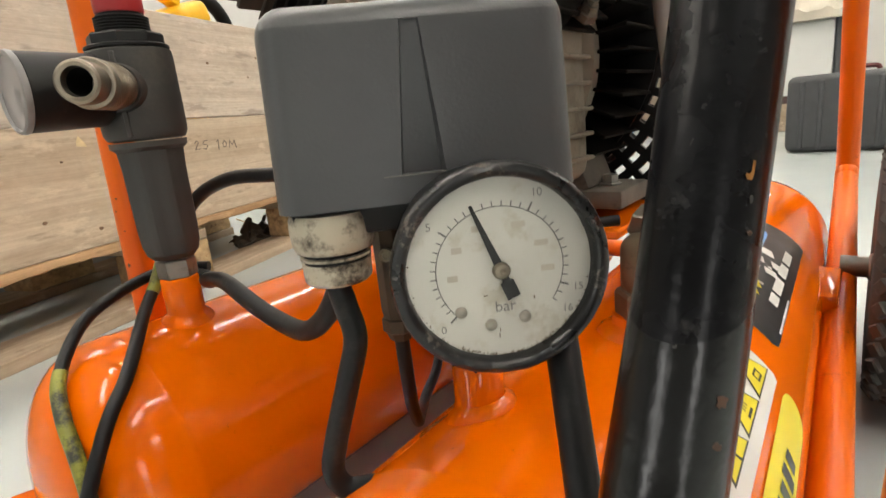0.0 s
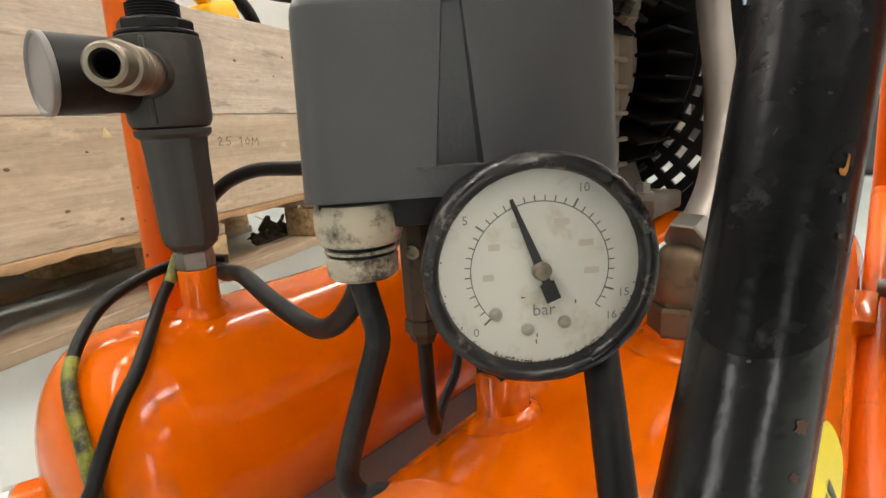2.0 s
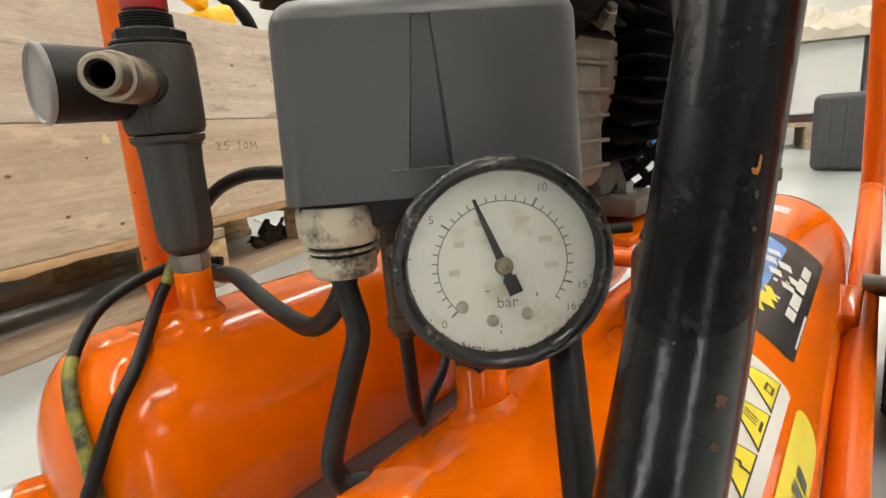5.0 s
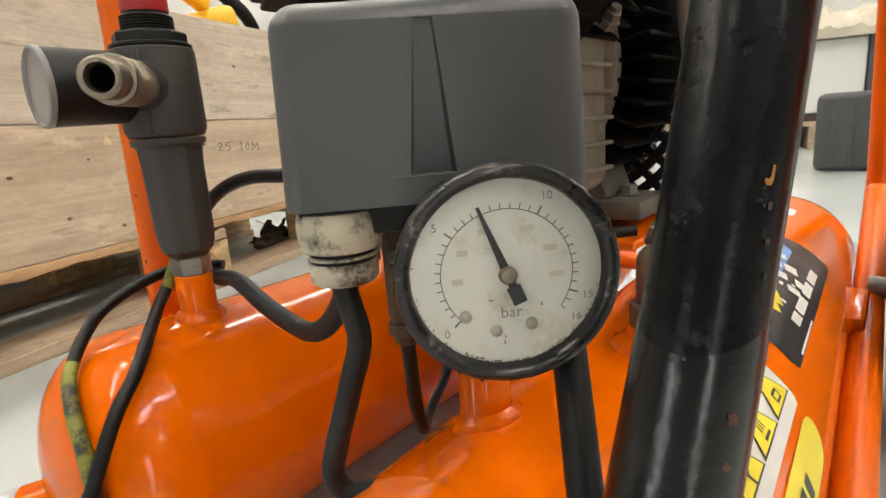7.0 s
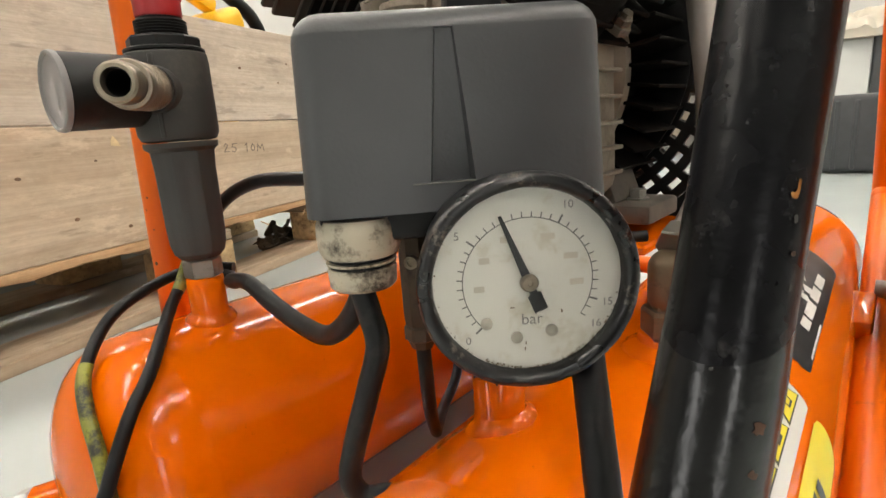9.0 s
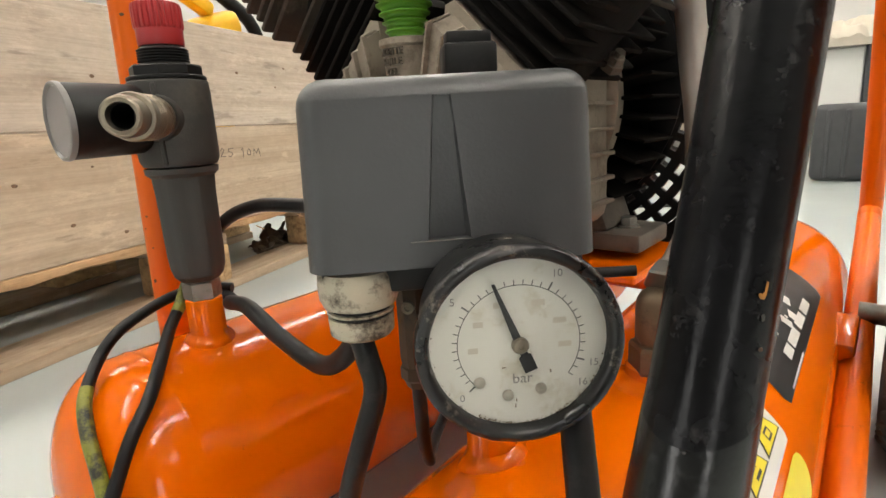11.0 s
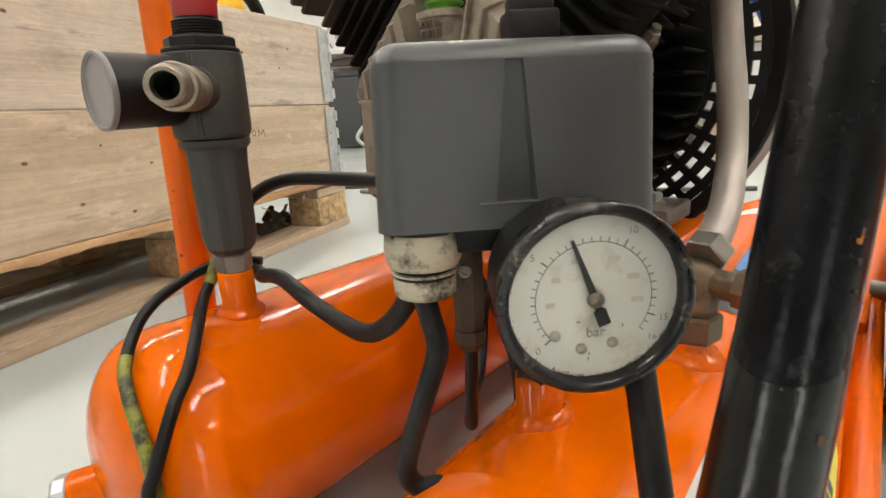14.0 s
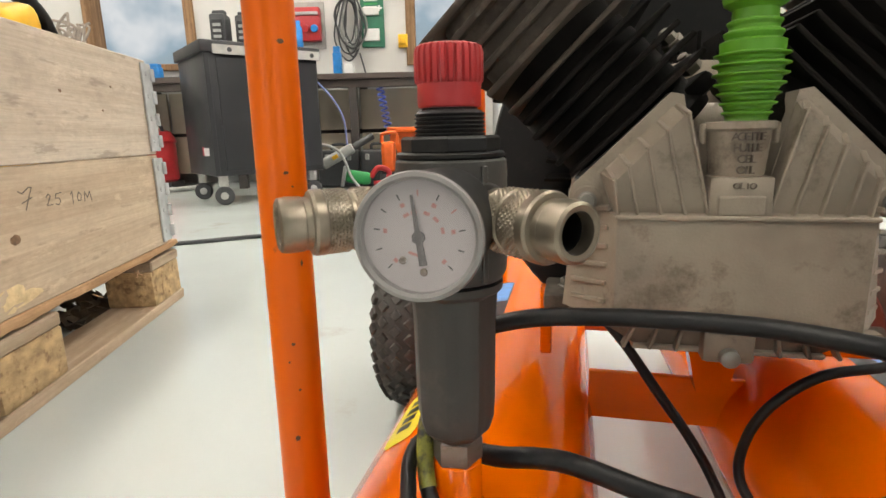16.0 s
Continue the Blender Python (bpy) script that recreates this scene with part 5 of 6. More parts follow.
# cylinders, each fin a part
for s in (-1, 1):
    tilt = at(CX, 0.345, 0.322, 0, s * 45, 0)
    cyl = part("cylinder", lathe([(0.047, 0.055), (0.050, 0.062), (0.046, 0.068), (0.046, 0.150), (0.050, 0.155)], tilt, 36), M_FINS, COMP, "black finned cast iron cylinder")
    part("cylinder_foot", rbox((0.100, 0.078, 0.012), tilt @ at(-s * 0.004, 0.010, 0.066), 0.004, 2), M_FINS, cyl)
    for k in range(6):
        w = 0.101 + 0.004 * (k % 2)
        part("cooling_fin", rbox((w, 0.112, 0.0035), tilt @ at(-s * (0.0045 + 0.0006 * k), 0.003, 0.082 + 0.0108 * k), 0.0012, 2), M_FINS if k < 5 else M_HEAD, cyl)
    hd = part("cylinder_head", rbox((0.094, 0.112, 0.052), tilt @ at(-s * 0.008, 0, 0.176), 0.006, 3), M_HEAD, COMP, "dusty black cast cylinder head with stepped ribs")
    for k in range(5):  # thick ribs across the head, stepped at their ends
        w = (0.108, 0.117, 0.110, 0.120, 0.111)[k]
        b = rbox((w, 0.124 + 0.004 * (k % 2), 0.0046), tilt @ at(-s * (0.008 + 0.003 * (k % 2)), 0.0, 0.152 + 0.0125 * k), 0.0016, 2)
        part("head_rib", b, M_HEAD, hd)
    part("end_blade", rbox((0.126, 0.030, 0.0035), tilt @ at(-s * 0.008, -0.030, 0.2085), 0.001, 1), M_HEAD, hd)
    for x, y, z in (((-0.1813, 0.358, 0.4226), (-0.1681, 0.3671, 0.4084)) if s < 0 else ((-0.0608, 0.3678, 0.3505),)):
        d = Vector((s, -0.6, 1)).normalized()
        k = part("cylinder_nut", lathe([(0.0085, -0.004), (0.0085, 0.002), (0.0062, 0.0022), (0.0062, 0.008), (0.0042, 0.0085), (0.0042, 0.012)], axis_to((x, y, z), Vector((x, y, z)) + d) @ Matrix.Scale(0.8, 4), 6), M_NUT, COMP, "dull steel hexagon nut", 20)
        k.matrix_local = Matrix.Translation(-ORIGIN[COMP.name])
# motor and fan guard
b = lathe([(0.055, 0.408), (0.074, 0.412), (0.074, 0.560), (0.060, 0.575)], at(CX, 0, 0.335) @ pose(0, 0, 0, -90, 0, 0), 48)
MOTOR = part("motor", b, M_FINS, COMP, "black finned electric motor")
for k in range(44):
    a = 360 / 44 * k
    part("motor_fin", rbox((0.0026, 0.110, 0.040), at(CX, 0.462, 0.335, 0, a, 0) @ at(0, 0, 0.092), 0.0008, 1), M_FINS, MOTOR)
for s in (-1, 1):
    b = rbox((0.045, 0.060, 0.014), at(CX + s * 0.088, 0.425, 0.231), 0.003, 2)
    rbox((0.016, 0.050, 0.030), at(CX + s * 0.072, 0.425, 0.250, 0, s * -20, 0), 0.003, 2, b)
    part("motor_foot", b, M_FOOT, MOTOR, "grimy grey motor foot")
    part("foot_bolt", lathe([(0.0090, 0), (0.0090, 0.0015), (0.0062, 0.0018), (0.0062, 0.0075), (0.0055, 0.0082)], at(CX + s * 0.091, 0.424, 0.238), 6), M_STEEL, MOTOR, "steel foot bolt with a washer", 20)
GZ, GY = 0.345, 0.470
gm = at(CX + 0.002, GY, GZ) @ pose(0, 0, 0, -90, 0, 0)
M_SHROUD = mat("taupe_shroud", (0.26, 0.235, 0.21), 0.55, metal=0.2, vary=0.1, scale=20, dirt=(0.12, 0.1, 0.08), dirt_amount=0.2)
SHROUD = part("fan_shroud", lathe([(0.164, 0.0), (0.1665, 0.001), (0.1665, 0.055), (0.1640, 0.056), (0.1640, 0.0)], gm, 72, cap=False), M_SHROUD, COMP, "taupe metal fan shroud")
part("guard_rim", lathe([(0.153, -0.002), (0.1640, -0.004), (0.1660, -0.001), (0.1640, 0.004), (0.153, 0.003), (0.153, -0.002)], gm, 72, cap=False), M_DARK, SHROUD, "black plastic guard rim")
for i in range(7):
    r = 0.070 + 0.0125 * i
    part("guard_ring", lathe([(r, -0.001), (r + 0.0074, -0.001), (r + 0.0074, 0.003), (r, 0.003), (r, -0.001)], gm, 64, cap=False), M_DARK, SHROUD)
for k in range(52):
    a = 2 * math.pi * k / 52
    p = Vector((CX + 0.002 + 0.114 * math.cos(a), GY + 0.001, GZ + 0.114 * math.sin(a)))
    part("guard_spoke", rbox((0.086, 0.004, 0.0066), Matrix.Translation(p) @ pose(0, 0, 0, 0, -math.degrees(a), 0), 0.0004, 1), M_DARK, SHROUD)
# black sheets added over half the guard and its middle to darken the openings
half = [(CX + 0.162 * math.cos(a), GZ + 0.162 * math.sin(a)) for a in (math.pi * (0.36 + 1.13 * k / 30) for k in range(31))]
part("guard_baffle", prism(half, GY - 0.006, GY - 0.003), M_DARK, SHROUD, "added black sheet that keeps half of the fan guard dark")
part("guard_hub", lathe([(0.112, -0.0055), (0.112, -0.0035), (0.05, 0.010)], gm, 48), M_DARK, SHROUD, "added black disc that keeps the middle of the fan guard dark")
# discharge pipe and tank tee
group_at(shift=(-0.012, 0.0, 0.003))
part("discharge_pipe", tube([(0.004, 0.310, 0.233), (0.005, 0.325, 0.2395), (0.004, 0.350, 0.252), (0.000, 0.375, 0.267), (-0.003, 0.388, 0.285), (-0.007, 0.396, 0.315), (-0.013, 0.400, 0.350), (-0.023, 0.406, 0.42), (-0.034, 0.412, 0.50)], 0.0085, 20, 8), M_ALU, COMP, "dull aluminium discharge pipe")
TX, TYY = 0.002, 0.308
b = lathe([(0.0130, 0.188), (0.0140, 0.190), (0.0140, 0.201), (0.0130, 0.203), (0.0110, 0.2032), (0.0105, 0.218), (0.0090, 0.222)], at(TX, TYY, 0, 0, 0, 15), 6)
TEE = part("tank_tee", b, M_BRASS, COMP, "tarnished brass check valve tee", 20)
part("tee_body", rbox((0.022, 0.022, 0.032), at(TX, TYY, 0.216, 0, 0, 20), 0.009, 5), M_BRASS, TEE)
part("compression_nut", lathe([(0.0110, 0), (0.0118, 0.001), (0.0118, 0.010), (0.0105, 0.012)], axis_to((0.003, 0.305, 0.230), (0.007, 0.322, 0.2385)) @ at(0, 0, 0.004), 6), M_STEEL, TEE, "", 20)
b = rod((TX, TYY, 0.222), (TX + 0.031, TYY - 0.004, 0.218), 0.0075, 24, 0.001)
lathe([(0.0098, 0), (0.0102, 0.001), (0.0102, 0.007), (0.0098, 0.008)], axis_to((TX + 0.019, TYY - 0.002, 0.220), (TX + 0.04, TYY - 0.004, 0.218)), 6, b)
lathe([(0.0095, -0.016), (0.0100, -0.006), (0.0090, 0.004), (0.0060, 0.008), (0.002, 0.0095)], at(TX + 0.032, TYY - 0.004, 0.218), 24, b)
part("outlet_elbow", b, M_BRASS, TEE, "", 30)
# blue air hose on the near tank's rear socket
HX = -0.029
stub(HX, 0.80, 0.011, 0.197, TANK_R, 0.005)
part("hose_union", lathe([(0.011, 0.199), (0.0125, 0.201), (0.0125, 0.214), (0.0100, 0.216), (0.0100, 0.224), (0.0085, 0.226)], at(HX, 0.80, 0), 6), M_BRASS, COMP, "brass hose union", 20)
M_BLUE_HOSE = mat("blue_hose", (0.01, 0.10, 0.55), 0.4)
part("blue_hose", tube([(HX, 0.80, 0.222), (HX - 0.004, 0.80, 0.30), (HX - 0.03, 0.77, 0.40), (HX - 0.07, 0.70, 0.46)], 0.0065, 14), M_BLUE_HOSE, COMP, "blue plastic air hose")

# cables
group_at()
C_R = 0.0052
E_LINE = [(-0.296, 0.236, 0.210), (-0.312, 0.222, 0.2115), (-0.3135, 0.203, 0.211), (-0.3075, 0.180, 0.2075), (-0.301, 0.158, 0.2005), (-0.298, 0.1435, 0.188), (-0.284, 0.1285, 0.1715), (-0.2665, 0.122, 0.1565), (-0.252, 0.1195, 0.141), (-0.2435, 0.118, 0.124), (-0.240, 0.117, 0.108), (-0.236, 0.114, 0.06), (-0.235, 0.110, 0.005)]
EARTH = part("black_cable", tube(E_LINE, 0.0038, 14), M_BLACK, COMP, "dirty black flex with a bare green and yellow stretch")
part("earth_core", tube(spline(E_LINE, 8)[46:87], 0.0041, 14, 2), M_EARTH, EARTH, "worn green and yellow core")
F_LINE = [(-0.304, 0.234, 0.236), (-0.3075, 0.214, 0.2255), (-0.3045, 0.200, 0.205), (-0.295, 0.187, 0.1935), (-0.2705, 0.168, 0.1815), (-0.2485, 0.1507, 0.171), (-0.2405, 0.1365, 0.158), (-0.236, 0.1255, 0.142), (-0.2345, 0.1165, 0.1245), (-0.235, 0.111, 0.110), (-0.228, 0.105, 0.06), (-0.225, 0.100, 0.005)]
FLEX = part("black_cable", tube(F_LINE, 0.0040, 14), M_BLACK, COMP, "black rubber flex with a bare yellow patch")
part("earth_core", tube(spline(F_LINE, 8)[2:19], 0.0043, 14, 2), M_EARTH, FLEX, "worn green and yellow core")
part("black_cable", tube([(-0.318, 0.222, 0.205), (-0.304, 0.230, 0.206), (-0.285, 0.230, 0.202), (-0.270, 0.220, 0.2075), (-0.240, 0.2155, 0.2115), (-0.200, 0.2094, 0.2038), (-0.163, 0.204, 0.1996), (-0.141, 0.2008, 0.2017), (-0.122, 0.198, 0.2130), (-0.106, 0.1952, 0.230), (-0.101, 0.1950, 0.246)], C_R, 14), M_BLACK, COMP, "black rubber flex sagging to the switch")
part("black_cable", tube([(-0.068, 0.164, 0.250), (-0.0655, 0.1645, 0.240), (-0.0633, 0.1650, 0.2272), (-0.067, 0.1615, 0.210), (-0.0725, 0.157, 0.188), (-0.0747, 0.1552, 0.1745), (-0.0712, 0.158, 0.1668), (-0.064, 0.1645, 0.1665), (-0.055, 0.172, 0.160), (-0.045, 0.182, 0.145)], 0.0043, 14), M_BLACK, COMP, "black rubber flex from the cream gland")
part("black_cable", tube([(-0.312, 0.236, 0.250), (-0.302, 0.240, 0.259), (-0.284, 0.243, 0.2675), (-0.257, 0.246, 0.2735), (-0.223, 0.250, 0.2745), (-0.190, 0.248, 0.2755), (-0.150, 0.237, 0.2775), (-0.115, 0.218, 0.278), (-0.085, 0.198, 0.278)], 0.0048, 14), M_BLACK, COMP, "black rubber flex running behind the regulator to the switch")
part("black_cable", tube([(-0.030, 0.232, 0.278), (-0.014, 0.212, 0.263), (-0.005, 0.2004, 0.250), (0.005, 0.187, 0.225), (0.0149, 0.1737, 0.200), (0.0235, 0.162, 0.180), (0.031, 0.150, 0.170), (0.041, 0.134, 0.160), (0.053, 0.115, 0.138), (0.061, 0.10, 0.09), (0.062, 0.09, 0.006)], C_R, 14), M_BLACK, COMP, "black rubber flex under the gauge")
part("unloader_tube", tube([(-0.0705, 0.195, 0.216), (-0.072, 0.197, 0.200), (-0.078, 0.204, 0.178), (-0.089, 0.218, 0.157), (-0.1024, 0.2335, 0.1458), (-0.117, 0.255, 0.142), (-0.130, 0.283, 0.146), (-0.138, 0.298, 0.160), (-0.136, 0.299, 0.185), (-0.124, 0.299, 0.209), (-0.100, 0.301, 0.228), (-0.068, 0.306, 0.234), (-0.03, 0.33, 0.236)], 0.0030, 12), M_DARK, COMP, "thin black unloader tube looping below the pump")
part("thin_cable", tube([(-0.215, 0.36, 0.235), (-0.199, 0.352, 0.217), (-0.178, 0.350, 0.186), (-0.153, 0.345, 0.150), (-0.135, 0.335, 0.115), (-0.12, 0.31, 0.07), (-0.115, 0.28, 0.02)], 0.0036, 12), M_BLACK, COMP, "black flex hanging below the pump")


# wheels
def wheel(x, s):
    c = at(x, 0.66, 0.1235) @ pose(0, 0, 0, 0, 90, 0)
    b = lathe([(0.062, -0.034), (0.080, -0.038), (0.105, -0.037), (0.119, -0.026), (0.1235, -0.010), (0.1235, 0.010), (0.119, 0.026), (0.105, 0.037), (0.080, 0.038), (0.062, 0.034)], c, 60, cap=False)
    w = part("wheel", b, M_TYRE, COMP, "pneumatic wheel with a diamond-tread tyre and red rim", 50)
    for i in range(40):
        for j in range(5):
            a = 2 * math.pi * (i + 0.5 * (j % 2)) / 40
            u = (-0.031, -0.0165, 0.0, 0.0165, 0.031)[j]
            r = (0.1150, 0.1215, 0.1238, 0.1215, 0.1150)[j]
            roll = (50, 22, 0, -22, -50)[j]
            m = c @ pose(0, 0, 0, 0, 0, math.degrees(a)) @ at(r, 0, u, 0, roll, 0) @ pose(0, 0, 0, 45, 0, 0)
            k = new("tread_block", TREAD)
            k.parent, k.matrix_local = w, m
    part("rim", lathe([(0.012, -0.010), (0.040, -0.012), (0.050, -0.026), (0.060, -0.034), (0.064, -0.036), (0.064, -0.030), (0.052, -0.014), (0.052, 0.014), (0.064, 0.030), (0.064, 0.036), (0.060, 0.034), (0.050, 0.026), (0.040, 0.012), (0.012, 0.010)], c, 40), M_RIM, w, "dull red steel rim")
    part("hub", rod((x - 0.04, 0.66, 0.1235), (x + 0.04, 0.66, 0.1235), 0.013, 20, 0.002), M_STEEL, w)
    return w


M_TYRE = mat("grey_black_tyre", (0.050, 0.047, 0.043), 0.7, vary=0.25, scale=30, dirt=(0.10, 0.09, 0.08), dirt_amount=0.3, dirt_scale=25)
M_RIM = mat("dull_red_rim", (0.16, 0.035, 0.025), 0.5, vary=0.15)
TREAD = bpy.data.meshes.new("tread_block")
block = rbox((0.006, 0.0115, 0.0115), None, 0.0012, 1)
block.to_mesh(TREAD)
block.free()
TREAD.materials.append(M_TYRE)
wheel(-0.434, -1)
wheel(0.121, 1)
part("axle", rod((0.060, 0.66, 0.1235), (0.10, 0.66, 0.1235), 0.010, 16), M_STEEL, COMP)
part("axle", rod((-0.42, 0.66, 0.1235), (0.03, 0.66, 0.1235), 0.010, 16), M_ORANGE_TUBE, COMP, "orange painted axle tube")
for x in (XL, XR):
    part("rubber_foot", lathe([(0.018, 0.0), (0.020, 0.002), (0.016, 0.014), (0.016, 0.018)], at(x, 0.19, 0), 24), M_BLACK, COMP)

# ---- windows of the far wall ----
M_FRAME = wood("window_oak", (0.34, 0.20, 0.10), (0.20, 0.11, 0.05), "z", 0.05)
M_OUT = bpy.data.materials.new("outdoors")
M_OUT.use_nodes = True
n, l = M_OUT.node_tree.nodes, M_OUT.node_tree.links
tc, sep, ramp, em, nz, mixn = n.new("ShaderNodeTexCoord"), n.new("ShaderNodeSeparateXYZ"), n.new("ShaderNodeValToRGB"), n.new("ShaderNodeEmission"), n.new("ShaderNodeTexNoise"), n.new("ShaderNodeMath")
nz.inputs["Scale"].default_value, nz.inputs["Detail"].default_value = 1.2, 5
l.new(tc.outputs["Object"], sep.inputs[0])
l.new(tc.outputs["Object"], nz.inputs["Vector"])
mixn.operation = "MULTIPLY_ADD"
mixn.inputs[1].default_value = 2.4
l.new(nz.outputs["Fac"], mixn.inputs[0])
l.new(sep.outputs[2], mixn.inputs[2])
mr = n.new("ShaderNodeMapRange")
mr.inputs["From Min"].default_value, mr.inputs["From Max"].default_value = 1.9, 4.6
l.new(mixn.outputs[0], mr.inputs["Value"])
els = ramp.color_ramp.elements
els[0].position, els[0].color = 0.0, (0.32, 0.36, 0.28, 1)
els[1].position, els[1].color = 1.0, (0.85, 0.95, 1.0, 1)
for pos, col in ((0.22, (0.42, 0.50, 0.52, 1)), (0.40, (0.45, 0.58, 0.68, 1)), (0.58, (0.95, 0.98, 1.0, 1))):
    e = els.new(pos)
    e.color = col
l.new(mr.outputs[0], ramp.inputs[0])
l.new(ramp.outputs[0], em.inputs[0])
em.inputs[1].default_value = 0.75
l.new(em.outputs[0], n["Material Output"].inputs[0])
b = B()
b.faces.new([b.verts.new(v) for v in ((-7, 8.0, 0.0), (4, 8.0, 0.0), (4, 8.0, 4.5), (-7, 8.0, 4.5))])
tagged(part("backdrop", b, M_OUT, None, "blurred pale hills and bright sky outside the windows"), category="backdrop", kind="structure")
M_PANE = glass("window_pane", 0.05)
for k, (x0, x1) in enumerate(WIN):
    w = thing("window_%d" % (k + 1), ((x0 + x1) / 2, 5.6, W_LO), 0, "timber-framed workshop window with a clear pane", "window", kind="structure")
    for nm, size, c in (("window_frame", (0.09, 0.18, W_HI - W_LO), (x0 + 0.045, 5.58, (W_LO + W_HI) / 2)), ("window_frame", (0.09, 0.18, W_HI - W_LO), (x1 - 0.045, 5.58, (W_LO + W_HI) / 2)), ("window_frame", (x1 - x0 - 0.18, 0.18, 0.08), ((x0 + x1) / 2, 5.58, W_HI - 0.04)), ("window_sill", (x1 - x0 - 0.18, 0.20, 0.06), ((x0 + x1) / 2, 5.57, W_LO + 0.03))):
        part(nm, rbox(size, at(*c), 0.006, 1), M_FRAME, w)
    b = B()
    b.faces.new([b.verts.new(v) for v in ((x0 + 0.09, 5.6, W_LO + 0.06), (x1 - 0.09, 5.6, W_LO + 0.06), (x1 - 0.09, 5.6, W_HI - 0.08), (x0 + 0.09, 5.6, W_HI - 0.08))])
    g = part("pane", b, M_PANE, w)
    g.visible_shadow = False

# ---- workbench along the far wall ----
M_BENCHTOP = mat("dark_stained_bench_top", (0.075, 0.055, 0.045), 0.5, vary=0.15, scale=8)
M_BENCHLEG = mat("dark_steel_leg", (0.06, 0.05, 0.045), 0.5)
M_PANEL = mat("beige_panel", (0.50, 0.43, 0.33), 0.6, vary=0.06, scale=3)
bench = thing("workbench", (-2.0, 5.0, 0), 0, "long dark-topped workbench with beige back panels against the wall", "workbench")
part("bench_top", rbox((5.5, 0.85, 0.045), at(-2.65, 5.05, 0.90), 0.004, 1), M_BENCHTOP, bench)
part("front_rail", rbox((5.5, 0.03, 0.06), at(-2.65, 4.68, 0.845), 0.002, 1), M_BENCHTOP, bench)
for x in (-5.0, -3.9, -2.9, -1.9, -0.92, 0.02):
    for y in (4.70, 5.40):
        part("leg", rbox((0.07, 0.06, 0.87), at(x, y, 0.437), 0.004, 1), M_BENCHLEG, bench)
for k in range(6):
    part("back_panel", rbox((0.86, 0.02, 0.36), at(-4.9 + 0.88 * k, 5.2, 0.66), 0.004, 1), M_PANEL, bench)
    part("back_panel", rbox((0.86, 0.02, 0.34), at(-4.9 + 0.88 * k, 5.2, 0.28), 0.004, 1), M_PANEL, bench)
part("lower_rail", rbox((5.4, 0.03, 0.05), at(-2.65, 5.40, 0.465), 0.003, 1), M_BENCHLEG, bench)

M_BLUE = mat("blue_plastic", (0.02, 0.22, 0.60), 0.4)
M_REDPAINT = mat("red_paint", (0.45, 0.025, 0.03), 0.4, vary=0.1)
M_GREENP = mat("green_paint", (0.03, 0.30, 0.08), 0.4, vary=0.1)
M_GREENBOARD = mat("green_board", (0.025, 0.16, 0.09), 0.4, vary=0.06)
M_ORANGEP = mat("orange_plastic", (0.75, 0.12, 0.01), 0.4, vary=0.08)
M_YELLOWP = mat("yellow_plastic", (0.80, 0.45, 0.01), 0.4, vary=0.08)
M_GREYP = mat("light_grey_plastic", (0.35, 0.36, 0.34), 0.5, vary=0.1)
M_DGREY = mat("dark_grey_plastic", (0.045, 0.047, 0.05), 0.5, vary=0.12)
M_PAPER = mat("white_paper", (0.68, 0.68, 0.66), 0.7, vary=0.04)
M_STEELRAIL = mat("pale_steel_rail", (0.45, 0.44, 0.42), 0.4, metal=0.5)


def single(name, bm, material, label, category, group=""):
    return tagged(part(name, bm, material, None, label), category=category, group=group)


# small goods on the bench
for x, y, s, mt, nm in ((-2.80, 4.85, (0.10, 0.08, 0.14), M_BLUE, "blue plastic tub on the workbench"), (-2.62, 4.88, (0.09, 0.08, 0.14), M_BLUE, "blue plastic tub on the workbench"), (-3.05, 4.95, (0.18, 0.12, 0.09), M_PAPER, "white paper carton on the workbench"), (-1.06, 4.85, (0.07, 0.07, 0.24), M_BLUE, "blue spray tin on the workbench"), (-0.98, 4.9, (0.10, 0.10, 0.12), M_PAPER, "white carton on the workbench"), (-3.3, 4.9, (0.22, 0.16, 0.10), M_PAPER, "white paper carton on the workbench")):
    b = rbox((s[0], s[1], s[2] * 0.8), at(x, y, 0.9225 + s[2] * 0.4), 0.008, 2)
    rbox((s[0] * 0.8, s[1] * 0.8, s[2] * 0.2), at(x, y, 0.9225 + s[2] * 0.9), 0.004, 1, b)
    single("bench_tub" if mt is M_BLUE else "carton", b, mt, nm, "tub" if mt is M_BLUE else "carton")
b = rbox((0.5, 0.10, 0.03), at(-2.55, 5.1, 0.938), 0.006, 2)
rod((-2.75, 5.05, 0.96), (-2.35, 5.12, 0.965), 0.015, 12, 0.002, b)
single("hand_tool", b, M_DGREY, "long dark hand tool lying on the workbench", "hand tool")
rnd = random.Random(3)
b = B()
for k in range(14):
    x, z = -3.36 + rnd.uniform(-0.08, 0.08), 0.925
    tube([(x, 4.95, z + 0.0), (x + rnd.uniform(-0.1, 0.1), 4.95, z + 0.25), (x + rnd.uniform(-0.16, 0.16), 4.95, z + 0.45), (x + rnd.uniform(-0.16, 0.16), 4.97, z + rnd.uniform(0.25, 0.62))], 0.011, 6, 5, b)
tagged(single("rope_bundle", b, mat("pale_rope", (0.32, 0.27, 0.23), 0.8, vary=0.2), "untidy bundle of pale cords on the workbench", "cords"), kind="stuff")
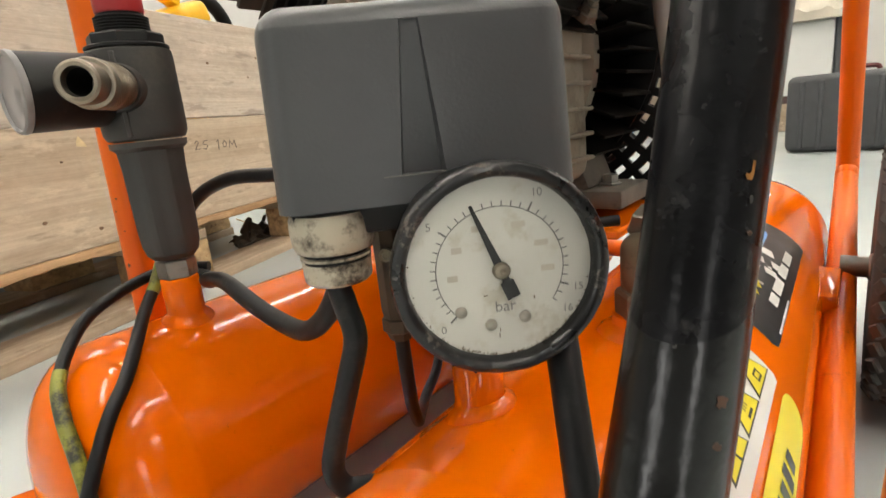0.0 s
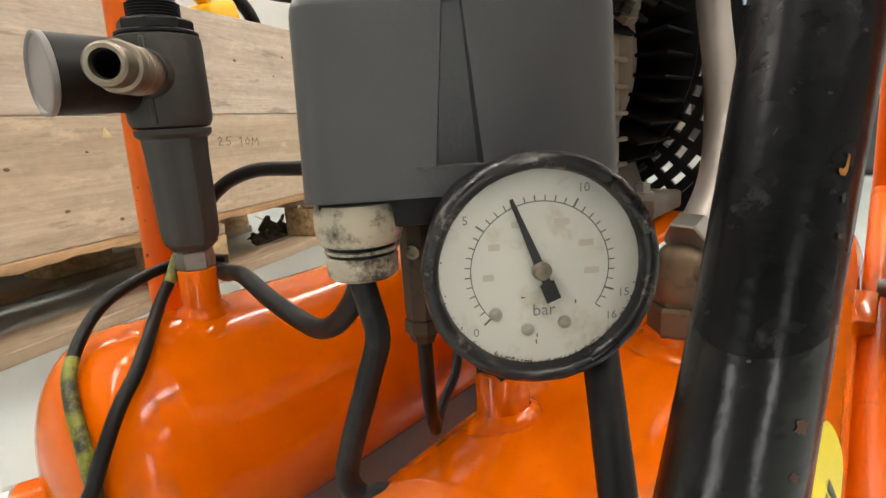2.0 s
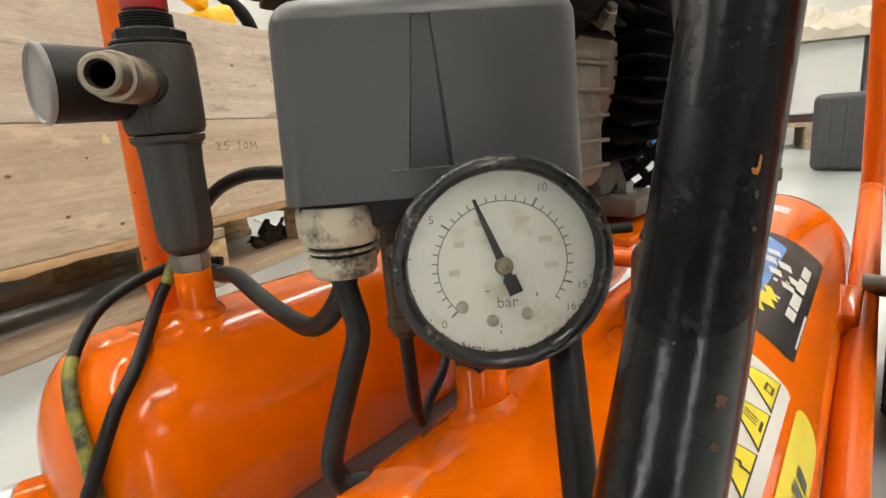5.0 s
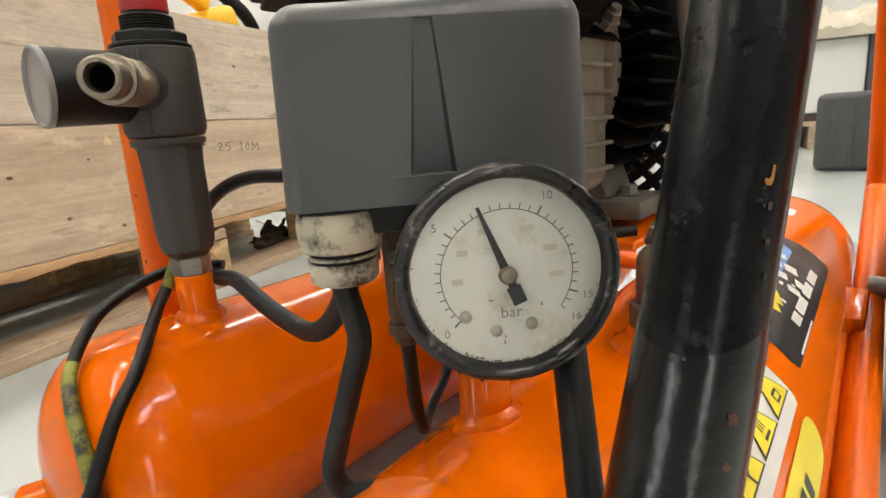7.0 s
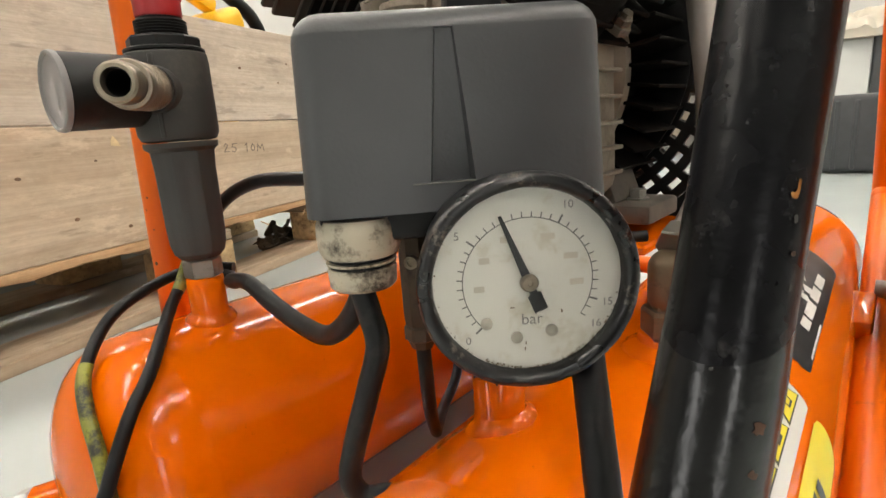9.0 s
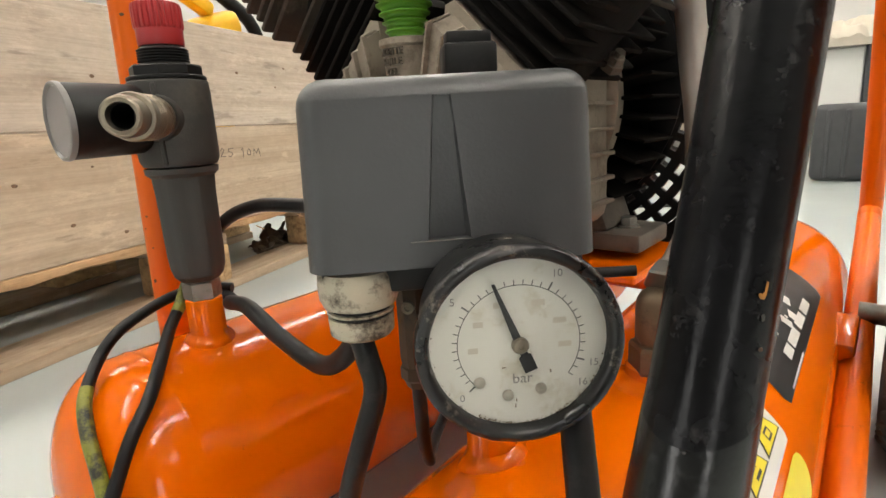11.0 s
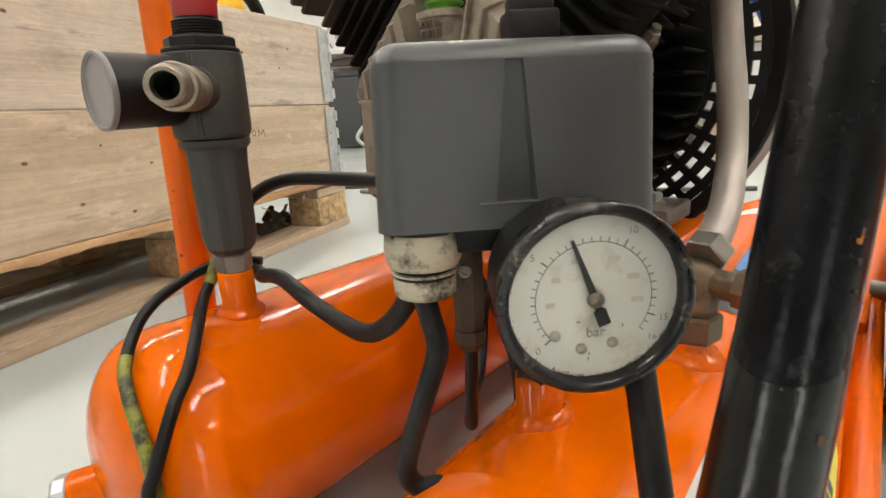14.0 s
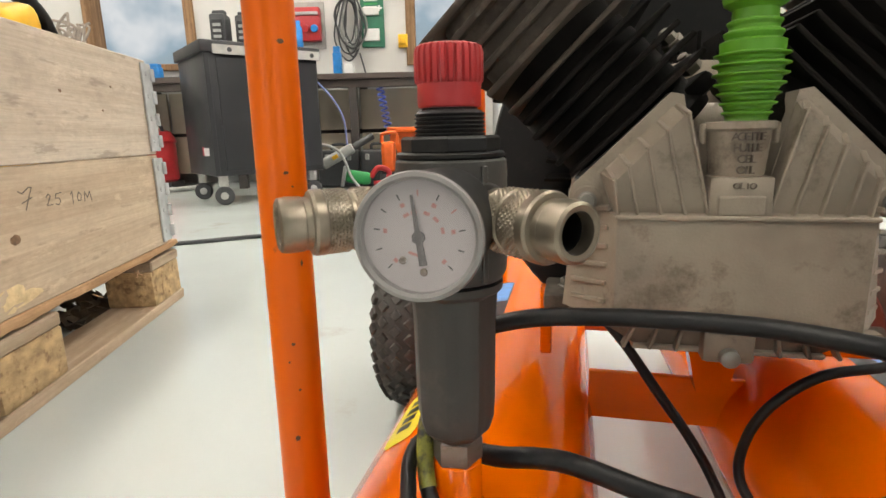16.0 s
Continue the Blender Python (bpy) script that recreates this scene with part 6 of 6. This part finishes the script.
# wall: green first aid board, cable coil, socket panel, small box
aid = thing("first_aid_board", (-0.815, 5.51, 1.25), 0, "green first aid wall board with white pockets", "first aid board")
part("board", rbox((0.22, 0.03, 0.48), at(-0.815, 5.508, 1.49), 0.006, 1), M_GREENBOARD, aid)
for z, h in ((1.36, 0.11), (1.57, 0.07)):
    part("pocket", rbox((0.15, 0.03, h), at(-0.825, 5.48, z), 0.006, 1), M_PAPER, aid)
for k in range(4):
    part("print_bar", rbox((0.13, 0.004, 0.014), at(-0.825, 5.491, 1.70 - 0.03 * k), 0.0005, 1), M_PAPER if k % 2 else M_GREENP, aid)
part("white_cross", rbox((0.05, 0.006, 0.016), at(-0.745, 5.490, 1.60), 0.001, 1), M_PAPER, aid)
part("white_cross", rbox((0.016, 0.005, 0.05), at(-0.745, 5.489, 1.60), 0.001, 1), M_PAPER, aid)
coil = thing("cable_coil", (-1.02, 5.5, 1.05), 0, "loops of dark and grey cable hanging on a wall hook", "cable coil")
for k in range(9):
    h = rnd.uniform(0.38, 0.60)
    w = rnd.uniform(0.06, 0.12)
    x = -1.03 + rnd.uniform(-0.03, 0.04)
    y = 5.49 - 0.012 * k
    pts = [(x + w * math.sin(a) * (1 + 0.15 * math.sin(3 * a + k)), y, 1.68 - h / 2 + h / 2 * math.cos(a)) for a in (2 * math.pi * j / 14 for j in range(15))]
    part("loop", tube(pts, 0.008, 8, 4), M_DGREY if k % 3 else M_GREYP, coil)
part("hook", rod((-1.03, 5.525, 1.68), (-1.03, 5.36, 1.69), 0.01, 10), M_STEELRAIL, coil)
part("tail", tube([(-0.95, 5.5, 1.2), (-0.90, 5.48, 1.0), (-0.88, 5.45, 0.93)], 0.008, 8), M_DGREY, coil)
sock = thing("socket_panel", (-1.44, 5.5, 1.3), 0, "red and blue industrial socket box on a grey wall plate", "socket box")
part("wall_plate", rbox((0.34, 0.02, 0.42), at(-1.44, 5.512, 1.46), 0.003, 1), M_GREYP, sock)
part("socket_box", rbox((0.26, 0.09, 0.30), at(-1.43, 5.457, 1.46), 0.015, 2), M_REDPAINT, sock)
for k in range(3):
    part("socket_cover", rod((-1.51 + 0.08 * k, 5.415, 1.42), (-1.51 + 0.08 * k, 5.37, 1.41), 0.034, 16, 0.005), M_BLUE if k % 2 == 0 else M_REDPAINT, sock)
part("rail", rbox((0.24, 0.02, 0.03), at(-1.43, 5.405, 1.55), 0.004, 1), M_STEELRAIL, sock)
b = rbox((0.09, 0.05, 0.12), at(-0.53, 5.495, 1.30), 0.008, 2)
rbox((0.05, 0.02, 0.05), at(-0.53, 5.465, 1.30), 0.004, 1, b)
single("alarm_box", b, M_YELLOWP, "small yellow box on the wall", "wall box")

# ---- tool trolley with battery chargers ----
TA = 38.0
tro = thing("tool_trolley", (0, 0, 0), TA, "dark grey steel tool trolley on castors with a pale front rail", "tool trolley")
cx, cy, _ = Matrix.Rotation(radians(-TA), 4, "Z") @ Vector((-1.515, 3.905, 0))
ORIGIN[tro.name] = Vector((cx, cy, 0))
tro.matrix_world = pose(0, 0, 0, 0, 0, TA) @ Matrix.Translation((cx, cy, 0))
part("cabinet", rbox((0.74, 0.60, 0.75), at(cx, cy, 0.565), 0.008, 2), M_TROLLEY, tro)
part("top_tray", rbox((0.78, 0.64, 0.07), at(cx, cy, 0.970), 0.008, 2), M_TROLLEY, tro)
part("corner_trim", rbox((0.030, 0.012, 0.73), at(cx - 0.355, cy - 0.303, 0.565), 0.003, 1), M_TROLLEY, tro)
part("door_panel", rbox((0.66, 0.010, 0.69), at(cx + 0.03, cy - 0.303, 0.565), 0.004, 1), M_TROLLEY, tro)
part("front_rail", rbox((0.70, 0.014, 0.055), at(cx + 0.03, cy - 0.325, 0.952), 0.002, 1), M_STEELRAIL, tro, "pale steel front rail")
for k in (-0.22, 0.02, 0.32):
    part("rail_screw", rod((cx + k, cy - 0.332, 0.952), (cx + k, cy - 0.337, 0.952), 0.014, 12), M_DGREY, tro)
part("tape_strip", rbox((0.03, 0.003, 0.20), at(cx + 0.05, cy - 0.3095, 0.86), 0.0005, 1), M_GREYP, tro)
part("maker_badge", rbox((0.003, 0.11, 0.05), at(cx - 0.3715, cy - 0.16, 0.34), 0.001, 1), M_PAPER, tro, "white and red maker's badge")
part("badge_square", rbox((0.003, 0.035, 0.058), at(cx - 0.3725, cy - 0.09, 0.345), 0.001, 1), M_REDPAINT, tro)
for sx in (-0.31, 0.31):
    for sy in (-0.24, 0.24):
        w = part("castor", rbox((0.060, 0.030, 0.075), at(cx + sx, cy + sy, 0.155, 0, 0, -25), 0.010, 2), M_STEELRAIL, tro, "zinc castor fork")
        part("castor_wheel", lathe([(0.012, -0.017), (0.05, -0.017), (0.060, -0.010), (0.060, 0.010), (0.05, 0.017), (0.012, 0.017)], at(cx + sx, cy + sy, 0.061, 0, 0, -25) @ pose(0, 0, 0, 90, 0, 0), 24), M_DGREY, w)
        part("castor_hub", lathe([(0.008, -0.024), (0.024, -0.022), (0.024, 0.022), (0.008, 0.024)], at(cx + sx, cy + sy, 0.061, 0, 0, -25) @ pose(0, 0, 0, 90, 0, 0), 16), M_STEELRAIL, w)


def charger(x, y, z):
    t = thing("battery_charger", (x, y, z), 0, "black battery charger standing on the trolley", "charger", "chargers on the trolley")
    part("body", rbox((0.10, 0.12, 0.19), at(x, y, z + 0.095), 0.014, 2), M_DGREY, t)
    part("face_plate", rbox((0.07, 0.01, 0.13), at(x, y - 0.062, z + 0.09), 0.004, 1), M_TROLLEY, t)
    for k in range(3):
        part("label_bar", rbox((0.05, 0.004, 0.018), at(x, y - 0.068, z + 0.05 + 0.035 * k), 0.0005, 1), M_GREYP, t)
    part("grip", rbox((0.08, 0.05, 0.03), at(x, y, z + 0.20), 0.008, 2), M_DGREY, t)
    return t


charger(-1.60, 3.72, 1.005)
charger(-1.46, 3.78, 1.005)
b = rbox((0.06, 0.05, 0.20), at(-1.28, 3.95, 1.105), 0.008, 2)
single("spray_can", lathe([(0.028, 1.005), (0.03, 1.010), (0.03, 1.15), (0.018, 1.175), (0.018, 1.20)], at(-1.17, 3.98, 0), 20), M_BLUE, "blue spray can on the trolley", "spray can")
single("upright_tool", b, M_DGREY, "dark upright hand tool on the trolley", "hand tool")
single("cleaning_bottle", lathe([(0.03, 1.005), (0.034, 1.015), (0.034, 1.10), (0.014, 1.13), (0.014, 1.16)], at(-1.22, 4.03, 0), 20), M_PAPER, "white plastic bottle on the trolley", "bottle")

# ---- red vacuum, grey bin, tools on the floor by the bench ----
vac = thing("vacuum_cleaner", (-2.75, 4.95, 0), 0, "red drum vacuum cleaner on the floor under the bench", "vacuum cleaner")
part("drum", lathe([(0.15, 0.06), (0.17, 0.08), (0.17, 0.38), (0.165, 0.40)], at(-2.75, 4.95, 0), 32), M_REDPAINT, vac)
part("lid", lathe([(0.175, 0.40), (0.18, 0.42), (0.14, 0.50), (0.05, 0.53)], at(-2.75, 4.95, 0), 32), M_REDPAINT, vac)
part("handle", tube([(-2.86, 4.9, 0.46), (-2.84, 4.88, 0.56), (-2.66, 4.88, 0.56), (-2.64, 4.9, 0.46)], 0.014, 10), M_DGREY, vac)
part("yellow_label", rbox((0.12, 0.004, 0.04), at(-2.75, 4.778, 0.20), 0.001, 1), M_YELLOWP, vac)
part("hose", tube([(-2.75, 4.80, 0.32), (-2.82, 4.6, 0.30), (-2.95, 4.5, 0.12), (-2.7, 4.35, 0.03), (-2.4, 4.42, 0.03), (-2.25, 4.6, 0.03)], 0.02, 10), M_GREYP, vac)
for x in (-2.88, -2.62):
    part("foot", rbox((0.08, 0.26, 0.06), at(x, 4.95, 0.03), 0.012, 2), M_DGREY, vac)
bn = thing("waste_bin", (-3.25, 4.9, 0), 0, "grey steel waste bin below the bench", "bin")
part("body", rbox((0.46, 0.40, 0.70), at(-3.25, 4.9, 0.36), 0.02, 2), M_DGREY, bn)
part("lid", rbox((0.48, 0.42, 0.05), at(-3.25, 4.9, 0.735), 0.015, 2), M_DGREY, bn)

HY = 4.45  # the heap of tools
gr = thing("angle_grinder", (-1.0, HY - 0.1, 0), 0, "grey angle grinder lying on tool cases", "grinder")
part("body", rod((-1.14, HY - 0.12, 0.20), (-0.90, HY - 0.06, 0.33), 0.042, 20, 0.01), M_GREYP, gr)
part("neck", rod((-0.90, HY - 0.06, 0.33), (-0.74, HY - 0.02, 0.42), 0.028, 16, 0.006), M_DGREY, gr)
part("yellow_mark", rbox((0.05, 0.01, 0.03), at(-1.03, HY - 0.155, 0.262, 0, -28, 0), 0.002, 1), M_YELLOWP, gr)
part("cable", tube([(-1.14, HY - 0.12, 0.20), (-1.22, HY - 0.2, 0.28), (-1.12, HY - 0.25, 0.36), (-0.98, HY - 0.22, 0.30), (-0.90, HY - 0.25, 0.12), (-0.82, HY - 0.3, 0.02)], 0.011, 8), M_GREYP, gr)
for k, (x, w) in enumerate(((-1.05, 0.34), (-0.72, 0.30))):
    cs = thing("tool_case", (x, HY + 0.15, 0), 0, "black plastic tool case standing on the floor", "tool case", "cases under the bench")
    part("shell", rbox((w, 0.14, 0.30), at(x, HY + 0.15, 0.16), 0.025, 3), M_DGREY, cs)
    part("handle", tube([(x - 0.06, HY + 0.15, 0.31), (x - 0.05, HY + 0.15, 0.35), (x + 0.05, HY + 0.15, 0.35), (x + 0.06, HY + 0.15, 0.31)], 0.012, 10), M_DGREY, cs)
    for s in (-0.09, 0.09):
        part("latch", rbox((0.035, 0.02, 0.05), at(x + s, HY + 0.075, 0.25), 0.005, 1), M_GREYP, cs)
saw = thing("hedge_trimmer", (-0.80, HY - 0.15, 0), 0, "green and red power tool lying on the floor", "power tool")
part("body", rbox((0.20, 0.10, 0.10), at(-0.86, HY - 0.15, 0.10, 0, 10, 15), 0.03, 3), M_GREENP, saw)
part("grip", tube([(-0.76, HY - 0.15, 0.10), (-0.70, HY - 0.14, 0.17), (-0.62, HY - 0.13, 0.14), (-0.64, HY - 0.13, 0.06), (-0.74, HY - 0.15, 0.05)], 0.022, 10), M_REDPAINT, saw)
part("guard", rbox((0.02, 0.12, 0.16), at(-0.97, HY - 0.16, 0.11, 0, 12, 15), 0.006, 2), M_GREYP, saw)
ch = thing("orange_tool", (-0.60, HY - 0.05, 0), 0, "orange power tool standing on the floor", "power tool")
part("body", rbox((0.11, 0.12, 0.24), at(-0.62, HY - 0.05, 0.25), 0.03, 3), M_ORANGEP, ch)
part("base", rbox((0.14, 0.14, 0.13), at(-0.62, HY - 0.05, 0.065), 0.02, 2), M_DGREY, ch)
part("handle", tube([(-0.67, HY - 0.05, 0.36), (-0.66, HY - 0.05, 0.43), (-0.56, HY - 0.05, 0.43), (-0.55, HY - 0.05, 0.35)], 0.015, 10), M_ORANGEP, ch)
b = rbox((0.30, 0.10, 0.05), at(-0.50, HY + 0.25, 0.46), 0.01, 2)
rbox((0.26, 0.06, 0.44), at(-0.50, HY + 0.27, 0.22), 0.01, 2, b)
single("orange_crate", b, M_ORANGEP, "orange plastic crate behind the tools", "crate")
hs = B()
for k in range(7):
    x0, y0 = -1.1 + 0.1 * k, HY - 0.32 - 0.02 * (k % 3)
    tube([(x0 - 0.15, y0, 0.012), (x0, y0 - 0.06, 0.02), (x0 + 0.18, y0 + 0.02, 0.015), (x0 + 0.30, y0 + 0.06, 0.012)], 0.010, 8, 5, hs)
tagged(single("floor_leads", hs, M_DGREY, "tangle of dark leads lying on the floor", "leads"), kind="stuff")
gen = thing("blue_generator", (-0.34, 4.25, 0), 0, "blue welding set with a dark round fan front", "welding set")
part("case", rbox((0.26, 0.42, 0.36), at(-0.34, 4.3, 0.20), 0.02, 2), M_BLUE, gen)
part("front", rbox((0.22, 0.02, 0.30), at(-0.34, 4.085, 0.20), 0.01, 2), M_DGREY, gen)
part("fan", lathe([(0.06, 0), (0.065, 0.006), (0.02, 0.012)], axis_to((-0.34, 4.075, 0.17), (-0.34, 3.9, 0.17)), 24), M_STEELRAIL, gen)
part("lead", tube([(-0.30, 4.07, 0.28), (-0.22, 3.98, 0.30), (-0.17, 3.95, 0.14), (-0.24, 3.95, 0.02), (-0.40, 3.98, 0.02)], 0.016, 8), M_GREYP, gen)
bs = thing("spiral_air_hose", (-0.68, 5.0, 0.4), 0, "blue spiral air hose hanging below the bench", "air hose")
pts = [(-0.70 + 0.03 * math.cos(a * 0.9) + 0.0035 * a * 0.3, 4.72 + 0.03 * math.sin(a * 0.9), 0.82 - 0.0062 * a) for a in range(0, 66)]
part("spiral", tube(pts, 0.007, 8, 3), mat("blue_violet_hose", (0.10, 0.14, 0.50), 0.4), bs)
part("tail", tube([(-1.20, 4.66, 0.86), (-1.08, 4.64, 0.72), (-1.00, 4.62, 0.56), (-0.98, 4.6, 0.36), (-0.97, 4.6, 0.30)], 0.008, 8), mat("pale_blue_hose", (0.20, 0.26, 0.55), 0.4), bs)
single("floor_cable", tube([(-1.9, 2.05, 0.009), (-1.5, 2.12, 0.009), (-1.25, 2.2, 0.009), (-0.97, 2.31, 0.009), (-0.6, 2.33, 0.009), (-0.2, 2.2, 0.009), (0.3, 2.3, 0.009)], 0.009, 10), M_DGREY, "black cable lying across the floor", "cable")

# ---- yellow machine and black hose in the collar box ----
ym = thing("yellow_machine", (-1.02, 0.98, 0.144), 0, "yellow plastic machine with a black hose in the pallet box", "machine")
b = rbox((0.14, 0.22, 0.40), at(-1.03, 0.93, 0.37), 0.03, 3)
rbox((0.10, 0.10, 0.06), at(-1.00, 1.04, 0.575, 20, 0, 0), 0.02, 3, b)
part("body", b, M_YELLOWP, ym)
part("handle", rbox((0.035, 0.16, 0.035), at(-1.00, 0.96, 0.64, -22, 0, 0), 0.01, 2), M_YELLOWP, ym)
part("hose", tube([(-1.0, 0.86, 0.74), (-1.0, 1.00, 0.685), (-1.0, 1.10, 0.645), (-1.005, 1.18, 0.605), (-1.02, 1.22, 0.54), (-1.05, 1.20, 0.40)], 0.017, 14), M_BLACK, ym, "black corrugated hose")
part("foot", rbox((0.16, 0.24, 0.025), at(-1.03, 0.93, 0.157), 0.006, 1), M_DGREY, ym)
ym.matrix_world = TURN @ ym.matrix_world

# ---- dry leaves below the pallet ----
lf = B()
rnd = random.Random(8)
for k in range(24):
    c = Vector((-1.0 + rnd.gauss(0, 0.02), 1.10 + 0.055 * (k % 3) + rnd.gauss(0, 0.012), 0.008 + 0.045 * rnd.random() * (0.4 if k % 3 == 0 else 1)))
    q = Euler((rnd.uniform(-1, 1), rnd.uniform(-1, 1), rnd.uniform(0, 6))).to_matrix()
    ring = [c + q @ Vector((0.024 * math.cos(a) * (1 + 0.4 * math.sin(3 * a)), 0.017 * math.sin(a), 0.008 * math.cos(2 * a))) for a in (2 * math.pi * j / 10 for j in range(10))]
    ring = [Vector((v.x, v.y, max(v.z, 0.001))) for v in ring]
    up = [lf.verts.new(v) for v in ring]
    dn = [lf.verts.new(v + Vector((0, 0, 0.0012))) for v in ring]
    lf.faces.new(up)
    lf.faces.new(dn[::-1])
    for j in range(10):
        lf.faces.new((up[j], dn[j], dn[(j + 1) % 10], up[(j + 1) % 10]))
tagged(single("dry_leaves", lf, mat("dry_leaf", (0.085, 0.062, 0.038), 0.8, vary=0.3, scale=60), "curled dry leaves on the floor below the pallet", "leaves"), kind="stuff")

# ---- right-hand side of the hall ----
case = thing("hard_case", (0.74, 3.05, 0), -12, "dark grey ribbed plastic hard case standing on the floor", "hard case")
ox, oy, _ = Matrix.Rotation(radians(12), 4, "Z") @ Vector((0.76, 3.05, 0))
ORIGIN[case.name] = Vector((ox, oy, 0))
case.matrix_world = pose(0, 0, 0, 0, 0, -12) @ Matrix.Translation((ox, oy, 0))
part("shell", rbox((0.40, 0.16, 0.34), at(ox, oy, 0.175), 0.03, 3), M_DGREY, case)
for k in (-0.14, -0.07, 0.07, 0.14):
    part("rib", rbox((0.02, 0.17, 0.30), at(ox + k, oy, 0.17), 0.006, 2), M_DGREY, case)
part("handle", tube([(ox + 0.04, oy, 0.335), (ox + 0.05, oy, 0.36), (ox + 0.12, oy, 0.36), (ox + 0.13, oy, 0.335)], 0.010, 10), mat("dull_red_handle", (0.10, 0.02, 0.02), 0.5), case)
M_WHITEP = mat("white_panel", (0.60, 0.60, 0.58), 0.5, vary=0.05, scale=3)
cab = thing("white_cabinet", (0.62, 4.6, 0), 0, "white steel cabinet with black edges", "cabinet")
part("body", rbox((0.72, 0.5, 0.45), at(0.62, 4.6, 0.455), 0.01, 1), M_WHITEP, cab)
part("corner_post", rbox((0.05, 0.05, 0.50), at(1.006, 4.36, 0.45), 0.006, 1), M_DGREY, cab)
part("door_line", rbox((0.008, 0.006, 0.40), at(0.52, 4.347, 0.455), 0.001, 1), M_DGREY, cab)
part("dark_plinth", rbox((0.72, 0.46, 0.05), at(0.62, 4.6, 0.205), 0.004, 1), mat("brown_plinth", (0.05, 0.02, 0.02), 0.6), cab)
pw = thing("timber_pallet", (0.7, 4.45, 0), 0, "pale timber pallet under the cabinet", "pallet")
for k in range(3):
    part("board", rbox((1.3, 0.10, 0.03), at(0.75, 4.4 + 0.20 * k, 0.164), 0.003, 1), M_PALLET, pw)
for k in range(3):
    part("bearer", rbox((0.10, 0.52, 0.148), at(0.2 + 0.55 * k, 4.6, 0.075), 0.003, 1), M_PALLET, pw)
tp = B()
for i in range(41):
    for j in range(13):
        x, y = 0.26 + 0.84 * i / 40, 4.28 + 0.62 * j / 12
        p = Vector((x * 6, y * 6, 0))
        z = 0.76 + 0.07 * noise.noise(p) + 0.06 * noise.noise(p * 2.3) + 0.10 * math.sin(math.pi * j / 12)
        tp.verts.new((x, y, z))
tp.verts.ensure_lookup_table()
for i in range(40):
    for j in range(12):
        a = i * 13 + j
        tp.faces.new([tp.verts[q] for q in (a, a + 13, a + 14, a + 1)])
ex = bmesh.ops.extrude_face_region(tp, geom=tp.faces[:])
for v in [g for g in ex["geom"] if isinstance(g, bmesh.types.BMVert)]:
    v.co.z = max(v.co.z - 0.30, 0.684)
bmesh.ops.recalc_face_normals(tp, faces=tp.faces[:])
single("folded_tarpaulin", tp, mat("beige_tarpaulin", (0.46, 0.42, 0.34), 0.6, vary=0.12, scale=8), "crumpled beige tarpaulin lying on the cabinet", "tarpaulin")
rk = thing("storage_rack", (2.6, 5.2, 0), 0, "pallet rack with orange beams and pale crates", "storage rack")
for x in (1.9, 3.5):
    part("upright", rbox((0.09, 0.09, 2.4), at(x, 5.2, 1.2), 0.004, 1), M_DGREY, rk)
for z in (0.25, 1.30, 2.1):
    part("beam", rbox((1.6, 0.05, 0.11), at(2.7, 5.13, z), 0.004, 1), M_ORANGEP, rk)
for x, z, w, h in ((2.2, 0.31, 0.44, 0.40), (2.75, 0.31, 0.5, 0.36), (3.2, 0.31, 0.4, 0.5), (2.4, 1.36, 0.6, 0.4)):
    b = rbox((w, 0.4, h), at(x, 5.25, z + h / 2 + 0.0), 0.012, 1)
    single("crate", b, M_WHITEP, "pale crate on the storage rack", "crate", "crates on the rack")
ct = thing("control_cabinet", (1.75, 3.75, 0), 0, "white equipment case with a dark panel and lime green disc", "equipment case")
part("case", rbox((0.44, 0.4, 0.46), at(1.78, 3.75, 0.24), 0.015, 2), M_WHITEP, ct)
part("panel", rbox((0.36, 0.012, 0.20), at(1.78, 3.548, 0.16), 0.004, 1), M_DGREY, ct)
part("lime_disc", lathe([(0.055, 0), (0.055, 0.004), (0.05, 0.005)], axis_to((1.74, 3.541, 0.17), (1.74, 3.0, 0.17)), 24), mat("lime", (0.25, 0.6, 0.03), 0.4), ct)

# ---- the far part of the hall is drawn in about the spot where the walk ends ----
bpy.context.view_layer.update()
NEARER = Matrix.Translation((-0.238, 0.046, 0)) @ Matrix.Scale(0.9, 4) @ Matrix.Translation((0.238, -0.046, 0))
for o in list(bpy.data.objects):
    if o.parent is None and o.type in ("MESH", "EMPTY"):
        corners = [o.matrix_world @ Vector(c) for c in o.bound_box] if o.type == "MESH" else [o.matrix_world.translation]
        if sum(c.y for c in corners) / len(corners) > 1.9 and not o.name.startswith(("ceiling", "wall_east", "wall_west")):
            o.matrix_world = NEARER @ o.matrix_world
